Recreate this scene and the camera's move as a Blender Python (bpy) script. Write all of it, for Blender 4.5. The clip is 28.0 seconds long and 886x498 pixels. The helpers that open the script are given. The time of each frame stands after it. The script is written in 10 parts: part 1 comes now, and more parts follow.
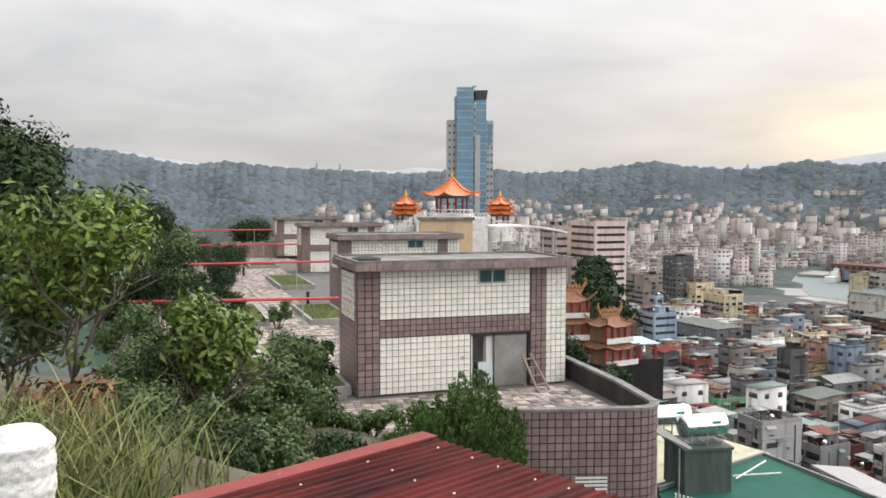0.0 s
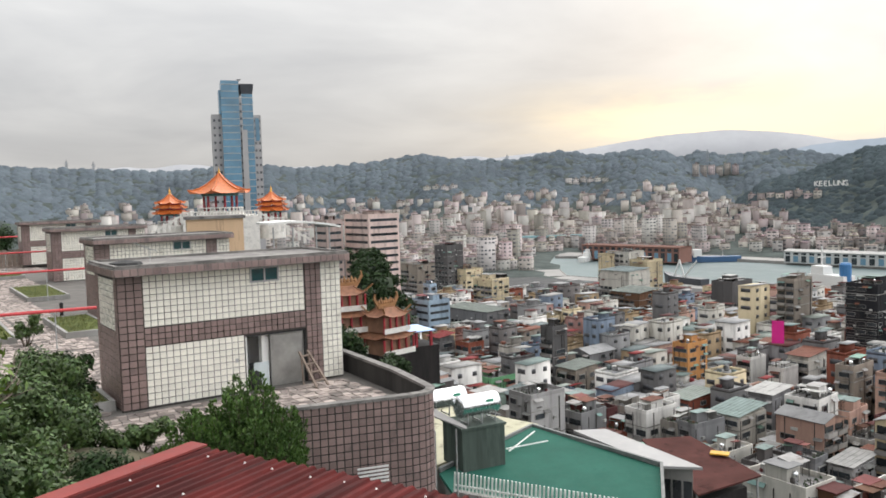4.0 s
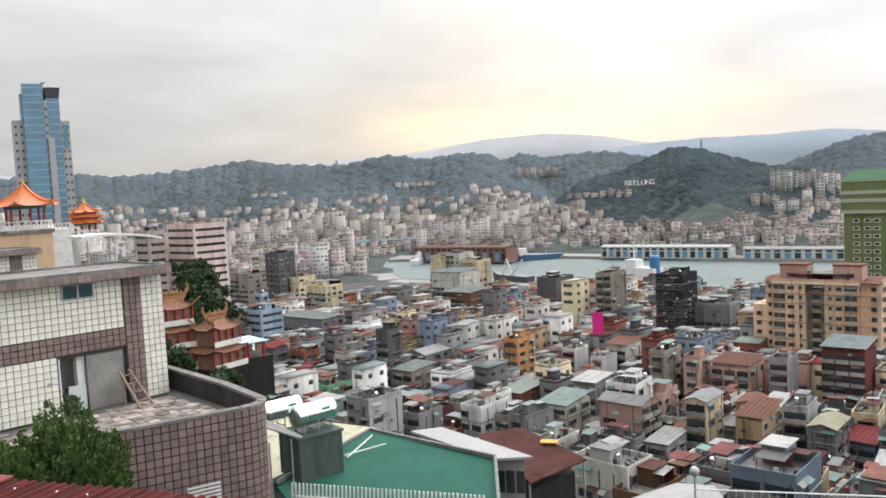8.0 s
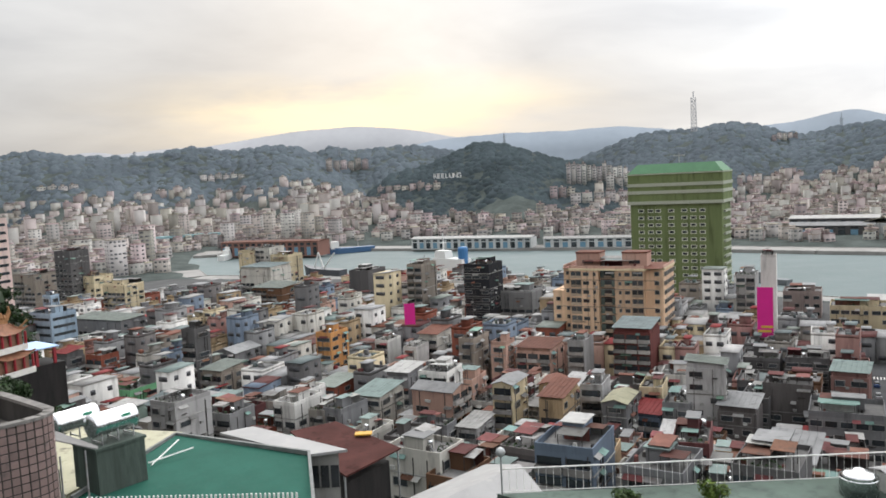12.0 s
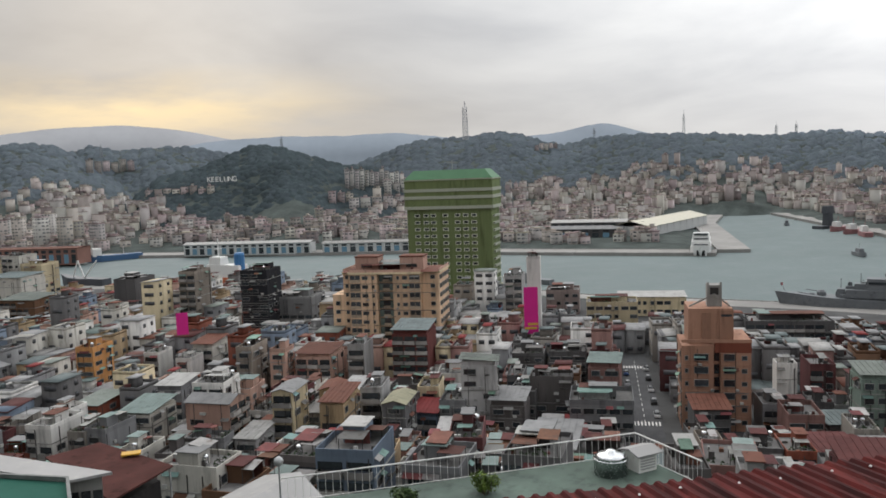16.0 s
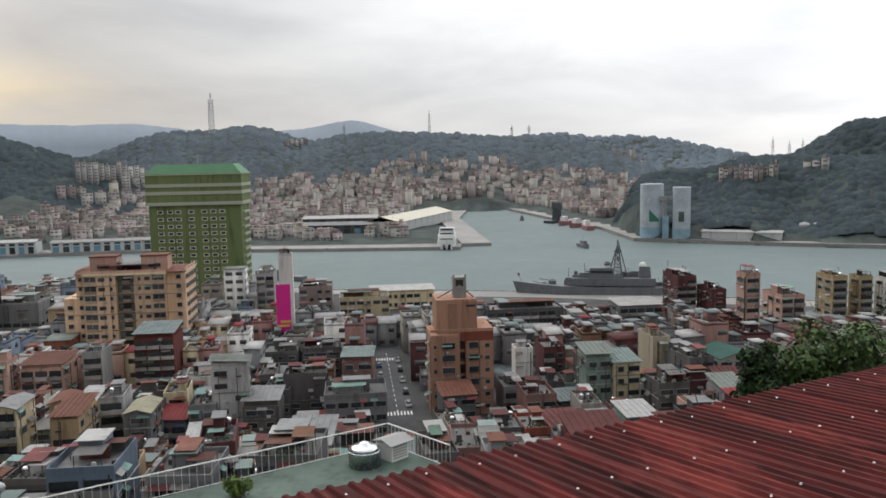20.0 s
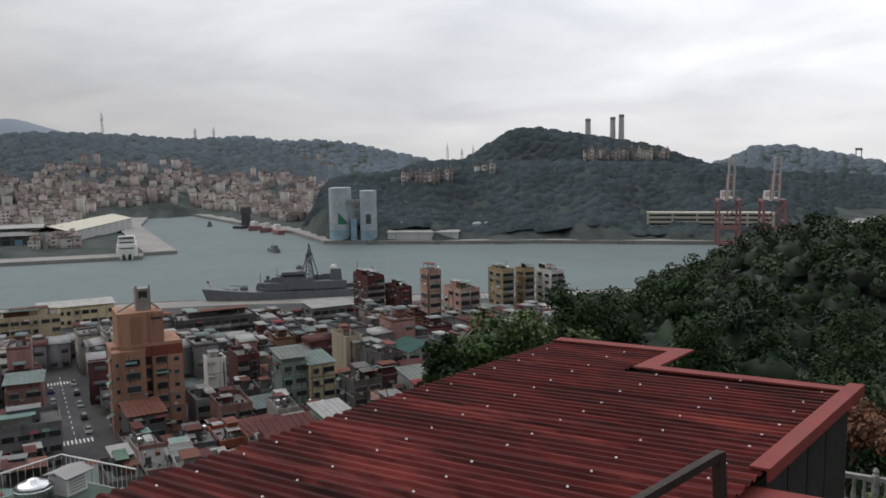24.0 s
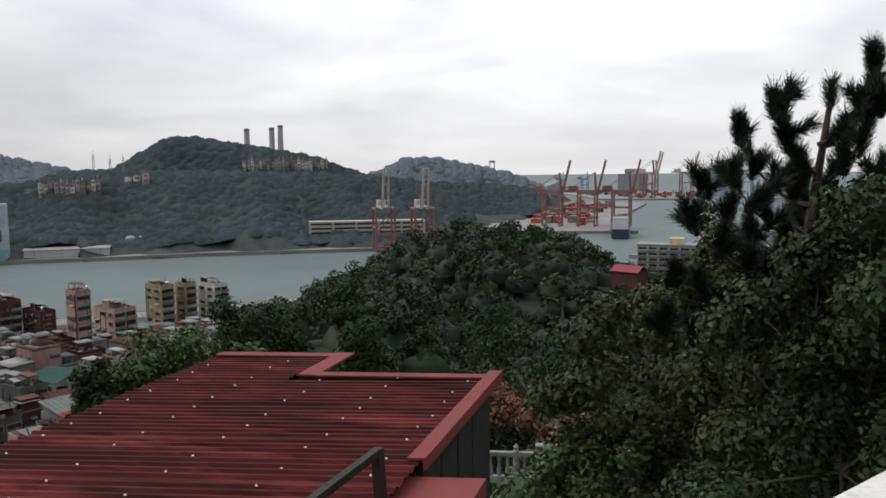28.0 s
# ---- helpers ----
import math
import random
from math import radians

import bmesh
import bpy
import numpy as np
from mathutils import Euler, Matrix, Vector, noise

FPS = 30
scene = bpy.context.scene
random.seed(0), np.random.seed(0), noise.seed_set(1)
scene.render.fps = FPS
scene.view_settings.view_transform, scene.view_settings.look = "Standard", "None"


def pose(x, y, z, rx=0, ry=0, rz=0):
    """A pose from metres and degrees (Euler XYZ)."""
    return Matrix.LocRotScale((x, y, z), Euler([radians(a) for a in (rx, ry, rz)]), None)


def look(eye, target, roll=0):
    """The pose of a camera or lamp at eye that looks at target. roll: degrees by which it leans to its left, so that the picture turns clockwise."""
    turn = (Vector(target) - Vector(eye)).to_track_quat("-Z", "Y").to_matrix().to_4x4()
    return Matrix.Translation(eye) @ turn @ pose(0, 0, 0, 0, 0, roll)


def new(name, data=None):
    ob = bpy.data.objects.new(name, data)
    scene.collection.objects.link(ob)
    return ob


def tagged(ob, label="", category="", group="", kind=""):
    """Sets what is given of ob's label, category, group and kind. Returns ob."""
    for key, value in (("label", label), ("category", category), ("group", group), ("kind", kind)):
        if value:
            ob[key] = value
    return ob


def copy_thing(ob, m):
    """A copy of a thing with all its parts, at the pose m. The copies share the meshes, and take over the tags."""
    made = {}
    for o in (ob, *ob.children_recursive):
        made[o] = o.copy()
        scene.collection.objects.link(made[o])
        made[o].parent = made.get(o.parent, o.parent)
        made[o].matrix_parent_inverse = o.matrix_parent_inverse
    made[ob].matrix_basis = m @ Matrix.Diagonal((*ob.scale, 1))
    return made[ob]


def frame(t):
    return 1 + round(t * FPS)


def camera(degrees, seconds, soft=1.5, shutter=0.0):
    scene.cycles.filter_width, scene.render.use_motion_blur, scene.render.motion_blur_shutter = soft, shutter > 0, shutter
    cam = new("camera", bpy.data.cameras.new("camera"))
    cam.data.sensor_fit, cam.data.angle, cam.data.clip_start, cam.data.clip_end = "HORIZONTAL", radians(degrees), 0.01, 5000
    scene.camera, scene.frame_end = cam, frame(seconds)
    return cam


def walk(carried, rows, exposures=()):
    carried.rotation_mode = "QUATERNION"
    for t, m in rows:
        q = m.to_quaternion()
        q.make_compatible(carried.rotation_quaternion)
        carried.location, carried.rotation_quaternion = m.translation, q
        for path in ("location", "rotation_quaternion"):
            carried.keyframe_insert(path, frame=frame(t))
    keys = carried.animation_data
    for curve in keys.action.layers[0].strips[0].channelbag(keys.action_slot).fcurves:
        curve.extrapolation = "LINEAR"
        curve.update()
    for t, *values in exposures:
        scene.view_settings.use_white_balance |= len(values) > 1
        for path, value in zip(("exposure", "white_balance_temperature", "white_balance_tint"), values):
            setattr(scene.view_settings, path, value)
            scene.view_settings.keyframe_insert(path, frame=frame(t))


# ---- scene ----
cam = camera(57.43, 28.0, soft=1.7)
ROWS = [
    (0.0, 0.000, -0.000, 70.000, 86.740, -0.108, 0.053),
    (0.5, 0.011, 0.000, 70.000, 86.764, 0.124, -1.605),
    (1.0, 0.017, 0.002, 70.002, 86.850, 0.381, -3.322),
    (1.5, 0.030, 0.011, 70.002, 87.056, 0.591, -5.337),
    (2.0, 0.039, 0.023, 70.000, 86.947, 0.956, -7.231),
    (2.5, 0.051, 0.034, 69.993, 86.861, 1.017, -9.755),
    (3.0, 0.067, 0.041, 69.993, 86.620, 1.255, -12.345),
    (3.5, 0.081, 0.034, 69.994, 86.338, 1.458, -14.200),
    (5.5, 0.120, -0.084, 70.018, 86.017, 2.458, -21.241),
    (6.0, 0.121, -0.128, 70.017, 85.980, 2.617, -23.055),
    (6.5, 0.123, -0.172, 70.023, 85.701, 2.399, -24.945),
    (7.0, 0.120, -0.205, 70.032, 85.951, 2.674, -26.255),
    (7.5, 0.118, -0.227, 70.032, 86.092, 2.742, -27.000),
    (8.0, 0.144, -0.229, 70.030, 85.990, 2.934, -27.850),
    (8.5, 0.174, -0.220, 70.029, 86.058, 3.211, -29.292),
    (9.0, 0.195, -0.207, 70.029, 85.923, 3.375, -30.671),
    (9.5, 0.214, -0.196, 70.031, 86.120, 3.268, -32.611),
    (10.0, 0.227, -0.194, 70.026, 85.974, 3.054, -34.421),
    (10.5, 0.240, -0.202, 70.022, 85.464, 3.006, -35.912),
    (11.0, 0.250, -0.218, 70.018, 85.103, 3.055, -37.137),
    (11.5, 0.255, -0.238, 70.017, 84.995, 2.945, -39.264),
    (13.5, 0.259, -0.321, 70.022, 84.113, 2.995, -45.648),
    (14.0, 0.260, -0.327, 70.027, 84.120, 2.966, -47.692),
    (14.5, 0.271, -0.324, 70.030, 84.203, 2.718, -50.125),
    (15.0, 0.288, -0.325, 70.024, 83.922, 2.710, -51.978),
    (15.5, 0.311, -0.328, 70.014, 83.800, 2.639, -54.053),
    (16.0, 0.334, -0.327, 70.008, 84.481, 2.078, -56.714),
    (16.5, 0.356, -0.326, 70.000, 84.238, 2.086, -58.648),
    (17.0, 0.373, -0.328, 70.002, 83.887, 1.884, -61.700),
    (17.5, 0.380, -0.332, 70.004, 83.772, 1.597, -64.559),
    (18.0, 0.368, -0.342, 70.008, 83.703, 1.475, -66.722),
    (18.5, 0.349, -0.342, 70.016, 83.925, 1.240, -69.048),
    (19.0, 0.329, -0.356, 70.021, 84.168, 1.156, -71.128),
    (19.5, 0.336, -0.358, 70.020, 83.965, 1.232, -72.381),
    (20.0, 0.368, -0.357, 70.011, 83.705, 1.200, -74.137),
    (20.5, 0.392, -0.371, 70.000, 83.816, 1.079, -76.379),
    (21.0, 0.411, -0.382, 69.993, 83.852, 0.865, -79.343),
    (21.5, 0.427, -0.391, 69.986, 83.749, 0.507, -82.354),
    (23.5, 0.445, -0.427, 69.977, 83.633, 0.602, -92.255),
    (24.0, 0.450, -0.456, 69.980, 83.592, 0.908, -95.844),
    (24.5, 0.459, -0.476, 69.976, 83.965, 0.347, -100.758),
    (25.0, 0.455, -0.479, 69.979, 84.497, 0.080, -104.388),
    (25.5, 0.454, -0.481, 69.978, 84.923, 0.184, -106.769),
    (26.0, 0.454, -0.490, 69.976, 84.705, 0.195, -109.911),
    (26.5, 0.460, -0.501, 69.974, 84.162, 0.690, -112.412),
    (27.0, 0.474, -0.513, 69.970, 84.663, 0.263, -116.064),
    (27.5, 0.484, -0.518, 69.963, 84.296, 0.485, -118.152),
    (28.0, 0.491, -0.523, 69.960, 84.020, 0.568, -119.436),
]
EXPOSURES = ((0.0, 0.75, 6500, 10), (2.0, 0.72, 6470, 10), (3.0, 0.62, 6455, 10), (6.0, 0.70, 6420, 10), (9.0, 0.68, 6350, 10), (11.5, 0.55, 6350, 10), (14.0, 0.38, 6370, 10), (16.0, 0.02, 6370, 10), (17.0, 0.06, 6370, 10), (20.0, 0.08, 6350, 10), (21.0, -0.36, 6320, 10), (21.5, -0.40, 6300, 10), (24.0, -0.36, 6280, 11), (28.0, -0.32, 6280, 11))
walk(cam, [(t, pose(x, y, z, rx, ry, rz)) for t, x, y, z, rx, ry, rz in ROWS], EXPOSURES)

# ---- sky and light: an overcast evening, the sun low behind thin cloud ----
SUN_AZ, SUN_EL = -36.0, 14.0            # azimuth counted like the camera's yaw
world = bpy.data.worlds.new("sky")
scene.world = world
world.use_nodes = True
wt = world.node_tree
wt.nodes.clear()


def wnode(kind, **values):
    n = wt.nodes.new(kind)
    for key, value in values.items():
        n.inputs[key].default_value = value
    return n


def wmath(op, a, b=None, clamp=False):
    n = wt.nodes.new("ShaderNodeMath")
    n.operation, n.use_clamp = op, clamp
    for i, v in enumerate((a, b)):
        if v is None:
            continue
        if isinstance(v, (int, float)):
            n.inputs[i].default_value = v
        else:
            wt.links.new(v, n.inputs[i])
    return n.outputs[0]


def wmix(fac, a, b):
    n = wt.nodes.new("ShaderNodeMix")
    n.data_type = "RGBA"
    for i, v in ((0, fac), (6, a), (7, b)):
        if isinstance(v, (int, float)):
            n.inputs[i].default_value = v
        elif isinstance(v, tuple):
            n.inputs[i].default_value = (*v, 1)
        else:
            wt.links.new(v, n.inputs[i])
    return n.outputs[2]


wco = wt.nodes.new("ShaderNodeTexCoord").outputs["Generated"]
sky = wt.nodes.new("ShaderNodeTexSky")
sky.sky_type, sky.sun_disc = "NISHITA", False
sky.sun_elevation, sky.sun_rotation = radians(SUN_EL), radians(-SUN_AZ)
sky.air_density, sky.dust_density = 1.0, 3.0
sxyz = wt.nodes.new("ShaderNodeSeparateXYZ")
wt.links.new(wco, sxyz.inputs[0])
up = sxyz.outputs[2]
# cloud layer: projected on a plane overhead, so that it flattens towards the horizon
deep = wmath("MAXIMUM", wmath("ADD", up, 0.17), 0.05)
cxyz = wt.nodes.new("ShaderNodeCombineXYZ")
for i in (0, 1):
    wt.links.new(wmath("DIVIDE", sxyz.outputs[i], deep), cxyz.inputs[i])
cloud = wnode("ShaderNodeTexNoise", Scale=0.95, Detail=7.0, Roughness=0.52, Distortion=0.35)
wt.links.new(cxyz.outputs[0], cloud.inputs["Vector"])
cloud2 = wnode("ShaderNodeTexNoise", Scale=0.36, Detail=4.0, Roughness=0.5, Distortion=0.2)
wt.links.new(cxyz.outputs[0], cloud2.inputs["Vector"])
both = wmath("ADD", wmath("MULTIPLY", cloud.outputs[0], 0.6), wmath("MULTIPLY", cloud2.outputs[0], 0.4))
thick = wmath("MULTIPLY", wmath("SUBTRACT", both, 0.40), 4.2, clamp=True)
grey = wmix(thick, (1.0, 1.0, 0.99), (0.62, 0.635, 0.665))
# a paler, slightly warm band low down
low = wmath("POWER", wmath("SUBTRACT", 1.0, wmath("ABSOLUTE", up), clamp=True), 9.0)
grey = wmix(wmath("MULTIPLY", low, 0.75), grey, (0.83, 0.80, 0.765))
# the glow of the hidden sun along the horizon
sx, sy = math.sin(radians(-SUN_AZ)), math.cos(radians(-SUN_AZ))
side = wmath("ADD", wmath("MULTIPLY", sxyz.outputs[0], sx), wmath("MULTIPLY", sxyz.outputs[1], sy))
near_az = wmath("POWER", wmath("MAXIMUM", side, 0.0), 48.0)
band = wmath("SUBTRACT", 1.0, wmath("MULTIPLY", wmath("ABSOLUTE", wmath("SUBTRACT", up, 0.088)), 21.0), clamp=True)
ragged = wnode("ShaderNodeTexNoise", Scale=1.3, Detail=5.0, Roughness=0.55)
wt.links.new(cxyz.outputs[0], ragged.inputs["Vector"])
torn = wmath("MULTIPLY", wmath("SUBTRACT", ragged.outputs[0], 0.30), 3.2, clamp=True)
glow = wmath("MULTIPLY", wmath("MULTIPLY", near_az, wmath("POWER", band, 0.8)), torn)
veil = wmath("MULTIPLY", wmath("POWER", wmath("MAXIMUM", side, 0.0), 16.0), wmath("MULTIPLY", low, 0.22))
# thinner cloud towards the open sea in the south-east
ex, ey = math.sin(radians(125)), math.cos(radians(125))
east = wmath("ADD", wmath("MULTIPLY", sxyz.outputs[0], ex), wmath("MULTIPLY", sxyz.outputs[1], ey))
thin = wmath("ADD", 1.0, wmath("MULTIPLY", wmath("POWER", wmath("MAXIMUM", wmath("ADD", wmath("MULTIPLY", east, 0.5), 0.5), 0.0), 4.0), 2.15))
# an overcast sky is brightest overhead
thin = wmath("MULTIPLY", thin, wmath("ADD", 1.0, wmath("MULTIPLY", wmath("MAXIMUM", up, 0.0), 2.0)))
lit = wt.nodes.new("ShaderNodeVectorMath")
lit.operation = "SCALE"
wt.links.new(grey, lit.inputs[0])
wt.links.new(thin, lit.inputs["Scale"])
grey = lit.outputs[0]
overcast = wmix(veil, grey, (1.12, 1.0, 0.84))
overcast = wmix(wmath("MULTIPLY", glow, 1.25, clamp=True), overcast, (2.3, 1.85, 1.15))
bg_cloud = wnode("ShaderNodeBackground", Strength=0.41)
wt.links.new(overcast, bg_cloud.inputs[0])
bg_sky = wnode("ShaderNodeBackground", Strength=0.05)
wt.links.new(sky.outputs[0], bg_sky.inputs[0])
# the clear sky shows only faintly through the cloud
bg_sum = wnode("ShaderNodeMixShader", Fac=0.95)
wt.links.new(bg_sky.outputs[0], bg_sum.inputs[1])
wt.links.new(bg_cloud.outputs[0], bg_sum.inputs[2])
wt.links.new(bg_sum.outputs[0], wt.nodes.new("ShaderNodeOutputWorld").inputs[0])

sun_data = bpy.data.lights.new("sun", "SUN")
sun_data.energy, sun_data.angle, sun_data.color = 1.5, radians(60), (1.0, 0.965, 0.92)
sun = new("sun", sun_data)
sun.matrix_world = look((0, 0, 300), (-300 * sx, -300 * sy, 300 - 300 * math.tan(radians(SUN_EL + 30))))

# ---- materials ----
MATS = {}


def mat(name, color, rough=0.8, metal=0.0, vary=0.15, scale=1.5, bump=0.0, bscale=20.0, stain=0.0, stain_color=None,
        per_object=0.0, island=0.0, spec=0.5, streak=False, hue=0.0, fine=8.0):
    """A worn surface: base colour, cloudy variation at two scales, stains, fine relief, and variation from piece to piece."""
    if name in MATS:
        return MATS[name]
    m = bpy.data.materials.new(name)
    m.use_nodes = True
    nt = m.node_tree
    b = nt.nodes["Principled BSDF"]
    b.inputs["Roughness"].default_value = rough
    b.inputs["Metallic"].default_value = metal
    b.inputs["Specular IOR Level"].default_value = spec
    geo = nt.nodes.new("ShaderNodeTexCoord").outputs["Object"]
    if streak:
        mp = nt.nodes.new("ShaderNodeMapping")
        mp.inputs["Scale"].default_value = (1, 1, 0.12)
        nt.links.new(geo, mp.inputs[0])
        flow = mp.outputs[0]
    else:
        flow = geo

    def tex(sc, detail, vector, rgh=0.6):
        n = nt.nodes.new("ShaderNodeTexNoise")
        n.inputs["Scale"].default_value, n.inputs["Detail"].default_value, n.inputs["Roughness"].default_value = sc, detail, rgh
        nt.links.new(vector, n.inputs["Vector"])
        return n.outputs[0]

    def mixc(kind, fac, a, c):
        n = nt.nodes.new("ShaderNodeMix")
        n.data_type, n.blend_type = "RGBA", kind
        for i, v in ((0, fac), (6, a), (7, c)):
            if isinstance(v, (int, float)):
                n.inputs[i].default_value = v
            elif isinstance(v, tuple):
                n.inputs[i].default_value = (*v[:3], 1)
            else:
                nt.links.new(v, n.inputs[i])
        return n.outputs[2]

    def remap(v, a, c, d, e):
        n = nt.nodes.new("ShaderNodeMapRange")
        for i, q in enumerate((v, a, c, d, e)):
            if isinstance(q, (int, float)):
                n.inputs[i].default_value = q
            else:
                nt.links.new(q, n.inputs[i])
        return n.outputs[0]

    col = tuple(color)
    big = tex(scale, 4, flow)
    small = tex(scale * fine, 3, geo)
    dark = tuple(c * (1 - 1.3 * vary) for c in color)
    lite = tuple(min(1, c * (1 + 0.9 * vary)) for c in color)
    col = mixc("MIX", remap(big, 0.3, 0.7, 0, 1), dark, lite)
    col = mixc("MULTIPLY", 0.6 * min(1, vary * 3), col, mixc("MIX", remap(small, 0.3, 0.7, 0, 1), (0.75, 0.75, 0.75), (1.0, 1.0, 1.0)))
    if stain:
        st = tex(scale * 1.7 + 0.13, 5, flow, 0.65)
        col = mixc("MIX", remap(st, 0.62 - 0.22 * stain, 0.72, 0, 0.9), col, stain_color or tuple(c * 0.35 for c in color))
    if per_object or island or hue:
        if island:
            rnd = nt.nodes.new("ShaderNodeNewGeometry").outputs["Random Per Island"]
        else:
            rnd = nt.nodes.new("ShaderNodeObjectInfo").outputs["Random"]
        amount = island or per_object
        hsv = nt.nodes.new("ShaderNodeHueSaturation")
        nt.links.new(col, hsv.inputs["Color"])
        nt.links.new(remap(rnd, 0, 1, 1 - amount, 1 + amount), hsv.inputs["Value"])
        if hue:
            scr = nt.nodes.new("ShaderNodeMath")
            scr.operation = "FRACT"
            mul = nt.nodes.new("ShaderNodeMath")
            mul.operation = "MULTIPLY"
            mul.inputs[1].default_value = 7.31
            nt.links.new(rnd, mul.inputs[0])
            nt.links.new(mul.outputs[0], scr.inputs[0])
            nt.links.new(remap(scr.outputs[0], 0, 1, 0.5 - hue, 0.5 + hue), hsv.inputs["Hue"])
        col = hsv.outputs[0]
    nt.links.new(col, b.inputs["Base Color"])
    nt.links.new(remap(small, 0.3, 0.7, max(0.02, rough - 0.08), min(1, rough + 0.08)), b.inputs["Roughness"])
    if bump:
        bp = nt.nodes.new("ShaderNodeBump")
        bp.inputs["Strength"].default_value, bp.inputs["Distance"].default_value = 0.6, bump
        nt.links.new(tex(bscale, 3, geo), bp.inputs["Height"])
        nt.links.new(bp.outputs[0], b.inputs["Normal"])
    MATS[name] = m
    return m


# ---- building meshes ----
class Shape:
    """Collects boxes, prisms, cylinders and leaves, with a material slot for each face."""

    def __init__(self):
        self.v, self.f, self.s = [], [], []
        self.m = Matrix.Identity(4)
        self.slot = 0

    def at(self, x=0, y=0, z=0, rz=0, rx=0, ry=0):
        self.m = pose(x, y, z, rx, ry, rz)
        return self

    def add(self, verts, faces):
        n = len(self.v)
        m = self.m
        self.v += [tuple(m @ Vector(p)) for p in verts]
        self.f += [tuple(n + i for i in q) for q in faces]
        self.s += [self.slot] * len(faces)
        return self

    def box(self, x0, x1, y0, y1, z0, z1, taper=0.0):
        t = taper
        return self.add([(x0, y0, z0), (x1, y0, z0), (x1, y1, z0), (x0, y1, z0),
                         (x0 + t, y0 + t, z1), (x1 - t, y0 + t, z1), (x1 - t, y1 - t, z1), (x0 + t, y1 - t, z1)],
                        [(3, 2, 1, 0), (4, 5, 6, 7), (0, 1, 5, 4), (1, 2, 6, 5), (2, 3, 7, 6), (3, 0, 4, 7)])

    def cbox(self, w, d, h, x=0, y=0, z=0, taper=0.0):
        return self.box(x - w / 2, x + w / 2, y - d / 2, y + d / 2, z, z + h, taper)

    def prism(self, poly, z0, z1):
        n = len(poly)
        return self.add([(x, y, z0) for x, y in poly] + [(x, y, z1) for x, y in poly],
                        [tuple(range(n - 1, -1, -1)), tuple(range(n, 2 * n))] + [(i, (i + 1) % n, n + (i + 1) % n, n + i) for i in range(n)])

    def lathe(self, profile, n=12, x=0, y=0, turn=0.0):
        """profile: (radius, height) from the bottom up."""
        k = len(profile)
        vs = [(x + r * math.cos(2 * math.pi * (i / n) + turn), y + r * math.sin(2 * math.pi * (i / n) + turn), z) for r, z in profile for i in range(n)]
        fs = [(j * n + i, j * n + (i + 1) % n, (j + 1) * n + (i + 1) % n, (j + 1) * n + i) for j in range(k - 1) for i in range(n)]
        fs += [tuple(range(n - 1, -1, -1)), tuple((k - 1) * n + i for i in range(n))]
        return self.add(vs, fs)

    def tube(self, a, b, r, n=6, r2=None):
        a, b = Vector(a), Vector(b)
        d = (b - a).normalized()
        u = d.orthogonal().normalized()
        w = d.cross(u)
        r2 = r if r2 is None else r2
        vs = [a + (u * math.cos(2 * math.pi * i / n) + w * math.sin(2 * math.pi * i / n)) * r for i in range(n)]
        vs += [b + (u * math.cos(2 * math.pi * i / n) + w * math.sin(2 * math.pi * i / n)) * r2 for i in range(n)]
        return self.add(vs, [tuple(range(n - 1, -1, -1)), tuple(range(n, 2 * n))] + [(i, (i + 1) % n, n + (i + 1) % n, n + i) for i in range(n)])

    def beam(self, a, b, w, h=None):
        """A square bar from a to b."""
        h = h or w
        a, b = Vector(a), Vector(b)
        d = (b - a).normalized()
        side = d.cross(Vector((0, 0, 1)))
        side = side.normalized() if side.length > 1e-4 else Vector((1, 0, 0))
        upv = side.cross(d)
        c = [(-w / 2, -h / 2), (w / 2, -h / 2), (w / 2, h / 2), (-w / 2, h / 2)]
        return self.add([a + side * p + upv * q for p, q in c] + [b + side * p + upv * q for p, q in c],
                        [(3, 2, 1, 0), (4, 5, 6, 7), (0, 1, 5, 4), (1, 2, 6, 5), (2, 3, 7, 6), (3, 0, 4, 7)])

    def gable(self, w, d, z, rise, over=0.4, thick=0.15, x=0, y=0):
        """A pitched roof sheet with its ridge along x."""
        a, e = w / 2 + over, d / 2 + over
        for s in (-1, 1):
            self.add([(x - a, y + s * e, z), (x + a, y + s * e, z), (x + a, y, z + rise), (x - a, y, z + rise),
                      (x - a, y + s * e, z + thick), (x + a, y + s * e, z + thick), (x + a, y, z + rise + thick), (x - a, y, z + rise + thick)],
                     [(0, 1, 2, 3), (4, 5, 6, 7), (0, 1, 5, 4), (1, 2, 6, 5), (3, 0, 4, 7)])
        return self

    def mesh(self, name, mats, smooth=False):
        me = bpy.data.meshes.new(name)
        me.from_pydata(self.v, [], self.f)
        for m in mats if isinstance(mats, (list, tuple)) else [mats]:
            me.materials.append(m)
        if any(self.s):
            me.polygons.foreach_set("material_index", self.s)
        bm = bmesh.new()
        bm.from_mesh(me)
        bmesh.ops.recalc_face_normals(bm, faces=bm.faces)
        bm.to_mesh(me)
        bm.free()
        if smooth:
            me.polygons.foreach_set("use_smooth", [True] * len(me.polygons))
        return me


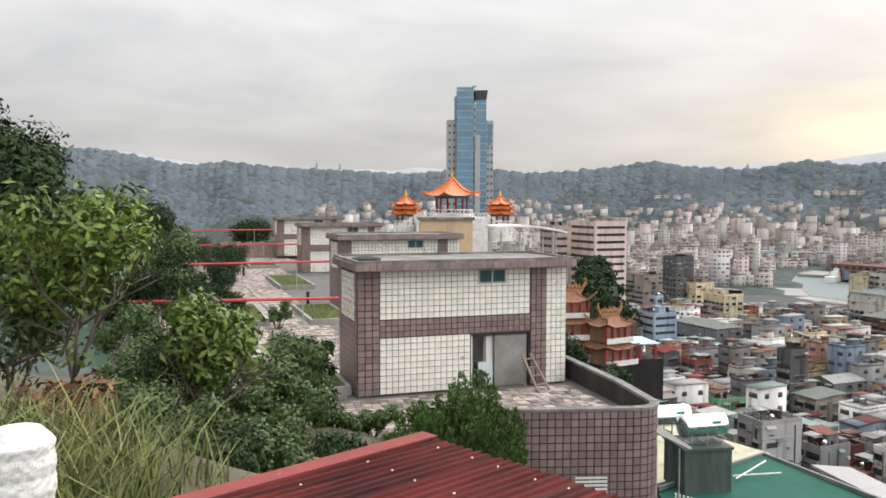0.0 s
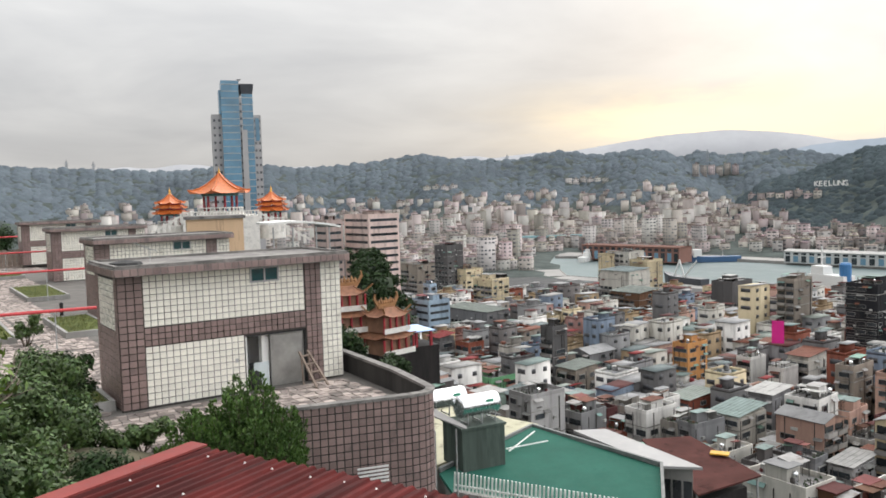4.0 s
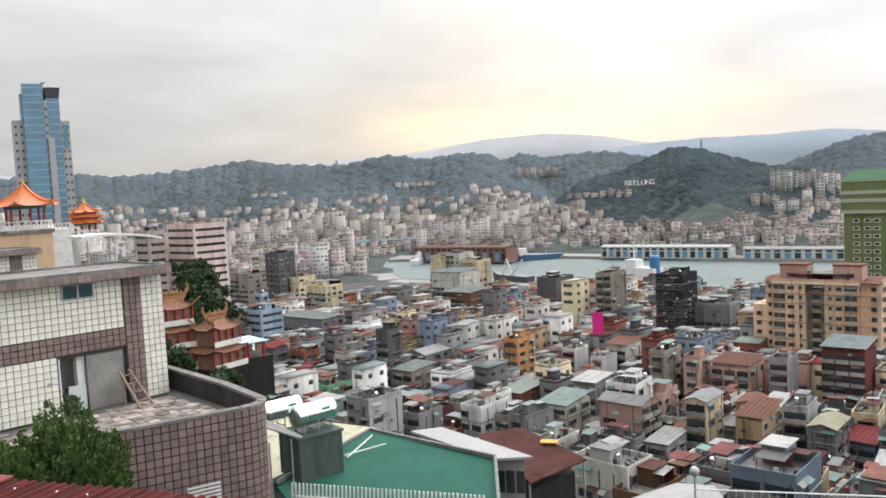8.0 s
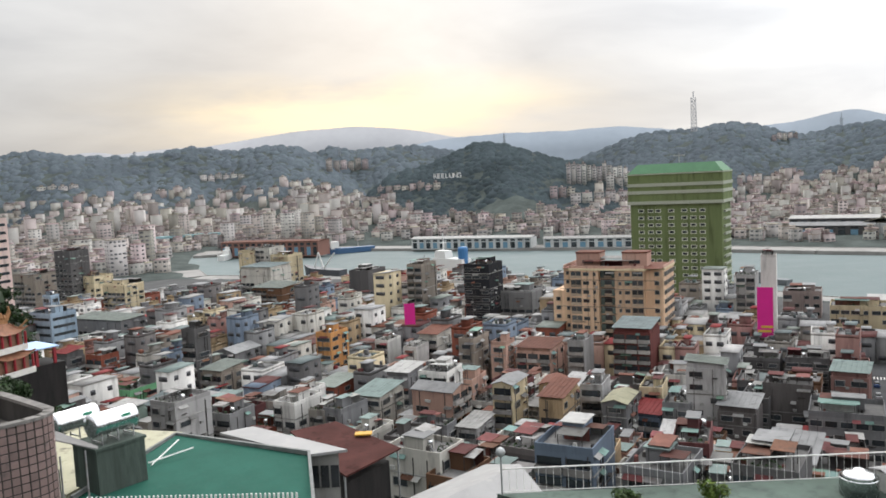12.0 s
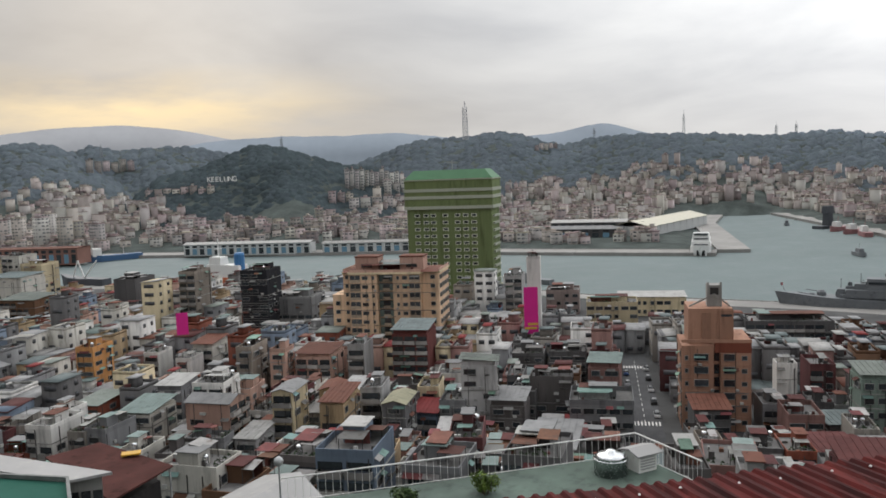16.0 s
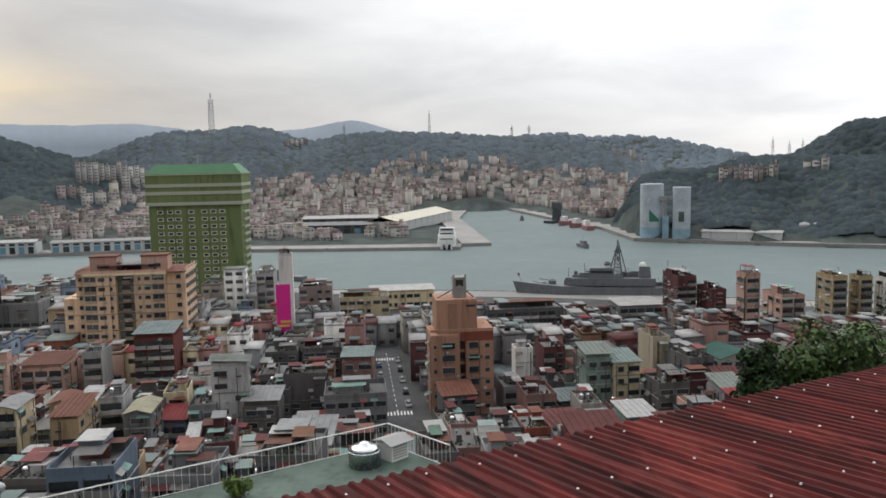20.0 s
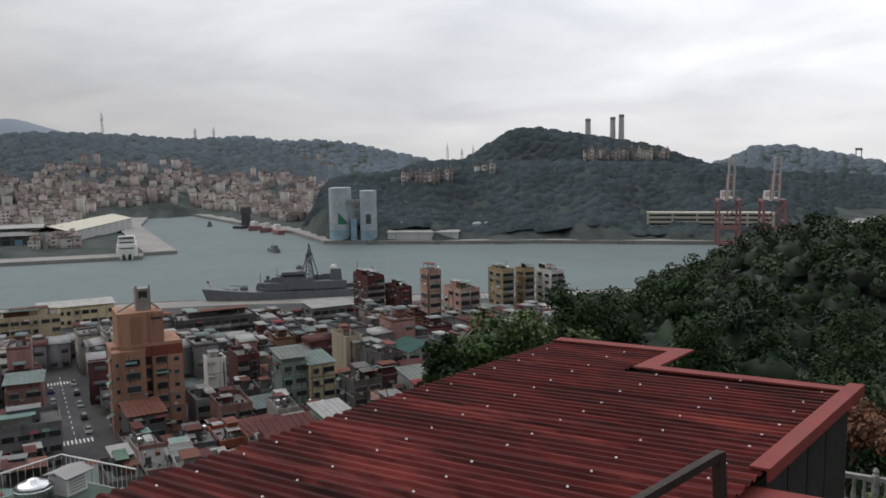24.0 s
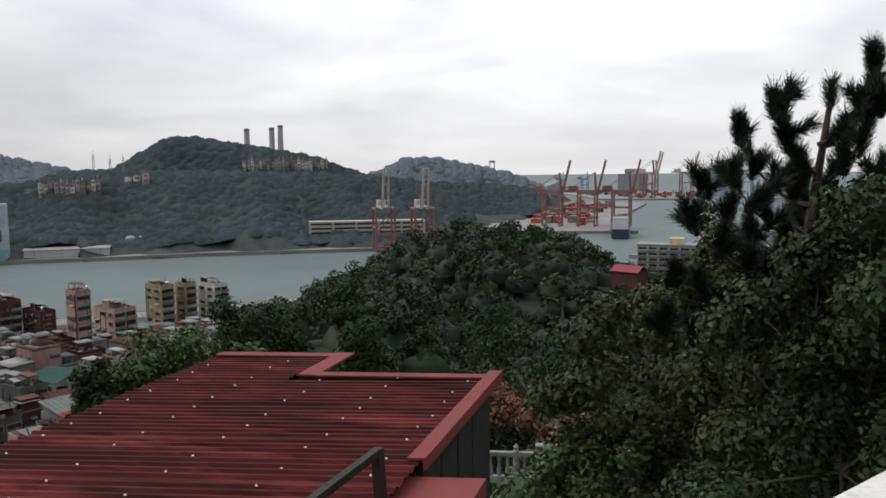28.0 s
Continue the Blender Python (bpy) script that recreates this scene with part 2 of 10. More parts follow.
def grid_mesh(name, verts, quads, material, smooth=False):
    """A mesh from number arrays."""
    me = bpy.data.meshes.new(name)
    verts, quads = np.asarray(verts, dtype=np.float32), np.asarray(quads, dtype=np.int32)
    me.vertices.add(len(verts))
    me.vertices.foreach_set("co", verts.ravel())
    k = quads.shape[1]
    me.loops.add(quads.size)
    me.loops.foreach_set("vertex_index", quads.ravel())
    me.polygons.add(len(quads))
    me.polygons.foreach_set("loop_start", np.arange(0, quads.size, k, dtype=np.int32))
    me.polygons.foreach_set("loop_total", np.full(len(quads), k, dtype=np.int32))
    me.materials.append(material)
    if smooth:
        me.polygons.foreach_set("use_smooth", np.ones(len(quads), dtype=bool))
    me.update()
    me.validate()
    return me


def part(name, shape, mats, parent, label="", x=0, y=0, z=0, rz=0, smooth=False):
    """One mesh under a thing or a part. shape: a Shape, or a mesh to share."""
    me = shape if isinstance(shape, bpy.types.Mesh) else shape.mesh(name, mats, smooth)
    ob = new(name, me)
    ob.parent = parent
    ob.matrix_basis = pose(x, y, z, 0, 0, rz)
    return tagged(ob, label)


def thing(name, x, y, z, rz, label, category, group=""):
    """An Empty at a thing's base."""
    ob = new(name)
    ob.empty_display_size = 0.1
    ob.matrix_basis = pose(x, y, z, 0, 0, rz)
    return tagged(ob, label, category, group)


def solid(name, shape, mats, label, category, group="", kind="", x=0, y=0, z=0, rz=0, smooth=False):
    """A thing that is one mesh."""
    me = shape if isinstance(shape, bpy.types.Mesh) else shape.mesh(name, mats, smooth)
    ob = new(name, me)
    ob.matrix_basis = pose(x, y, z, 0, 0, rz)
    return tagged(ob, label, category, group, kind)


def smoothstep(a, b, x):
    t = np.clip((x - a) / (b - a), 0, 1)
    return t * t * (3 - 2 * t)


rng = np.random.default_rng(7)

# ---- the lie of the land ----
HILLS = []


def hill(az, dist, top, along, deep, turn=0.0, power=2.0):
    """A hill whose crest lies that far out, in that direction, with its half-lengths across and along the view."""
    a = radians(az)
    HILLS.append((-math.sin(a) * dist, math.cos(a) * dist, top, along, deep, a + radians(turn), power))


RIDGES = []


def ridge(dist, skyline, front, back, trees=4.0):
    """A long wooded ridge with its crest at one distance and a crest line that rises and falls."""
    line = sorted(skyline)
    RIDGES.append((dist, [q[0] for q in line], [q[1] for q in line], front, back, trees))


WATER = [(396, -60), (404, 60), (392, 176), (408, 250), (378, 350), (338, 440), (300, 520), (268, 588), (285, 640), (340, 765), (372, 812), (470, 690),
         (578, 425), (607, 267), (629, 164), (700, 190), (900, 262), (1035, 288), (1075, 215), (880, 118), (785, 66),
         (680, 31), (652, -80), (640, -147), (598, -273), (604, -345), (700, -430), (830, -640), (1900, -1500), (5200, -2600), (5200, -5200),
         (2600, -5200), (900, -1450), (500, -620), (420, -420), (392, -220)]


def inside(poly, x, y):
    """Which of the points lie in the polygon."""
    x, y = np.asarray(x, float), np.asarray(y, float)
    r = np.zeros(x.shape, bool)
    n = len(poly)
    for i in range(n):
        (x1, y1), (x2, y2) = poly[i], poly[(i + 1) % n]
        c = (y1 > y) != (y2 > y)
        with np.errstate(divide="ignore", invalid="ignore"):
            r ^= c & (x < (x2 - x1) * (y - y1) / (y2 - y1 + 1e-12) + x1)
    return r


def shore_distance(x, y):
    d = np.full(np.shape(x), 1e9)
    n = len(WATER)
    for i in range(n):
        (x1, y1), (x2, y2) = WATER[i], WATER[(i + 1) % n]
        dx, dy = x2 - x1, y2 - y1
        t = np.clip(((x - x1) * dx + (y - y1) * dy) / (dx * dx + dy * dy), 0, 1)
        d = np.minimum(d, np.hypot(x - x1 - t * dx, y - y1 - t * dy))
    return d


def land(x, y):
    """Height of the ground."""
    x, y = np.asarray(x, float), np.asarray(y, float)
    z = np.full(x.shape, 3.0)
    for hx, hy, top, along, deep, a, power in HILLS:
        # across the line of sight, and along it
        u = (x - hx) * math.cos(a) + (y - hy) * math.sin(a)
        w = -(x - hx) * math.sin(a) + (y - hy) * math.cos(a)
        r = (np.abs(u / along) ** power + np.abs(w / deep) ** power)
        z = np.maximum(z, 3 + (top - 3) * np.exp(-r))
    d, ang = np.hypot(x, y), np.degrees(np.arctan2(-x, y))
    for dist, line, rise, front, back, trees in RIDGES:
        e = sum(np.interp(ang + o, line, rise) for o in (-.4, 0, 0, .4)) / 4
        crest = 70 + dist * np.tan(np.radians(e)) - trees + dist * .0008 * (np.sin(ang * 5.3 + dist) + np.sin(ang * 11.7 + 2))
        # spurs and hollows down its front
        wob = .13 * np.sin(ang * .43 + dist * .7) + .07 * np.sin(ang * 1.05 + dist * .3 + d * .004)
        w = d - dist
        z = np.maximum(z, 3 + np.maximum(crest - 3, 0) * np.exp(-(np.abs(w) / np.where(w < 0, front * (1 + wob), back)) ** 2))
    far = np.clip((np.hypot(x, y) - 500) / 600, 0, 1)
    bumps = (np.sin(x * 0.021 + 1.3 * np.sin(y * 0.013)) + np.sin(y * 0.027 + 1.7 * np.sin(x * 0.017)) + 0.6 * np.sin(x * 0.061 + y * 0.048)) / 2.6
    z = z + far * bumps * np.clip((z - 12) / 60, 0, 1) * 2.5
    # the hill that the camera stands on falls to the town
    d = np.hypot(x, y)
    ang = np.degrees(np.arctan2(-x, y))
    drop = 62.0 - 59.0 * smoothstep(14, 138, d) ** 0.8
    keep = np.where(ang < 100, smoothstep(-179, -165, ang) * (1 - smoothstep(40, 70, ang)), 0)
    ridge = 61 + 6 * smoothstep(5, 60, d)
    own = drop * keep + ridge * (1 - keep) * (1 - smoothstep(250, 600, d)) + 3 * (1 - keep) * smoothstep(250, 600, d)
    z = np.maximum(z, own)
    # the spur with the temple, running north below the terraces
    u, w = x + 0.02 * y, y
    spur = 60 * np.exp(-(np.abs((u + 12) / 26) ** 4)) * (1 - smoothstep(170, 420, w)) * smoothstep(5, 20, w)
    z = np.maximum(z, spur)
    wet = inside(WATER, x, y)
    sd = shore_distance(x, y)
    z = np.where(wet, -5.0, np.where(sd < 14, np.minimum(z, 1.2), z))
    return z


# ---- hills: the near shore ridges, then the far mountains ----
# each ridge: how far out its crest lies, its skyline as (azimuth, elevation), and its half-depths before and behind the crest
ridge(1700, [(30, 3.6), (23, 3.5), (19, 2.77), (17.6, 2.55), (15, 2.87), (11.2, 2.4), (5.8, 2.2), (2.6, 2.1), (-3, 2.45), (-5.7, 2.1), (-9, 2.3), (-12.5, 2.55), (-14.6, 2.92),
             (-17, 2.45), (-21, 2.3), (-24.1, 2.75), (-26.5, 2.5), (-29.5, 2.68), (-31.2, 2.55), (-33.3, 1.3), (-36, -1.0), (-39, -2.6)], 330, 300)
ridge(2000, [(-26, .6), (-31.8, 1.9), (-33.5, 2.5), (-35, 2.05), (-37, 2.22), (-39.7, 2.25), (-42, 1.7), (-46, 1.2), (-50, .6), (-54, -.5), (-58, -2.2)], 320, 300)
ridge(1180, [(-33, -3.4), (-35.5, -1.2), (-37.5, .35), (-40.3, .9), (-42, 1.65), (-43.8, 2.4), (-46, 2.03), (-48.3, 1.25), (-50, .7), (-52, .4), (-54, -.8), (-57, -3.4)], 190, 200)
ridge(1600, [(-44, -2.6), (-47, -1), (-50.2, .6), (-52.5, 1.3), (-54.2, 2), (-55.6, 2.3), (-58.4, 2.25), (-60.8, 2.6), (-62.4, 2.4), (-64, 1.8), (-65.5, 1.56), (-67.4, 1.98), (-70, 2.03),
             (-73, 1.93), (-76, 1.8), (-78.8, 1.6), (-82, 1.45), (-84, 1.05), (-86.2, .2), (-88.5, -.6), (-91, -2.6)], 300, 300)
ridge(2500, [(-72, -.4), (-76, 1.0), (-80.2, 1.6), (-82, 1.7), (-84.5, 1.38), (-87, 1.4), (-90, 1.05), (-92.3, .45), (-94, .1), (-97, -.6), (-101, -1.6)], 300, 300)
# the silo headland: its wooded crest, the lower shoulder in front, and the hill beyond
ridge(1010, [(-93, -3.9), (-95.5, -.6), (-97.7, .1), (-98.7, .8), (-100.5, 1.87), (-101.7, 2.12), (-103, 2.05), (-105, 1.72), (-108.2, 1.1), (-110.4, .75), (-112, .05), (-114, -.6), (-118, -1.4), (-123, -4)], 120, 150)
ridge(830, [(-85.6, -4.6), (-86.7, -3.6), (-87.6, -1.3), (-89, -.92), (-92, -.9), (-93, -.5), (-94.2, -.05), (-97, 0), (-100, -.1), (-110, -.35), (-114.5, -.55), (-117, -1.6), (-120, -4.6)], 105, 130)
ridge(1150, [(-110, -3.2), (-112.5, -1.2), (-114.5, -.6), (-117, -.95), (-119, -1.2), (-123.2, -1.3), (-125.6, -1.65), (-127.2, -2.4), (-129.5, -3.4)], 110, 120)
ridge(1500, [(-111, -2.5), (-113, -1), (-115.6, -.1), (-116.7, .56), (-119.2, .52), (-121.7, 0), (-124, -.5), (-126, -1.3), (-129, -2.6)], 150, 160)
# the green slope behind the temple
hill(-10.6, 185, 53, 12, 60)
# the wooded knoll below
hill(-123, 320, 37, 62, 95, power=2.6)
hill(-115, 250, 24, 45, 80, power=2.4)
hill(-111, 112, 45, 30, 46, power=2.4)
hill(-131, 290, 22, 60, 90, power=2.4)
hill(-140, 210, 30, 60, 90, power=2.4)


m_ground = mat("hillside_earth", (0.072, 0.086, 0.080), 0.98, vary=0.34, scale=0.045, bump=0.6, bscale=0.11, spec=0.1)


def spaced(lo, hi, fine, growth):
    """Grid lines that lie close together near the camera and far apart in the distance."""
    out, p, step = [0.0], 0.0, fine
    while p < hi:
        p += step
        step = min(step * growth, 26 if p < 2600 else 120)
        out.append(p)
    neg, p, step = [], 0.0, fine
    while p > lo:
        p -= step
        step = min(step * growth, 26 if p > -1200 else 160)
        neg.append(p)
    return np.array(neg[::-1] + out)


gx, gy = spaced(-2400, 5200, 2.0, 1.035), spaced(-5200, 3300, 2.0, 1.035)
GX, GY = np.meshgrid(gx, gy, indexing="ij")
GZ = land(GX, GY)
ny = len(gy)
ii, jj = np.meshgrid(np.arange(len(gx) - 1), np.arange(ny - 1), indexing="ij")
k0 = (ii * ny + jj).ravel()
ground = new("ground", grid_mesh("ground", np.stack([GX.ravel(), GY.ravel(), GZ.ravel()], 1), np.stack([k0, k0 + ny, k0 + ny + 1, k0 + 1], 1), m_ground, True))
tagged(ground, "green hillsides and flat town ground round the harbour", "ground", kind="structure")

# streets and yards between the houses
solid("town_ground", Shape().prism([(112, 92), (150, 20), (225, -60), (376, -60), (384, 60), (372, 176), (388, 250), (358, 350), (318, 440), (278, 520), (240, 590), (150, 600), (60, 440), (66, 270)], 2.4, 3.03),
      mat("dark_street_ground", (0.060, 0.060, 0.060), 0.95, vary=0.3, scale=0.08, stain=0.4, stain_color=(0.03, 0.03, 0.03)), "dark paved ground of streets and yards", "ground", kind="structure")

# harbour and sea
m_water = mat("harbour_water", (0.150, 0.186, 0.186), 0.6, vary=0.10, scale=0.006, bump=0.4, bscale=0.22, spec=0.08)
sea = Shape()
sea.box(-2000, 5200, -5200, 3300, -0.4, 0.0)
solid("water", sea, m_water, "calm grey-green harbour water", "water", kind="structure")

# far mountains, pale in the distance: the haze is put into their colour
def range_of_mountains(name, dist, skyline, color, seed=1):
    r = np.random.default_rng(seed)
    n = 260
    line = sorted(skyline)
    deg = np.linspace(line[-1][0], line[0][0], n)
    az = np.radians(deg)
    top = sum(np.interp(deg + o, [q[0] for q in line], [q[1] for q in line]) for o in (-.5, 0, .5)) / 3
    rough = np.convolve(r.normal(0, 1, n + 8), np.ones(9) / 9, "valid")[:n] * 0.09
    h = 70 + dist * np.tan(np.radians(np.maximum(top + rough, 0.05)))
    rows = []
    for f, g in ((0.93, 0.0), (0.965, 0.62), (1.0, 1.0), (1.03, 0.5)):
        d = dist * f
        rows.append(np.stack([-np.sin(az) * d, np.cos(az) * d, h * g], 1))
    v = np.concatenate(rows)
    q = [(j * n + i, j * n + i + 1, (j + 1) * n + i + 1, (j + 1) * n + i) for j in range(3) for i in range(n - 1)]
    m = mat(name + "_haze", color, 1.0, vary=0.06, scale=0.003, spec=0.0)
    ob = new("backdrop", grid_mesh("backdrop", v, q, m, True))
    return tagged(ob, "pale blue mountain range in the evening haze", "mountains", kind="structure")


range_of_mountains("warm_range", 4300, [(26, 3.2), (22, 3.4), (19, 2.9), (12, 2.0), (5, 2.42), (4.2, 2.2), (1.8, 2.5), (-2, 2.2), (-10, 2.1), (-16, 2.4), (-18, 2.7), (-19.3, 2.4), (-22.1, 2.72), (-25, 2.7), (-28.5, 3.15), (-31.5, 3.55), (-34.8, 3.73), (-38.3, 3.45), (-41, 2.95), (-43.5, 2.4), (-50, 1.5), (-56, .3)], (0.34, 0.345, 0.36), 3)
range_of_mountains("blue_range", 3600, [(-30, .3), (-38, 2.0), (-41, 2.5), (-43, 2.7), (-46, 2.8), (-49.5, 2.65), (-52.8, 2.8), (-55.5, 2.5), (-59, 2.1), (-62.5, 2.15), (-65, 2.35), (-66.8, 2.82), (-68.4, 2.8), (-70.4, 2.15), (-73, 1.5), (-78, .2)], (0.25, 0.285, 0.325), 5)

# ---- surfaces of things ----
M_TILE_W = mat("white_glazed_tile", (0.80, 0.77, 0.68), 0.28, vary=0.07, scale=0.9, stain=0.25, stain_color=(0.42, 0.38, 0.31), per_object=0.06)
M_TILE_WJ = mat("white_glazed_tiles_joined", (0.80, 0.77, 0.68), 0.28, vary=0.07, scale=0.9, stain=0.25, stain_color=(0.42, 0.38, 0.31), island=0.06)
M_TILE_B = mat("mauve_brown_tile", (0.235, 0.165, 0.15), 0.42, vary=0.14, scale=1.2, stain=0.2, stain_color=(0.11, 0.09, 0.085), island=0.18)
M_GROUT = mat("dark_grout", (0.075, 0.065, 0.06), 0.95, vary=0.2, scale=3)
M_SLAB = mat("weathered_roof_slab", (0.23, 0.215, 0.20), 0.92, vary=0.35, scale=0.7, stain=0.7, stain_color=(0.055, 0.052, 0.05), bump=0.01, bscale=8)
M_CONC = mat("old_concrete", (0.34, 0.33, 0.31), 0.9, vary=0.25, scale=0.35, stain=0.6, stain_color=(0.10, 0.095, 0.09), streak=True, bump=0.01)
M_BLACK_CONC = mat("blackened_concrete", (0.045, 0.041, 0.038), 0.95, vary=0.35, scale=1.2, stain=0.5, stain_color=(0.025, 0.023, 0.022), streak=True)
M_PAVE = mat("crazy_paving_stone", (0.34, 0.285, 0.255), 0.85, vary=0.25, scale=1.6, island=0.62, stain=0.3, stain_color=(0.14, 0.13, 0.12), bump=0.004)
M_PAVE_BED = mat("paving_mortar", (0.12, 0.11, 0.10), 0.95, vary=0.2, scale=1)
M_REDPAINT = mat("red_painted_pipe", (0.52, 0.045, 0.05), 0.4, vary=0.12, scale=2)
M_STEEL = mat("stainless_steel", (0.72, 0.73, 0.74), 0.22, metal=1.0, vary=0.08, scale=1.5, stain=0.12, stain_color=(0.45, 0.43, 0.40))
M_GALV = mat("galvanised_metal", (0.42, 0.43, 0.43), 0.55, metal=0.6, vary=0.2, scale=2, stain=0.3, stain_color=(0.24, 0.18, 0.14))
M_DOOR = mat("brushed_door_panel", (0.33, 0.32, 0.30), 0.38, metal=0.45, vary=0.25, scale=0.6)
M_GLASS_T = mat("teal_window_glass", (0.02, 0.075, 0.08), 0.08, vary=0.3, scale=1.2, spec=0.7)
M_GLASS = mat("dark_window_glass", (0.035, 0.042, 0.048), 0.12, vary=0.4, scale=0.4, spec=0.6, per_object=0.5)
M_FRAME = mat("aluminium_frame", (0.38, 0.38, 0.37), 0.5, metal=0.3, vary=0.1)
M_BLACK = mat("black_rubber", (0.02, 0.02, 0.02), 0.8, vary=0.2)
M_WHITEPAINT = mat("white_paint", (0.76, 0.75, 0.72), 0.6, vary=0.08, scale=1.2, stain=0.2, stain_color=(0.4, 0.37, 0.33))
M_RUSTROOF = mat("rusty_red_sheet", (0.090, 0.0145, 0.013), 0.75, spec=0.10, vary=0.62, scale=1.1, stain=0.85, stain_color=(0.034, 0.013, 0.013), island=0.25, fine=9, bump=0.002, bscale=40)
for n_ in [n_ for n_ in M_RUSTROOF.node_tree.nodes if n_.type == "TEX_NOISE"]:
    # wear runs down the ribs
    mp_ = M_RUSTROOF.node_tree.nodes.new("ShaderNodeMapping")
    mp_.inputs["Scale"].default_value = (4.5, 0.45, 1.0)
    M_RUSTROOF.node_tree.links.new(n_.inputs["Vector"].links[0].from_socket, mp_.inputs[0])
    M_RUSTROOF.node_tree.links.new(mp_.outputs[0], n_.inputs["Vector"])
rust_nt = M_RUSTROOF.node_tree
fade_map = rust_nt.nodes.new("ShaderNodeMapping")
fade_map.inputs["Scale"].default_value = (2.2, .38, 1.0)
rust_nt.links.new(rust_nt.nodes.new("ShaderNodeTexCoord").outputs["Object"], fade_map.inputs[0])
fade_noise = rust_nt.nodes.new("ShaderNodeTexNoise")
fade_noise.inputs["Scale"].default_value, fade_noise.inputs["Detail"].default_value, fade_noise.inputs["Roughness"].default_value = 1.1, 6.0, .68
rust_nt.links.new(fade_map.outputs[0], fade_noise.inputs["Vector"])
fade_ramp = rust_nt.nodes.new("ShaderNodeMapRange")
for i_, v_ in enumerate((.54, .70, 0.0, .85)):
    fade_ramp.inputs[1 + i_].default_value = v_
rust_nt.links.new(fade_noise.outputs[0], fade_ramp.inputs[0])
fade_mix = rust_nt.nodes.new("ShaderNodeMix")
fade_mix.data_type = "RGBA"
rust_base = rust_nt.nodes["Principled BSDF"].inputs["Base Color"]
rust_nt.links.new(rust_base.links[0].from_socket, fade_mix.inputs[6])
rust_nt.links.new(fade_ramp.outputs[0], fade_mix.inputs[0])
fade_mix.inputs[7].default_value = (.22, .044, .036, 1)
rust_nt.links.new(fade_mix.outputs[2], rust_base)
M_REDTRIM = mat("red_painted_flashing", (0.23, 0.050, 0.044), 0.7, spec=0.2, vary=0.16, scale=1.6, stain=0.35, stain_color=(0.16, 0.05, 0.045))
M_SCREW = mat("bright_screw_washer", (0.80, 0.80, 0.78), 0.35, metal=0.4, vary=0.1)
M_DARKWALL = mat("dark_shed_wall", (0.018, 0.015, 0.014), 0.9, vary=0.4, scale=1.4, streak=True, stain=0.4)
M_WOOD = mat("weathered_wood", (0.26, 0.20, 0.16), 0.85, vary=0.25, scale=3)
M_RAIL = mat("brown_enamelled_rail", (0.035, 0.023, 0.02), 0.6, vary=0.15, scale=4, spec=0.2)
M_STONE_W = mat("white_carved_stone", (0.72, 0.70, 0.66), 0.75, vary=0.14, scale=6, stain=0.3, stain_color=(0.36, 0.34, 0.30), bump=0.015, bscale=26)
M_EARTH = mat("bare_earth", (0.10, 0.088, 0.055), 0.95, vary=0.3, scale=1.2, bump=0.02, bscale=9)
M_GRASS_MAT = mat("lawn_turf", (0.10, 0.125, 0.028), 0.95, vary=0.4, scale=2.5, bump=0.03, bscale=30)
M_LEAF = mat("leaf_mid_green", (0.060, 0.102, 0.026), 0.55, vary=0.25, scale=0.5, island=0.55, hue=0.015, spec=0.35)
M_LEAF_D = mat("leaf_dark_green", (0.024, 0.045, 0.015), 0.7, vary=0.3, scale=0.3, island=0.55, hue=0.02, spec=0.15)
M_LEAF_O = mat("leaf_olive", (0.060, 0.070, 0.026), 0.55, vary=0.3, scale=0.5, island=0.6, hue=0.03, spec=0.18)
M_LEAF_Y = mat("leaf_yellow_green", (0.100, 0.155, 0.020), 0.5, vary=0.25, scale=0.6, island=0.5, hue=0.02, spec=0.35)
M_LEAF_R = mat("leaf_rusty_brown", (0.16, 0.062, 0.025), 0.7, vary=0.3, scale=0.6, island=0.5, hue=0.02)
M_LEAF_C = mat("cypress_green", (0.066, 0.128, 0.022), 0.7, vary=0.3, scale=0.8, island=0.5, hue=0.012)
M_PINE = mat("pine_needles", (0.020, 0.032, 0.016), 0.6, vary=0.3, scale=1, island=0.5)
M_BARK = mat("grey_brown_bark", (0.12, 0.09, 0.07), 0.9, vary=0.3, scale=4, bump=0.02, bscale=14)
M_BLADE = mat("dry_grass_blade", (0.165, 0.180, 0.055), 0.7, vary=0.25, scale=1, island=0.55, hue=0.03)
# distance haze is put into these colours: paler and bluer the farther off
M_HAZY_WOODS = mat("far_woods", (0.116, 0.137, 0.154), 1.0, vary=0.16, scale=0.006, island=0.08, hue=0.01, spec=0.0)
M_HAZY_WOODS_F = mat("distant_hazy_woods", (0.150, 0.178, 0.205), 1.0, vary=0.12, scale=0.006, island=0.06, hue=0.01, spec=0.0)
M_HAZY_WOODS_N = mat("headland_hazy_woods", (0.066, 0.083, 0.090), 1.0, vary=0.2, scale=0.012, island=0.12, hue=0.012, spec=0.0)

# ---- the terraces and the row of tiled houses ----
TX, TY, TZ, TURN = -2.66, 24.72, 64.0, 18.85      # first house: its front corner, floor and turn


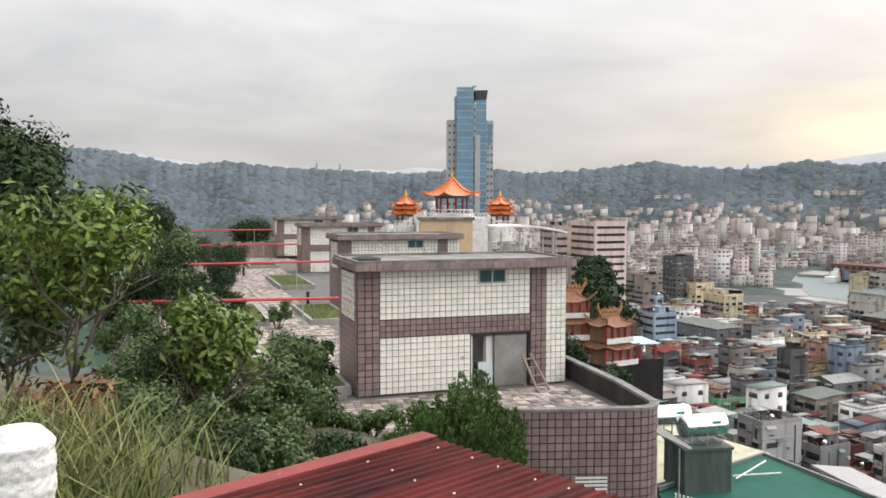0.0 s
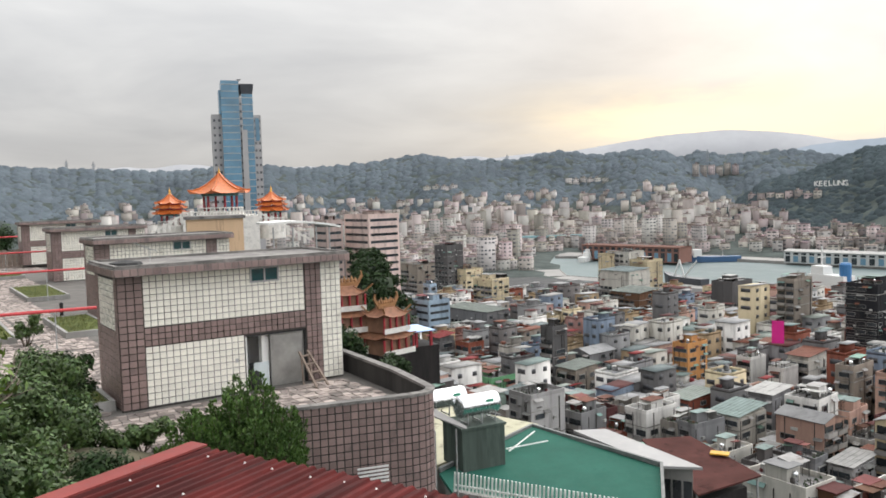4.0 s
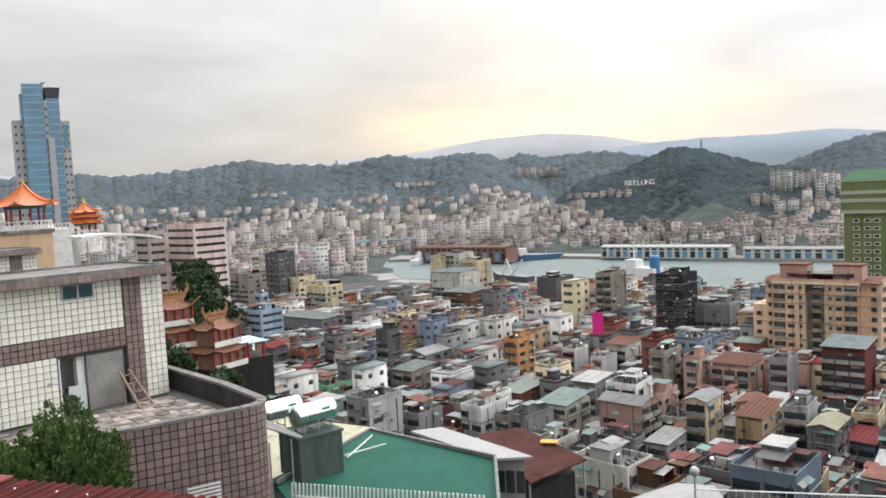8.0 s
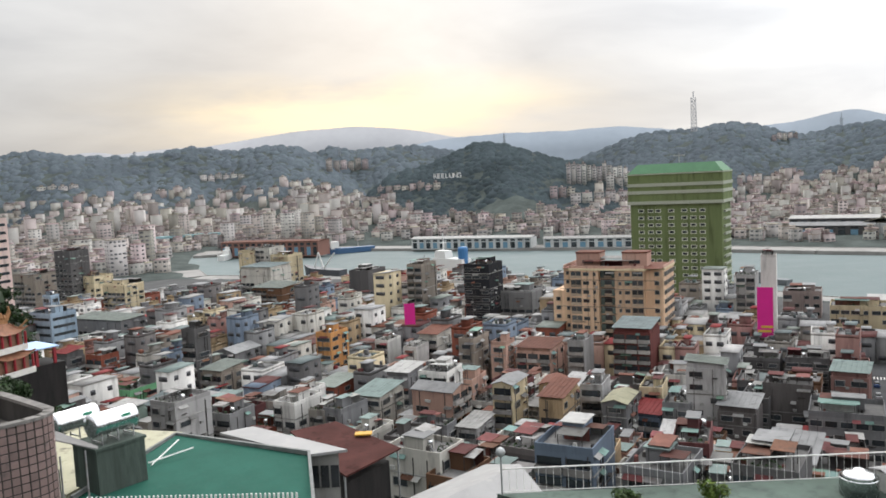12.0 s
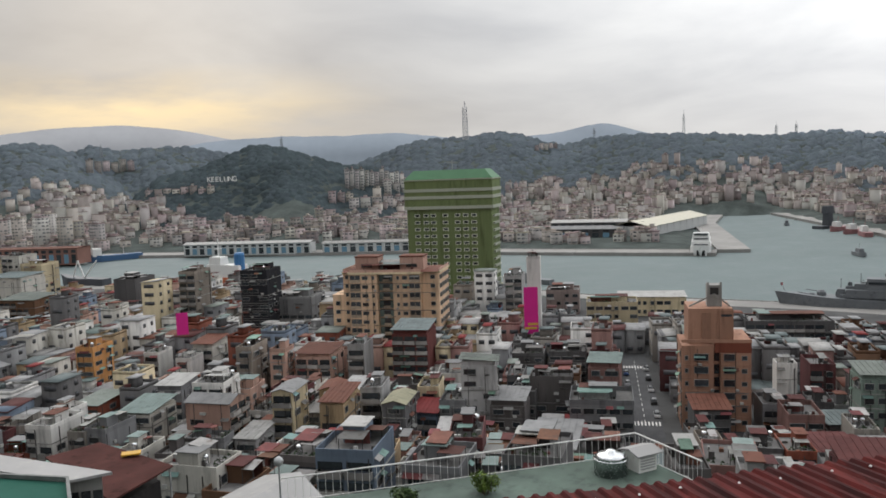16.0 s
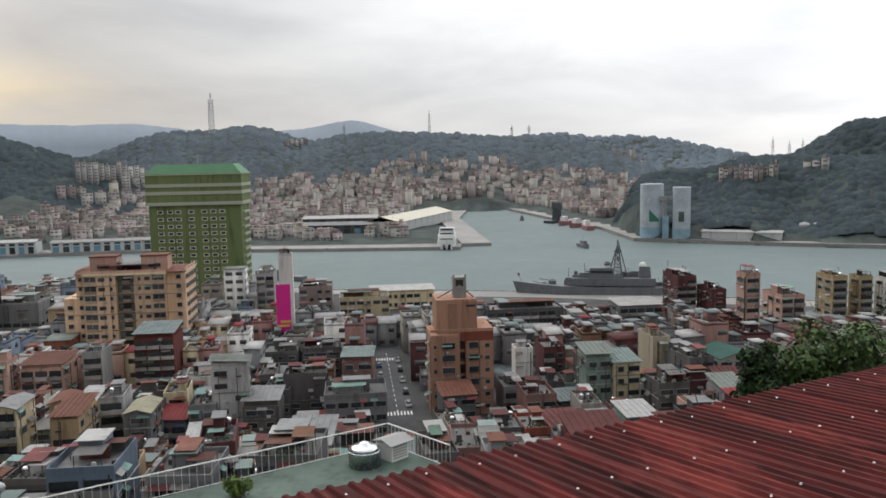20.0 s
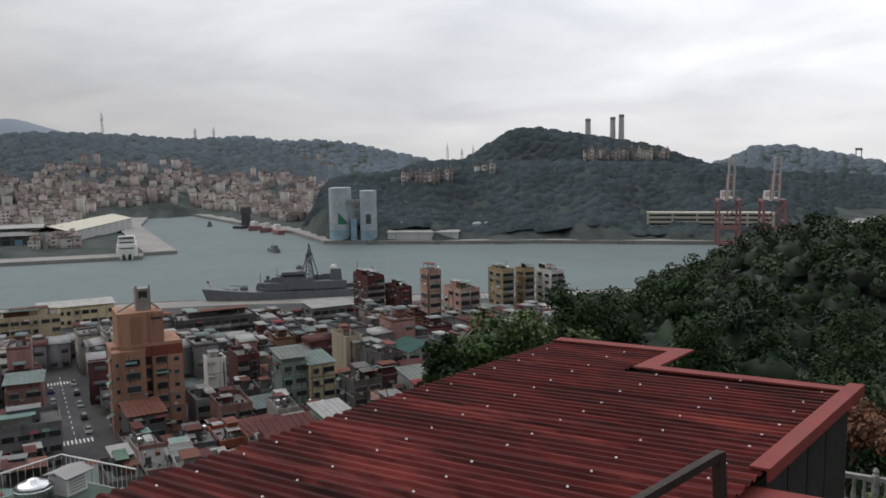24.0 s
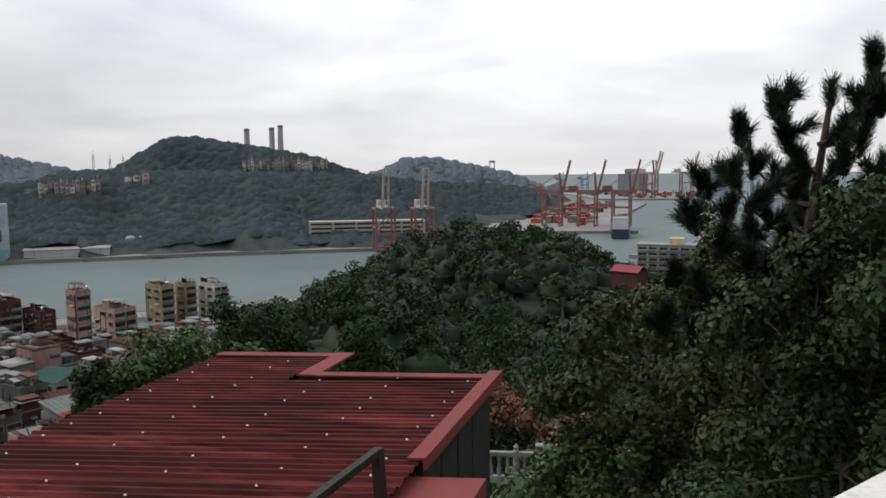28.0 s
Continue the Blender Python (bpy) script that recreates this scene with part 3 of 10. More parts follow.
def tile_field(shape, x0, x1, z0, z1, y, size=0.2, gap=0.016, proud=0.014, axis="x"):
    """Square tiles on an upright face; each stands proud of the joints."""
    nx, nz = max(1, round((x1 - x0) / size)), max(1, round((z1 - z0) / size))
    sx_, sz_ = (x1 - x0) / nx, (z1 - z0) / nz
    for i in range(nx):
        for k in range(nz):
            a, b, c, d = x0 + i * sx_ + gap / 2, x0 + (i + 1) * sx_ - gap / 2, z0 + k * sz_ + gap / 2, z0 + (k + 1) * sz_ - gap / 2
            e = proud + rng.uniform(-0.003, 0.003)
            if axis == "x":
                shape.add([(a, y, c), (b, y, c), (b, y, d), (a, y, d), (a + .004, y - e, c + .004), (b - .004, y - e, c + .004), (b - .004, y - e, d - .004), (a + .004, y - e, d - .004)],
                          [(4, 5, 6, 7), (0, 1, 5, 4), (1, 2, 6, 5), (2, 3, 7, 6), (3, 0, 4, 7)])
            else:
                shape.add([(y, a, c), (y, b, c), (y, b, d), (y, a, d), (y - e, a + .004, c + .004), (y - e, b - .004, c + .004), (y - e, b - .004, d - .004), (y - e, a + .004, d - .004)],
                          [(4, 5, 6, 7), (0, 1, 5, 4), (1, 2, 6, 5), (2, 3, 7, 6), (3, 0, 4, 7)])


def tile_parts(parent, x0, x1, z0, z1, y, size=0.2):
    """The same as single pieces that share one mesh."""
    nx, nz = round((x1 - x0) / size), round((z1 - z0) / size)
    sx_, sz_ = (x1 - x0) / nx, (z1 - z0) / nz
    s = Shape()
    a, b = sx_ / 2 - .008, sz_ / 2 - .008
    s.add([(-a, 0, -b), (a, 0, -b), (a, 0, b), (-a, 0, b), (-a + .004, -.014, -b + .004), (a - .004, -.014, -b + .004), (a - .004, -.014, b - .004), (-a + .004, -.014, b - .004)],
          [(4, 5, 6, 7), (0, 1, 5, 4), (1, 2, 6, 5), (2, 3, 7, 6), (3, 0, 4, 7)])
    me = s.mesh("tile", M_TILE_W)
    for i in range(nx):
        for k in range(nz):
            part("tile", me, None, parent, "", x0 + (i + .5) * sx_, y + rng.uniform(0, .004), z0 + (k + .5) * sz_)


def tiled_house(x, y, z, rz, near, width=7.15, deep=2.7):
    h = thing("tiled_house", x, y, z, rz, "flat-roofed house in white and mauve-brown square tiles" if near else "flat-roofed white tiled house on the terrace", "house", "row of tiled houses")
    w = Shape()
    w.box(0, 3.76, 0, deep, 0.0, 3.9)                      # core, with the doorway left open
    w.box(5.84, width, 0.0, deep, 0.0, 3.9)
    w.box(3.76, 5.84, 0, deep, 1.75, 3.9)
    w.box(3.76, 5.84, 1.5, deep, 0.0, 1.75)
    wall = part("wall", w, M_GROUT, h)
    # white fields, mauve frames
    if near:
        tile_parts(wall, 0.72, 3.72, 0.0, 1.78, -0.002)
        tile_parts(wall, 0.72, 5.82, 2.36, 3.88, -0.002)
    j = Shape()
    if not near:
        tile_field(j, 0.72, 3.72, 0.0, 1.78, -0.002)
        tile_field(j, 0.72, 5.82, 2.36, 3.88, -0.002)
    tile_field(j, 6.42, width, 0.0, 3.88, -0.002)
    tagged(part("white_tiles", j, M_TILE_WJ, h, "white glazed wall tiles"), kind="stuff")
    j = Shape()
    tile_field(j, 0.35, deep - 0.4, 2.3, 3.8, 0.0, axis="y")
    tagged(part("side_tiles", j, M_TILE_WJ, h, "white glazed wall tiles"), kind="stuff")
    b = Shape()
    for x0, x1, z0, z1 in ((0, 0.7, 0, 3.88), (0.7, 5.82, 1.8, 2.34), (5.84, 6.40, 0, 3.88)):
        tile_field(b, x0, x1, z0, z1, -0.03, proud=0.03, gap=0.024)
    tile_field(b, 0, 0.33, 0, 3.88, -0.001, axis="y")
    tile_field(b, deep - 0.38, deep, 0, 3.88, -0.001, axis="y")
    tile_field(b, 0.35, deep - 0.4, 0, 2.28, 0.0, axis="y")
    part("brown_tiles", b, M_TILE_B, h, "mauve-brown frame tiles")
    base = Shape().box(-0.02, 3.7, -0.05, 0.0, -0.1, 0.02)
    part("skirting", base, M_BLACK_CONC, h)
    # roof slab with tiled edge
    r = Shape()
    r.box(-0.16, width + 0.10, -0.55, deep + 0.35, 3.92, 4.17)
    roof = part("roof", r, M_SLAB, h, "stained flat concrete roof slab")
    e = Shape()
    tile_field(e, -0.16, width + 0.10, 3.93, 4.15, -0.552, size=0.21)
    tile_field(e, -0.55, deep + 0.35, 3.93, 4.15, -0.162, size=0.21, axis="y")
    part("edge_tiles", e, M_TILE_B, roof)
    k = Shape()
    k.box(-0.12, width + 0.06, -0.5, -0.38, 4.17, 4.24)
    k.box(-0.12, 0.0, -0.38, deep + 0.3, 4.17, 4.24)
    k.box(width - 0.06, width + 0.06, -0.38, deep + 0.3, 4.17, 4.24)
    k.box(0.0, width - 0.06, deep + 0.18, deep + 0.3, 4.17, 4.24)
    part("kerb", k, M_SLAB, roof)
    # high window: two teal panes in a frame
    wn = Shape()
    x0, x1, z0, z1 = 3.98, 4.95, 3.40, 3.88
    for a, c, d, f in ((x0, x1, z0, z0 + .05), (x0, x1, z1 - .05, z1), (x0, x0 + .05, z0, z1), (x1 - .05, x1, z0, z1), ((x0 + x1) / 2 - .025, (x0 + x1) / 2 + .025, z0, z1)):
        wn.box(a, c, -0.06, 0.02, d, f)
    window = part("window", wn, M_FRAME, h)
    for a, c in ((x0 + .05, (x0 + x1) / 2 - .025), ((x0 + x1) / 2 + .025, x1 - .05)):
        part("pane", Shape().box(a, c, -0.035, -0.02, z0 + .05, z1 - .05), M_GLASS_T, window, "teal glass pane")
    # doorway: white reveal, a sliding metal door
    part("reveal", Shape().box(3.76, 3.80, 0.0, 1.5, 0, 1.74).box(4.38, 4.62, 0.25, 0.5, 0, 1.74).box(3.8, 5.84, 1.46, 1.5, 0, 1.74), M_WHITEPAINT, h, "white painted porch and pillar")
    door = part("door", Shape().box(4.62, 5.80, 0.10, 0.16, -0.02, 1.74), M_DOOR, h, "brushed metal sliding door")
    part("door_frame", Shape().box(5.78, 5.84, 0.0, 0.2, 0, 1.75).box(3.76, 5.84, 0.0, 0.2, 1.69, 1.75), M_BLACK, h)
    part("door_panel", Shape().box(4.70, 5.70, 0.085, 0.10, 0.95, 1.62), M_DOOR, door)
    return h


tiled_house(TX, TY, TZ, TURN, True)
# the others stand behind, along the terrace
tiled_house(-5.85, 45.0, TZ, TURN, False)
tiled_house(-12.2, 69.5, TZ, TURN, False)
tiled_house(-17.9, 87.0, TZ + .25, TURN, False)


def local(x, y):
    a = radians(TURN)
    return TX + x * math.cos(a) - y * math.sin(a), TY + x * math.sin(a) + y * math.cos(a)


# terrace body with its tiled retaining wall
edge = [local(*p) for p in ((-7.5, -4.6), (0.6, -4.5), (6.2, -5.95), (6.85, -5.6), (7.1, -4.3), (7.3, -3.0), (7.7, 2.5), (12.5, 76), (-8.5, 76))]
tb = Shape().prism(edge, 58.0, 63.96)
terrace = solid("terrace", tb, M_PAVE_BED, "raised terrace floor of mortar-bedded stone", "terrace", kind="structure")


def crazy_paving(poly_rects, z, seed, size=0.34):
    """Irregular flat stones fitted side by side with open joints."""
    r = np.random.default_rng(seed)
    s = Shape()
    for x0, x1, y0, y1 in poly_rects:
        nx, ny_ = int((x1 - x0) / size), int((y1 - y0) / size)
        px = r.uniform(-.3, .3, (nx + 1, ny_ + 1)) * size
        py = r.uniform(-.3, .3, (nx + 1, ny_ + 1)) * size
        for i in range(nx):
            for j in range(ny_):
                q = []
                for a, b in ((i, j), (i + 1, j), (i + 1, j + 1), (i, j + 1)):
                    q.append((x0 + a * size + px[a, b], y0 + b * size + py[a, b]))
                cx, cy = sum(p[0] for p in q) / 4, sum(p[1] for p in q) / 4
                q = [(cx + (p[0] - cx) * .90, cy + (p[1] - cy) * .90) for p in q]
                h = z + r.uniform(0.008, 0.03)
                q = [(*local(*p),) for p in q]
                n = len(s.v)
                s.v += [(p[0], p[1], z - .01) for p in q] + [(p[0], p[1], h) for p in q]
                s.f += [(n + 4, n + 5, n + 6, n + 7)] + [(n + t, n + (t + 1) % 4, n + 4 + (t + 1) % 4, n + 4 + t) for t in range(4)]
                s.s += [0] * 5
    return s


stones = part("paving_stones", crazy_paving([(-6.8, 7.0, -4.4, -0.1), (2.2, 6.8, -5.0, -4.4), (4.4, 6.6, -5.5, -5.0), (-6.8, -0.2, -0.1, 36), (-0.2, 4.5, 3.2, 12), (-.2, 2.0, 12, 36), (-6.8, 4.5, 36, 60), (-6.8, 7, 60, 74)], 63.96, 5, .27), M_PAVE, terrace, "irregular pinkish grey paving stones")
tagged(stones, kind="stuff")

# parapet wall of the terrace, tiled outside, blackened inside
parapet = thing("parapet_wall", 0, 0, 0, 0, "low curved terrace wall in mauve-brown tiles, blackened inside", "wall")
run = [local(*p) for p in ((0.6, -4.62), (2.0, -5.0), (3.4, -5.38), (4.8, -5.76), (6.0, -6.08), (6.42, -6.12), (6.75, -6.0), (6.98, -5.7), (7.06, -5.35), (7.22, -4.4), (7.44, -3.0), (7.56, -1.2), (7.68, 0.6), (7.78, 2.5))]
core, tiles, cope = Shape(), Shape(), Shape()
for (x0, y0), (x1, y1) in zip(run, run[1:]):
    n = math.hypot(x1 - x0, y1 - y0)
    ang = math.degrees(math.atan2(y1 - y0, x1 - x0))
    core.at(x0, y0, 0, ang).box(0, n, 0.0, 0.16, 60.4, 64.58)
    tiles.at(x0, y0, 0, ang)
    tile_field(tiles, 0, n, 60.6, 64.58, 0.0, size=0.205, gap=0.03)
    cope.at(x0, y0, 0, ang).box(-0.02, n + 0.02, -0.05, 0.2, 64.58, 64.66)
part("core", core, M_BLACK_CONC, parapet)
tagged(part("tiles", tiles, M_TILE_B, parapet, "mauve-brown square tiles"), kind="stuff")
part("coping", cope, M_SLAB, parapet)
vent = Shape().at(*local(4.5, -5.72), 62.2, TURN - 15)
for k in range(7):
    vent.box(0, .85, -0.02, 0.0, k * 0.1, k * 0.1 + 0.05)
part("vent_grille", vent, M_WHITEPAINT, parapet, "white slatted vent grille")

# wooden ladder beside the door
lx, ly = local(5.75, -0.75)
ladder = thing("ladder", lx, ly, 64.0, TURN + 15, "old wooden step ladder leaning by the door", "ladder")
for s_ in (-0.24, 0.24):
    part("rail", Shape().beam((s_, -0.35, 0), (s_ * .7, 0.55, 1.05), 0.07, 0.05), M_WOOD, ladder)
for k in range(4):
    f = 0.18 + k * 0.23
    part("rung", Shape().beam((-0.24 + .07 * f, -0.35 + .9 * f, 1.05 * f), (0.24 - .07 * f, -0.35 + .9 * f, 1.05 * f), 0.08, 0.035), M_WOOD, ladder)
for s_ in (-0.2, 0.2):
    part("prop", Shape().beam((s_, 0.35, 0), (s_ * .7, 0.5, 0.95), 0.045), M_WOOD, ladder)

# sack of things in the porch
sx0, sy0 = local(4.05, 0.12)
sack = Shape().lathe([(0.20, 0), (0.26, 0.15), (0.24, 0.5), (0.12, 0.72), (0.16, 0.8)], 10)
solid("sack", sack, M_BLACK, "black plastic sack in the porch", "sack", x=sx0, y=sy0, z=64.0, smooth=True)
solid("sign_board", Shape().box(0, 0.5, 0, 0.03, 0.1, 0.85).box(0.05, 0.45, -0.006, 0, 0.3, 0.42), mat("pale_board", (0.5, 0.55, 0.55), 0.6), "pale board standing in the porch", "board", x=local(4.0, 0)[0], y=local(4.0, -.06)[1], z=64.0, rz=TURN)
solid("doorbell", Shape().cbox(0.09, 0.04, 0.12), M_FRAME, "small grey doorbell box on the tiles", "doorbell", x=local(3.45, -0.02)[0], y=local(3.45, -0.03)[1], z=64.95, rz=TURN)
solid("tarpaulin", Shape().lathe([(0.5, 0), (0.46, 0.08), (0.2, 0.13), (0.05, 0.15)], 9), M_BLACK, "crumpled black tarpaulin on the roof", "tarpaulin", x=local(0.5, 0.9)[0], y=local(0.5, 0.9)[1], z=68.17)
aerial = thing("roof_aerial", *local(1.4, 1.6), 68.17, 30, "thin bent wire aerial on the roof slab", "aerial")
part("mast", Shape().tube((0, 0, 0), (0.02, 0, 0.42), 0.012), M_GALV, aerial)
part("boom", Shape().tube((-0.5, 0, 0.62), (0.25, 0, 0.3), 0.01).tube((-0.35, -.2, 0.55), (-0.35, .2, 0.55), 0.007).tube((-0.1, -.2, 0.45), (-0.1, .2, 0.45), 0.007), M_GALV, aerial)

# planters with grass
def planter(x0, x1, y0, y1):
    cx, cy = local((x0 + x1) / 2, (y0 + y1) / 2)
    p = thing("planter", cx, cy, 63.96, TURN, "stone-edged planter bed with short grass", "planter", "planters on the terrace")
    w, d = x1 - x0, y1 - y0
    s = Shape()
    for a, b, c, e in ((-w / 2, w / 2, -d / 2, -d / 2 + .14), (-w / 2, w / 2, d / 2 - .14, d / 2), (-w / 2, -w / 2 + .14, -d / 2 + .14, d / 2 - .14), (w / 2 - .14, w / 2, -d / 2 + .14, d / 2 - .14)):
        s.box(a, b, c, e, 0, 0.30)
    part("edging", s, M_CONC, p)
    g = Shape().box(-w / 2 + .14, w / 2 - .14, -d / 2 + .14, d / 2 - .14, 0, 0.26)
    part("turf", g, M_GRASS_MAT, p, "short yellow-green turf")
    blades = Shape()
    for _ in range(int(w * d * 160)):
        x, y = rng.uniform(-w / 2 + .16, w / 2 - .16), rng.uniform(-d / 2 + .16, d / 2 - .16)
        a, t = rng.uniform(0, 6.28), rng.uniform(.05, .16)
        blades.add([(x - .012 * math.cos(a), y - .012 * math.sin(a), .25), (x + .012 * math.cos(a), y + .012 * math.sin(a), .25), (x + rng.uniform(-.05, .05), y + rng.uniform(-.05, .05), .25 + t)], [(0, 1, 2)])
    tagged(part("grass", blades, M_BLADE, p), kind="stuff")


planter(-1.9, -0.1, 0.4, 3.2)
planter(-4.0, -2.0, 12.8, 22.5)
planter(-2.0, -0.8, 15.6, 22.5)
planter(1.1, 3.3, 15.2, 21.5)
planter(1.8, 4.3, 32.2, 40.8)
planter(-5.4, -2.6, 27, 36)
planter(1.5, 4.2, 51, 56)

# bollard lamps along the path
bol = None
for bx, by in ((-2.4, 8.25), (2.36, 23.7), (0.4, 44.0), (-6.2, 24)):
    X, Y = local(bx, by)
    if bol is None:
        bol = thing("bollard", X, Y, 63.96, 0, "short dark bollard on the paved terrace", "bollard", "bollards on the terrace")
        part("post", Shape().lathe([(0.09, 0), (0.09, 0.62), (0.07, 0.64)], 10), M_BLACK, bol)
        part("cap", Shape().lathe([(0.11, 0.64), (0.11, 0.72), (0.03, 0.76)], 10), M_BLACK, bol)
    else:
        copy_thing(bol, pose(X, Y, 63.96))

# red pipes on thin posts across the terrace
def red_rail(x0, y0, x1, y1, z, posts, base=63.9):
    r = thing("red_pipe_rail", x0, y0, base, 0, "bright red pipe rail on thin grey posts", "rail", "red rails across the terrace")
    part("pipe", Shape().tube((0, 0, z - base), (x1 - x0, y1 - y0, z - base + .02), 0.07, 8), M_REDPAINT, r, "bright red painted pipe")
    for f in posts:
        part("post", Shape().tube(((x1 - x0) * f, (y1 - y0) * f, 0), ((x1 - x0) * f, (y1 - y0) * f, z - base), 0.03, 6), M_GALV, r)


red_rail(-13.9, 35.6, -4.6, 37.2, 65.58, (0.02, 0.44, 0.8, 1.0))
red_rail(-21.6, 52.8, -7.4, 57.0, 65.85, (0.0, 0.55, 0.8, 1.0))
red_rail(-28.0, 72.0, -12.0, 76.5, 66.1, (0.0, 0.45, 0.7, 1.0))
red_rail(-35.5, 92.0, -17.0, 98.0, 66.75, (0.0, 0.4, 0.7, 1.0))

# board fence that closes the terrace
fn = thing("board_fence", *local(-5.5, 66), 63.9, TURN, "dark brown board fence across the end of the terrace", "fence")
for k in range(34):
    part("board", Shape().box(k * .42, k * .42 + .38, 0, .05, 0, 1.75 + .06 * (k % 3)), M_WOOD, fn)
for z in (.4, 1.4):
    part("rail", Shape().box(0, 14.2, .05, .12, z, z + .1), M_WOOD, fn)

# green-clad shed at the edge of the trees
gs = thing("green_shed", -17.5, 43.0, 62.0, 22, "narrow shed clad in pale green metal sheets", "shed")
m_palegreen = mat("pale_green_sheet", (0.30, 0.44, 0.34), 0.55, vary=0.15, scale=0.8, stain=0.3, stain_color=(0.2, 0.24, 0.18), streak=True)
part("wall", Shape().box(-1.8, 1.2, -4, 4, 0, 6.6), m_palegreen, gs)
for k in range(12):
    part("rib", Shape().box(-1.84 + k * 0.27, -1.79 + k * 0.27, -4.04, -4.0, 0, 6.6), m_palegreen, gs)
part("roof", Shape().box(-2.0, 1.4, -4.2, 4.2, 6.6, 6.75), m_palegreen, gs)

# low tiled garden wall and box near the bushes
lw = thing("garden_wall", *local(-4.6, -4.4), 62.6, TURN, "low white tiled garden wall under the bushes", "wall")
part("core", Shape().box(-2.2, 1.0, 0, 0.5, 0, 1.55), M_GROUT, lw)
gt = Shape()
tile_field(gt, -2.2, 1.0, 0, 1.55, -0.002)
part("tiles", gt, M_TILE_WJ, lw, "white square tiles")
part("slab", Shape().box(-3.4, -0.4, -0.3, 1.6, 1.56, 1.7), M_SLAB, lw)

# ---- the red corrugated roof beside the camera ----
ang = math.degrees(math.atan2(-0.720, 0.694))
ROOF = thing("corrugated_roof_shed", -0.2, 8.1, 60.5, ang, "low shed with a rusty red corrugated metal roof", "shed")
# local x runs along the eave, -y towards the camera
EAVE_Z, BACK_Z, LONG, DEEP = 7.10, 7.14, 15.42, 3.55
INNER = 14.47         # where the rear part ends
class Skewed(Shape):
    """The far end of the roof is cut askew: the ribs fan out a little towards it."""

    def add(self, verts, faces):
        return Shape.add(self, [(p[0] - .2 * p[1] * min(1, max(0, (p[0] - 2) / 10)), p[1], p[2]) for p in verts], faces)


def rz_at(y):
    return EAVE_Z + (BACK_Z - EAVE_Z) * (-y / DEEP)


pitch = 0.112
x = 0.0
while x < LONG - 0.05:
    w = min(0.95, (INNER if x < INNER - .02 else LONG) - x)
    sh = Skewed()
    y_back = -DEEP if x < INNER - .3 else -1.35
    y0, y1 = 0.06 + rng.uniform(-.02, .02), y_back
    k = int(round(w / pitch))
    prof = []
    for i in range(k):
        px = x + i * pitch
        prof += [(px, 0.0), (px + 0.022, 0.024), (px + 0.052, 0.024), (px + 0.074, 0.0)]
    prof.append((x + w, 0.0))
    lift = rng.uniform(0, .006)
    vs = [(px, y0, rz_at(y0) + pz + lift) for px, pz in prof] + [(px, y1, rz_at(y1) + pz + lift) for px, pz in prof]
    m_ = len(prof)
    vs += [(a, b, c - 0.006) for a, b, c in vs]
    fs = [(i, i + 1, m_ + i + 1, m_ + i) for i in range(m_ - 1)]
    fs += [(2 * m_ + i, 2 * m_ + m_ + i, 2 * m_ + m_ + i + 1, 2 * m_ + i + 1) for i in range(m_ - 1)]
    fs += [(i, 2 * m_ + i, 2 * m_ + i + 1, i + 1) for i in range(m_ - 1)]
    sh.add(vs, fs)
    part("roof_sheet", sh, M_RUSTROOF, ROOF, "rust-streaked dark red corrugated sheet")
    x += w
# screws with pale washers in rows
scr = Shape().lathe([(0.011, 0), (0.011, 0.004), (0.006, 0.006), (0.006, 0.011)], 7)
scr_me = scr.mesh("screw", M_SCREW)
for i in range(int(LONG / .38)):
    for r_, y in enumerate((-0.15, -0.95, -1.75, -2.55, -3.3)):
        x = round((.38 * i + .19 * (r_ % 2)) / pitch) * pitch + 0.037
        if x > INNER - .2 and y < -1.2 or x > LONG - .3:
            continue
        part("screw", scr_me, None, ROOF, "", x - .2 * y * min(1, max(0, (x - 2) / 10)), y + rng.uniform(-.03, .03), rz_at(y) + 0.026)
# flashings
def flash(x0, x1, y0, y1, z0, z1):
    return Skewed().box(x0, x1, y0, y1, z0, z1)


part("flashing", flash(LONG - 0.17, LONG + 0.02, -1.4, 0.02, EAVE_Z + 0.035, EAVE_Z + 0.055).box(LONG, LONG + 0.02, -1.4, 0.02, EAVE_Z - .04, EAVE_Z + .055), M_REDTRIM, ROOF, "flat red end flashing")
part("flashing", flash(INNER - .12, LONG + 0.02, -1.62, -1.4, EAVE_Z + .035, EAVE_Z + .058), M_REDTRIM, ROOF)
part("flashing", flash(INNER - .15, INNER + .03, -DEEP, -1.62, EAVE_Z + 0.04, EAVE_Z + 0.06).box(INNER + .01, INNER + .03, -DEEP, -1.62, EAVE_Z - .08, EAVE_Z + .06), M_REDTRIM, ROOF)
part("flashing", flash(11.75, INNER + .03, -DEEP - 0.03, -DEEP + 0.09, BACK_Z + 0.036, BACK_Z + 0.056).box(11.75, INNER + .03, -DEEP - 0.05, -DEEP - 0.03, BACK_Z - .05, BACK_Z + .056), M_REDTRIM, ROOF)
part("flashing", flash(11.15, 11.72, -DEEP - 0.5, -DEEP + 0.1, BACK_Z - 0.1, BACK_Z - 0.08).box(11.15, 11.72, -DEEP - .52, -DEEP - .5, BACK_Z - .22, BACK_Z - .08), M_REDTRIM, ROOF)
part("flashing", flash(-0.06, 0.14, -DEEP, 0.06, EAVE_Z + 0.036, EAVE_Z + 0.056).box(-0.08, -0.06, -DEEP, 0.06, EAVE_Z - .14, EAVE_Z + .056), M_REDTRIM, ROOF)
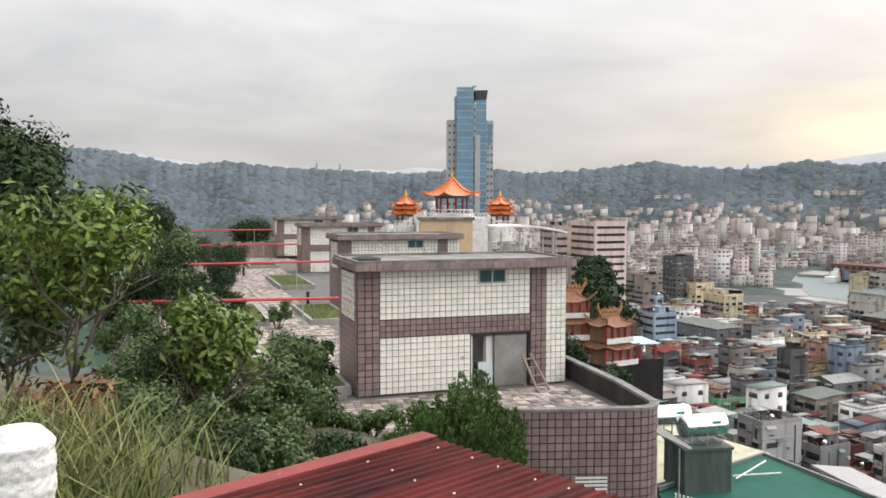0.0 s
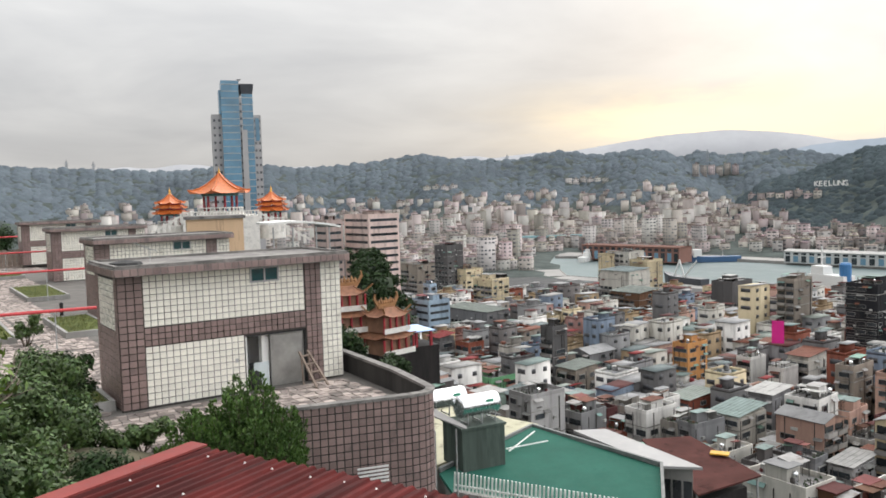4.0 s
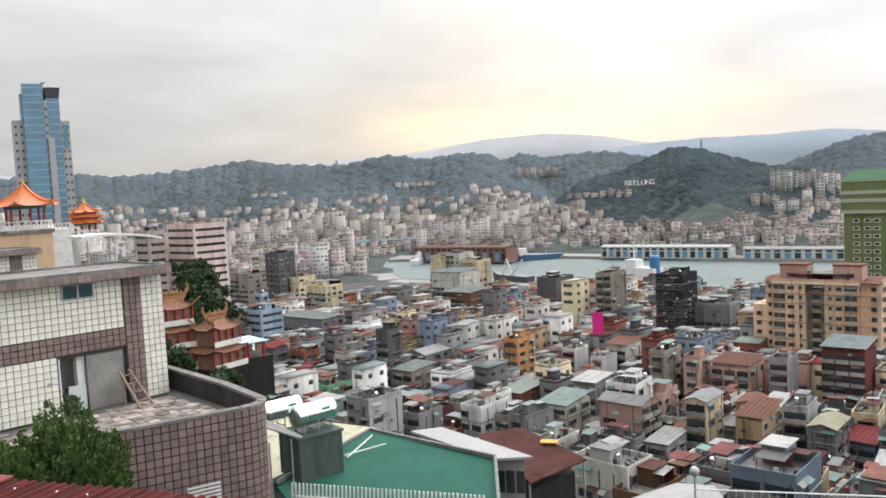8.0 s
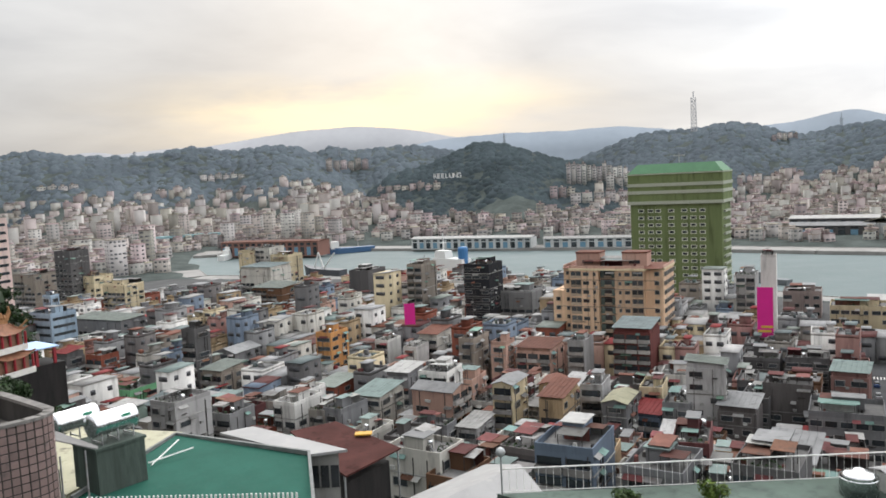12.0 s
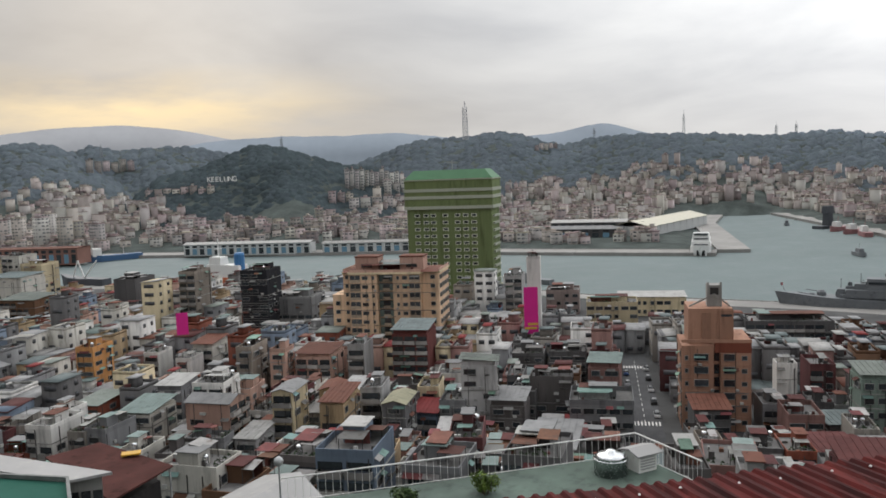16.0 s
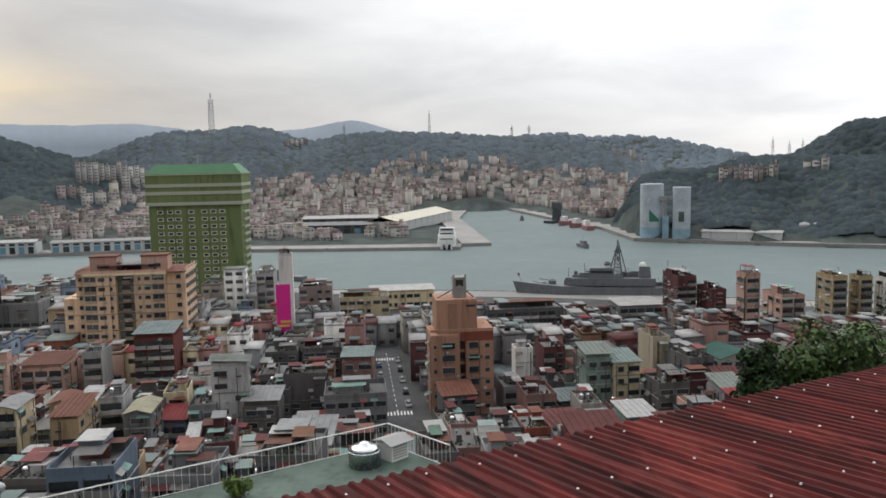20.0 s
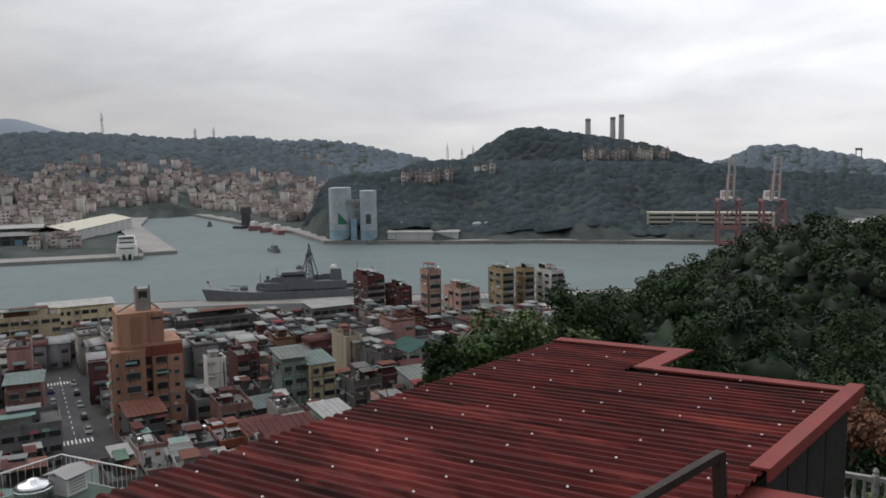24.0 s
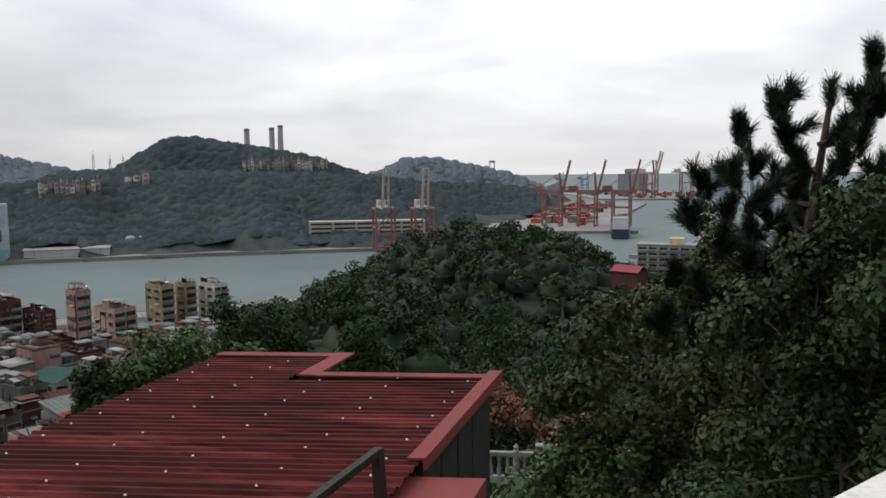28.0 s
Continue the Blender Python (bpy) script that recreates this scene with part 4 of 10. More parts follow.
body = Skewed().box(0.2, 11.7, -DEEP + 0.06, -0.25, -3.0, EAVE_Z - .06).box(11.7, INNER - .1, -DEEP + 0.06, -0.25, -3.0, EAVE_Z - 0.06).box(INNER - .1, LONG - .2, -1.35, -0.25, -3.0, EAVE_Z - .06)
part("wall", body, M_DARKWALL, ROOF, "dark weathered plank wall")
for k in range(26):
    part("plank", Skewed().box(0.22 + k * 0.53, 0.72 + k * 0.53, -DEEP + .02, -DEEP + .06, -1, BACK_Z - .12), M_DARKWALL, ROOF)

# brown metal handrail close to the camera
hr = thing("handrail", 4.58, -2.38, 66.5, 0, "bent brown metal handrail beside the roof", "handrail")
part("top_rail", Shape().beam((0, 0, 1.83), (-1.25, 1.49, 1.85), 0.045), M_RAIL, hr, "enamelled brown top rail")
part("post", Shape().beam((0, 0, 1.85), (-0.10, -0.06, 0.0), 0.055), M_RAIL, hr)
part("post", Shape().beam((-1.25, 1.49, 1.85), (-1.25, 1.49, 0.0), 0.055), M_RAIL, hr)

# ---- plants ----
def leaf_cloud(centers, radii, count, size, seed, flat=0.75, droop=0.0, shell=0.55, narrow=0.5, lift=.35):
    """Many small folded leaves round the centres: arrays of points and faces."""
    r = np.random.default_rng(seed)
    centers, radii = np.asarray(centers, float), np.asarray(radii, float)
    weight = radii ** 2
    pick = r.choice(len(centers), count, p=weight / weight.sum())
    d = r.normal(size=(count, 3))
    d /= np.linalg.norm(d, axis=1)[:, None]
    rad = radii[pick] * (shell + (1 - shell) * r.random(count) ** 0.6) * r.uniform(.75, 1.08, count)
    p = centers[pick] + d * rad[:, None] * np.array([1, 1, flat])
    n = d + r.normal(0, .55, (count, 3)) + np.array([0, 0, lift])
    n /= np.linalg.norm(n, axis=1)[:, None]
    t = np.cross(n, r.normal(size=(count, 3)))
    t /= np.linalg.norm(t, axis=1)[:, None]
    t[:, 2] -= droop
    b = np.cross(n, t)
    L = (size * r.uniform(.6, 1.35, count))[:, None]
    a0, a2 = p - t * L * .5, p + t * L * .5
    w = b * L * narrow * .5
    mid = p + n * L * 0.08
    v = np.stack([a0, mid + w, a2, mid - w], 1).reshape(-1, 3)
    q = np.arange(count * 4).reshape(-1, 4)
    return v, q


def crown_mesh(name, centers, radii, count, size, seed, material, **kw):
    v, q = leaf_cloud(centers, radii, count, size, seed, **kw)
    return grid_mesh(name, v, q, material)


def limbs(shape, base, height, spread, seed, levels=3, r0=0.14):
    """A tapered trunk that forks; returns where the twigs end."""
    r = np.random.default_rng(seed)
    ends = []

    def grow(p, d, length, rad, level):
        q = p + d * length
        shape.tube(p, q, rad, 7 if level == 0 else 5, rad * .68)
        if level >= levels:
            ends.append((q, length))
            return
        for k in range(3 if level else 4):
            nd = (d + Vector(r.normal(0, spread, 3)) + Vector((0, 0, .12))).normalized()
            grow(p + d * length * r.uniform(.6, 1.0), nd, length * r.uniform(.58, .8), rad * .58, level + 1)
        ends.append((q, length))

    grow(Vector(base), Vector((r.normal(0, .06), r.normal(0, .06), 1)).normalized(), height, r0, 0)
    return ends


def make_tree(name, x, y, z, height, width, leaves, size, material, label, seed, group="", trunk=0.16, flat=0.75, rz=0.0, narrow=0.5, levels=3, shell=0.4):
    t = thing(name, x, y, z, rz, label, "tree" if "tree" in name else "shrub", group)
    s = Shape()
    ends = limbs(s, (0, 0, -0.4), height * .36, .42, seed, levels, trunk)
    part("trunk", s, M_BARK, t, smooth=True)
    r = np.random.default_rng(seed + 50)
    cs, rs = [], []
    kz = (height - width * .22) / max(e.z for e, _ in ends)
    for e, l in ends:
        k = width / max(.1, max(abs(q.x) + abs(q.y) for q, _ in ends))
        cs.append((e.x * k * .8, e.y * k * .8, max(e.z * kz, height * .28) * r.uniform(.86, 1.0)))
        rs.append(width * r.uniform(.20, .40))
    part("crown", crown_mesh("crown", cs, rs, leaves, size, seed, material, flat=flat, shell=shell, narrow=narrow), None, t)
    return t


def make_bush(x, y, z, width, height, leaves, size, material, label, seed, group="shrubs on the terrace", narrow=0.5):
    t = thing("shrub", x, y, z, rng.uniform(0, 360), label, "shrub", group)
    s = Shape()
    r = np.random.default_rng(seed)
    cs, rs = [], []
    for k in range(9):
        a, f = r.uniform(0, 6.28), r.uniform(.15, 1)
        tip = (math.cos(a) * width * .62 * f, math.sin(a) * width * .62 * f, height * r.uniform(.3, .85))
        s.tube((r.uniform(-.08, .08), r.uniform(-.08, .08), -.2), tip, .03, 5, .008)
        cs.append(tip)
        rs.append(min(width, height) * r.uniform(.22, .42))
    part("stem", s, M_BARK, t)
    part("foliage", crown_mesh("foliage", cs, rs, leaves, size, seed, material, shell=.35, narrow=narrow, flat=.9), None, t)
    return t


# shrubs round the first house and in the planters
def on_terrace(a, b):
    return (*local(a, b), 63.95)


make_bush(*on_terrace(-2.0, -1.2), 1.9, 2.2, 6500, 0.13, M_LEAF, "leafy green shrub beside the tiled house", 11)
make_bush(*on_terrace(-1.2, 0.9), 0.9, 1.9, 2600, 0.12, M_LEAF_D, "dark green shrub against the house corner", 12)
make_bush(*on_terrace(-3.3, -2.6), 1.6, 2.0, 5000, 0.14, M_LEAF, "bushy green shrub over the garden wall", 13)
make_bush(*on_terrace(-0.6, -4.2), 1.2, 0.8, 2600, 0.12, M_LEAF, "low green shrub at the terrace edge", 14)
make_bush(*on_terrace(-4.9, 1.5), 1.6, 1.9, 4200, 0.14, M_LEAF_D, "dark green shrub on the terrace", 15)
make_bush(*on_terrace(-3.9, 15), 1.5, 2.0, 3200, 0.16, M_LEAF_D, "rounded dark green shrub in a planter", 16)
make_bush(*on_terrace(-4.8, 22), 2.0, 2.2, 3600, 0.17, M_LEAF_D, "rounded dark green shrub in a planter", 17)
make_bush(*on_terrace(-5.5, 29), 2.2, 2.6, 3600, 0.18, M_LEAF_D, "rounded dark green shrub in a planter", 18)
make_bush(*on_terrace(-0.6, 14.5), 0.8, 1.6, 1400, 0.14, M_LEAF, "thin green shrub in a planter", 19)
make_bush(*on_terrace(-7.0, 10), 1.8, 2.2, 3600, 0.16, M_LEAF, "green shrub along the terrace edge", 23)
make_bush(*on_terrace(-7.6, 17), 2.0, 2.6, 3600, 0.17, M_LEAF_D, "dark green shrub along the terrace edge", 24)

# dense upright cypress bushes in front of the parapet
def cypress(x, y, z, width, height, seed):
    t = thing("cypress_bush", x, y, z, 0, "dense bright green cypress bush before the tiled wall", "shrub", "cypress bushes")
    r = np.random.default_rng(seed)
    vs, qs, n0 = [], [], 0
    stems = Shape()
    for k in range(74):
        a, f = r.uniform(0, 6.28), math.sqrt(r.random())
        bx, by = math.cos(a) * width * .5 * f, math.sin(a) * width * .5 * f
        top = height * (1 - .55 * f * f) * r.uniform(.8, 1.05)
        tip = np.array([bx * 1.25, by * 1.25, top])
        stems.tube((bx * .5, by * .5, 0), tuple(tip), .02, 4, .005)
        m = 430
        u = r.random(m)
        c = np.array([bx * .6, by * .6, 0]) + u[:, None] * (tip - np.array([bx * .6, by * .6, 0]))
        rad = width * .17 * (1 - u) ** .6 + .02
        d = r.normal(size=(m, 3))
        d[:, 2] *= .3
        d /= np.linalg.norm(d, axis=1)[:, None]
        p = c + d * (rad * r.uniform(.6, 1, m))[:, None]
        L = r.uniform(.06, .13, m)[:, None]
        tdir = d * .6 + np.array([0, 0, 1.0]) + r.normal(0, .25, (m, 3))
        tdir /= np.linalg.norm(tdir, axis=1)[:, None]
        w = np.cross(tdir, r.normal(size=(m, 3)))
        w /= np.linalg.norm(w, axis=1)[:, None]
        vs.append(np.stack([p, p + tdir * L * .5 + w * L * .27, p + tdir * L, p + tdir * L * .5 - w * L * .27], 1).reshape(-1, 3))
        qs.append(np.arange(n0, n0 + 4 * m).reshape(-1, 4))
        n0 += 4 * m
    part("stem", stems, M_BARK, t)
    part("foliage", grid_mesh("foliage", np.concatenate(vs), np.concatenate(qs), M_LEAF_C), None, t)


cypress(*local(1.45, -6.3), 62.7, 2.3, 3.2, 31)
cypress(*local(0.35, -6.2), 62.5, 2.1, 2.8, 32)
make_bush(*local(2.3, -6.8), 62.4, 1.1, 1.2, 2600, 0.10, M_LEAF_Y, "fresh yellow-green shrub below the wall", 33)

# near trees and shrubs at the left edge
make_tree("young_tree", -6.5, 14.3, 65.6, 5.2, 2.3, 4200, 0.20, M_LEAF_Y, "young tree with long yellow-green leaves", 41, trunk=0.07, narrow=.36, shell=.2)
make_tree("young_tree", -4.3, 14.6, 65.2, 3.6, 1.5, 2600, 0.19, M_LEAF_Y, "thin young tree with sparse green leaves", 42, trunk=0.05, narrow=.36, shell=.2)
make_tree("young_tree", -8.2, 15.0, 65.6, 3.8, 2.2, 3400, 0.19, M_LEAF, "leafy young tree on the bank", 43, trunk=0.07, narrow=.4, shell=.2)
make_bush(-5.4, 12.4, 65.6, 1.4, 1.7, 1700, 0.2, M_LEAF_R, "half-dry brown shrub on the bank", 44, "shrubs on the bank")
make_bush(-4.1, 12.6, 65.0, 1.3, 1.6, 2000, 0.2, M_LEAF, "green shrub on the bank", 45, "shrubs on the bank")
make_bush(-3.6, 10.9, 64.6, 1.5, 1.9, 3600, .13, M_LEAF_D, "dark green shrub on the bank", 47, "shrubs on the bank")
make_bush(-2.2, 11.2, 63.8, 1.3, 1.9, 3400, .12, M_LEAF, "small-leaved green shrub on the bank", 48, "shrubs on the bank")
make_bush(-5.0, 10.6, 65.0, 1.3, 1.5, 2600, .13, M_LEAF_D, "dark green shrub on the bank", 49, "shrubs on the bank")
for i_, (a_, b_, w_, h_, m_) in enumerate(((-2.6, -4.4, 1.5, 1.9, M_LEAF), (-4.4, -3.8, 1.6, 1.9, M_LEAF_D), (-5.9, -2.6, 1.7, 2.2, M_LEAF_D), (-6.4, .2, 1.7, 2.3, M_LEAF), (-1.9, -3.4, 1.3, 1.7, M_LEAF_D), (-5.6, 4.0, 1.6, 2.0, M_LEAF_D), (-.9, -5.6, 1.1, 1.2, M_LEAF), (-3.2, -6.2, 1.6, 1.7, M_LEAF_O), (-5.2, -6.6, 1.7, 1.8, M_LEAF), (-7.2, -4.6, 1.8, 2.3, M_LEAF_D))):
    make_bush(*on_terrace(a_, b_)[:2], 63.9 if b_ > -4.6 else 63.0, w_, h_, 4200, .12, m_, "dense small-leaved green shrub beside the terrace", 150 + i_)
for i_, (a_, b_, w_) in enumerate(((-3.0, 15.5, 1.2), (-2.9, 19.6, 1.4), (-2.6, 27.0, 1.9), (-2.4, 33.0, 2.2), (-1.8, 38.0, 2.3), (-4.8, 10.6, 1.2), (-1.0, 44.0, 2.4), (-.4, 50.0, 2.5), (.2, 56.0, 2.6), (-4.6, 24.0, 2.2), (-5.0, 31.0, 2.6), (-4.6, 38.0, 2.8), (-4.2, 46.0, 3.0), (-3.6, 54.0, 3.2))):
    make_bush(*on_terrace(a_, b_), w_, 1.55 + .1 * i_, 3400, .15, M_LEAF_D, "clipped round dark green shrub on the terrace", 170 + i_)
for i_, (x_, y_, z_, w_, h_, m_) in enumerate(((-3.5, 11.6, 64.5, 1.3, 2.5, M_LEAF_D), (-2.6, 12.6, 64.0, 1.3, 2.7, M_LEAF), (-4.3, 12.8, 64.6, 1.4, 2.7, M_LEAF), (-1.9, 14.2, 63.6, 1.2, 2.5, M_LEAF_D), (-3.3, 14.6, 63.9, 1.5, 2.9, M_LEAF), (-5.2, 14.2, 64.6, 1.6, 3.0, M_LEAF_D), (-2.9, 10.4, 64.6, 1.0, 1.9, M_LEAF), (-1.2, 15.6, 63.3, 1.2, 2.0, M_LEAF))):
    make_bush(x_, y_, z_, w_, h_, 4600, .11, m_, "dense small-leaved green shrub on the bank", 240 + i_, "shrubs on the bank")
for i_ in range(10):
    make_bush(*on_terrace(-5.3 - .3 * (i_ % 3), 6.5 + 5.6 * i_), 2.3, 3.0 + .35 * (i_ % 4) + .12 * i_, 3600, .19, M_LEAF_D if i_ % 3 else M_LEAF, "tall dark green shrub along the terrace edge", 260 + i_)
make_bush(-2.8, 12.4, 64.2, 1.3, 1.6, 1900, 0.2, M_LEAF_Y, "green shrub with long leaves on the bank", 46, "shrubs on the bank")
for i, (x, y, z, h, w) in enumerate(((-24, 46, 64, 10.4, 5.0), (-29, 52, 65, 11.2, 5.6), (-33, 60, 65, 13.2, 6.5), (-18.5, 36, 64, 5.5, 3.2), (-27, 40, 64, 8.8, 4.5), (-38, 78, 64, 9, 6), (-33, 95, 63, 8, 6), (-46, 120, 62, 9, 7), (-32, 130, 60, 8, 7))):
    make_tree("broadleaf_tree", x, y, z, h, w, 6500, 0.42, M_LEAF_D, "tall dark green broadleaf tree on the slope", 60 + i, "trees on the slope", trunk=.2)

# long grass on the bank beside the camera
def grass_patch(name, label, x0, x1, y0, y1, count, lo, hi, seed, zfun, lean=0.35, width=0.012, edge=-.36):
    r = np.random.default_rng(seed)
    x, y = r.uniform(x0, x1, count * 2), r.uniform(y0, y1, count * 2)
    ok = beside_roof(x, y) & (x / y < edge)
    x, y = x[ok][:count], y[ok][:count]
    count = len(x)
    z = zfun(x, y)
    h = r.uniform(lo, hi, count) * r.uniform(.6, 1, count)
    a = r.uniform(0, 6.28, count)
    bend = r.normal(0, lean, (count, 2)) * h[:, None]
    wx, wy = np.cos(a) * width, np.sin(a) * width
    pts = []
    for f, k in ((0, 1), (.5, .8), (.85, .45), (1.0, .05)):
        cx, cy, cz = x + bend[:, 0] * f ** 2, y + bend[:, 1] * f ** 2, z + h * (f - .25 * f ** 3 * lean)
        pts += [np.stack([cx - wx * k, cy - wy * k, cz], 1), np.stack([cx + wx * k, cy + wy * k, cz], 1)]
    v = np.stack(pts, 1).reshape(-1, 3)
    base = np.arange(count)[:, None] * 8
    q = np.concatenate([base + np.array([0, 1, 3, 2]), base + np.array([2, 3, 5, 4]), base + np.array([4, 5, 7, 6])], 1).reshape(-1, 4)
    ob = new(name, grid_mesh(name, v, q, M_BLADE))
    return tagged(ob, label, "grass", kind="stuff")


def bank(x, y):
    d = np.hypot(x, y)
    return 66.55 + 0.22 * np.clip(-x - 1, 0, 8) - 2.6 * smoothstep(9.5, 15.0, d) - 2.4 * smoothstep(-6.3, -5.2, x * 0.694 - y * 0.72)


def beside_roof(x, y):
    return x * 0.694 - y * 0.72 < -6.35


bx_, by_ = np.meshgrid(np.linspace(-14, -0.9, 44), np.linspace(3.5, 20, 52), indexing="ij")
bz_ = bank(bx_, by_) + 0.12 * np.sin(bx_ * 2.1) * np.sin(by_ * 1.7)
k0 = (np.arange(43)[:, None] * 52 + np.arange(51)[None, :]).ravel()
tagged(new("bank", grid_mesh("bank", np.stack([bx_.ravel(), by_.ravel(), bz_.ravel()], 1), np.stack([k0, k0 + 52, k0 + 53, k0 + 1], 1), M_EARTH, True)), "grassy earth bank beside the path", "bank", kind="structure")
grass_patch("long_grass", "long yellow-green grass on the bank", -8.0, -1.6, 4.6, 8.6, 4200, .25, .62, 3, bank)
grass_patch("tall_grass", "tall arching grass tufts on the bank", -4.6, -1.0, 5.4, 9.2, 520, .6, 1.2, 4, bank, .5, .012, -.27)
grass_patch("tall_grass", "tall arching grass tufts on the bank", -6.5, -2.6, 6.5, 10, 800, .6, 1.1, 5, bank, .42, .013)

# white carved stone post of the balustrade
pst = thing("balustrade_post", -2.13, 3.98, 67.32, 20, "white carved stone balustrade post", "post")
# the shaft and its cap carry carved relief: curling clouds below, bands above
def carved(z0, z1, rows, depth, radius, top=False):
    n, sh = 72, Shape()
    vs, fs = [], []
    for k in range(rows + 1):
        z = z0 + (z1 - z0) * k / rows
        for i in range(n):
            a = 2 * math.pi * i / n
            u, w = a * radius, z
            e = math.sin(u * 52 + 2.2 * math.sin(w * 41)) * math.sin(w * 58 + 2.0 * math.sin(u * 37)) + .5 * math.sin(u * 95 + 1.4 * math.sin(w * 90))
            q = radius + depth * e
            if top:
                f = (z - z0) / (z1 - z0)
                q = (radius + .010 * abs(math.sin(f * math.pi * 3)) + depth * .5 * e) * (1 - max(0, f - .8) * 1.6)
            vs.append((q * math.cos(a), q * math.sin(a), z))
    for k in range(rows):
        fs += [(k * n + i, k * n + (i + 1) % n, (k + 1) * n + (i + 1) % n, (k + 1) * n + i) for i in range(n)]
    fs += [tuple(range(n - 1, -1, -1)), tuple(rows * n + i for i in range(n))]
    return sh.add(vs, fs)


part("shaft", carved(0, 1.2, 72, .007, .160), M_STONE_W, pst, smooth=True)
part("cap", carved(1.2, 1.55, 26, .006, .166, True), M_STONE_W, pst, "carved banded cap")

# ---- the wooded slope on the far side ----
def woodland(name, label, pts, rad, leaves, size, seed, material):
    """Many crowns of small leaves, grown together."""
    r = np.random.default_rng(seed)
    pts, rad = np.asarray(pts, float), np.asarray(rad, float)
    sub_c, sub_r = [], []
    for p, q in zip(pts, rad):
        for _ in range(5):
            sub_c.append(p + r.normal(0, .42, 3) * q * np.array([1, 1, .55]) + np.array([0, 0, q * .35]))
            sub_r.append(q * r.uniform(.38, .62))
    v, f = leaf_cloud(sub_c, sub_r, leaves, size, seed, shell=.7, flat=.8, narrow=.62)
    tagged(new(name, grid_mesh(name, v, f, material)), label, "woods", kind="stuff")


r_ = np.random.default_rng(21)
pts = []
az, d = np.radians(r_.uniform(-152, -95, 9000)), np.sqrt(r_.uniform(62 ** 2, 420 ** 2, 9000))
X, Y = -np.sin(az) * d, np.cos(az) * d
Z = land(X, Y)
for a, q, x, y, z in zip(np.degrees(az), d, X, Y, Z):
    if a > -104 and q > 130 or a > -110 and q > 250 or z < 5:
        continue
    if any((x - b[0]) ** 2 + (y - b[1]) ** 2 < (4.0 + q * .016) ** 2 for b in pts):
        continue
    pts.append((x, y, z, q))
near_p = [p for p in pts if p[3] < 150]
far_p = [p for p in pts if p[3] >= 150]
# bright crowns and dark gaps are put into three leaf tints, dealt in turn
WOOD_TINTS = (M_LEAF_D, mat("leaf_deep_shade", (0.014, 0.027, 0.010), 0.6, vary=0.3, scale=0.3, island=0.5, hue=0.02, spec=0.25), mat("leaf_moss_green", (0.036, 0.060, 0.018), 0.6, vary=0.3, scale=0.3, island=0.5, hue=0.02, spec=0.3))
for k, (m_, words) in enumerate(zip(WOOD_TINTS, ("dark green", "deep shaded green", "moss green"))):
    a_, b_ = near_p[k::3], far_p[k::3]
    woodland("woodland", "dense " + words + " tree crowns on the near knoll", [(p[0], p[1], p[2] + 4.0) for p in a_], [r_.uniform(2.6, 4.8) for _ in a_], 54000, .62, 301 + k, m_)
    woodland("woodland", "dense " + words + " tree crowns on the far knoll", [(p[0], p[1], p[2] + 4.5) for p in b_], [r_.uniform(3.6, 6.4) for _ in b_], 38000, 1.25, 311 + k, m_)

# the closed canopy under the outer leaves; its dark green paints the inner shade
def under_canopy(points, radii, seed, tall=.8):
    r = np.random.default_rng(seed)
    p, q = np.asarray(points, float), np.asarray(radii, float)
    n = len(p)
    u, w = np.meshgrid(np.linspace(0, 2 * np.pi, 6)[:-1], np.linspace(.15, .5 * np.pi + .3, 3), indexing="ij")
    unit = np.stack([np.cos(u) * np.sin(w), np.sin(u) * np.sin(w), np.cos(w) * tall], -1).reshape(-1, 3)
    v = unit[None] * r.uniform(.68, 1.15, (n, 15, 1)) * q[:, None, None] + p[:, None, :]
    f = np.array([(i * 3 + k, i * 3 + k + 1, ((i + 1) % 5) * 3 + k + 1, ((i + 1) % 5) * 3 + k) for i in range(5) for k in range(2)] + [(0, 3, 6, 9)])
    return v.reshape(-1, 3), (f[None] + (np.arange(n) * 15)[:, None, None]).reshape(-1, 4)


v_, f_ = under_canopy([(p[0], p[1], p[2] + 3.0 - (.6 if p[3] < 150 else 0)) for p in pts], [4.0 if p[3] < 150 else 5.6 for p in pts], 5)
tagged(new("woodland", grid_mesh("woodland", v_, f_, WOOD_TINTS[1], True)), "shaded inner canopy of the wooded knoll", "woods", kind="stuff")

# the green slope behind the temple
az, d = np.radians(r_.uniform(-17.5, -6.5, 900)), np.sqrt(r_.uniform(118 ** 2, 250 ** 2, 900))
X, Y = -np.sin(az) * d, np.cos(az) * d
Z = land(X, Y)
slope_p = []
for x, y, z in zip(X, Y, Z):
    if z > 17 and all((x - b[0]) ** 2 + (y - b[1]) ** 2 > 16 for b in slope_p) and math.hypot(x - 22, y - 123) > 10 and math.hypot(x - 29, y - 131) > 9:
        slope_p.append((x, y, z))
woodland("woodland", "dense dark green wood on the temple slope", [(p[0], p[1], p[2] + 3.0) for p in slope_p], [r_.uniform(2.4, 3.8) for _ in slope_p], 42000, .75, 321, M_LEAF_D)
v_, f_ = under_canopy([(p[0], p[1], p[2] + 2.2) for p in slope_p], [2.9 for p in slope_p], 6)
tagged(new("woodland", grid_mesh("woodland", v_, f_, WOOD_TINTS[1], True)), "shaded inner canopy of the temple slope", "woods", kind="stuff")

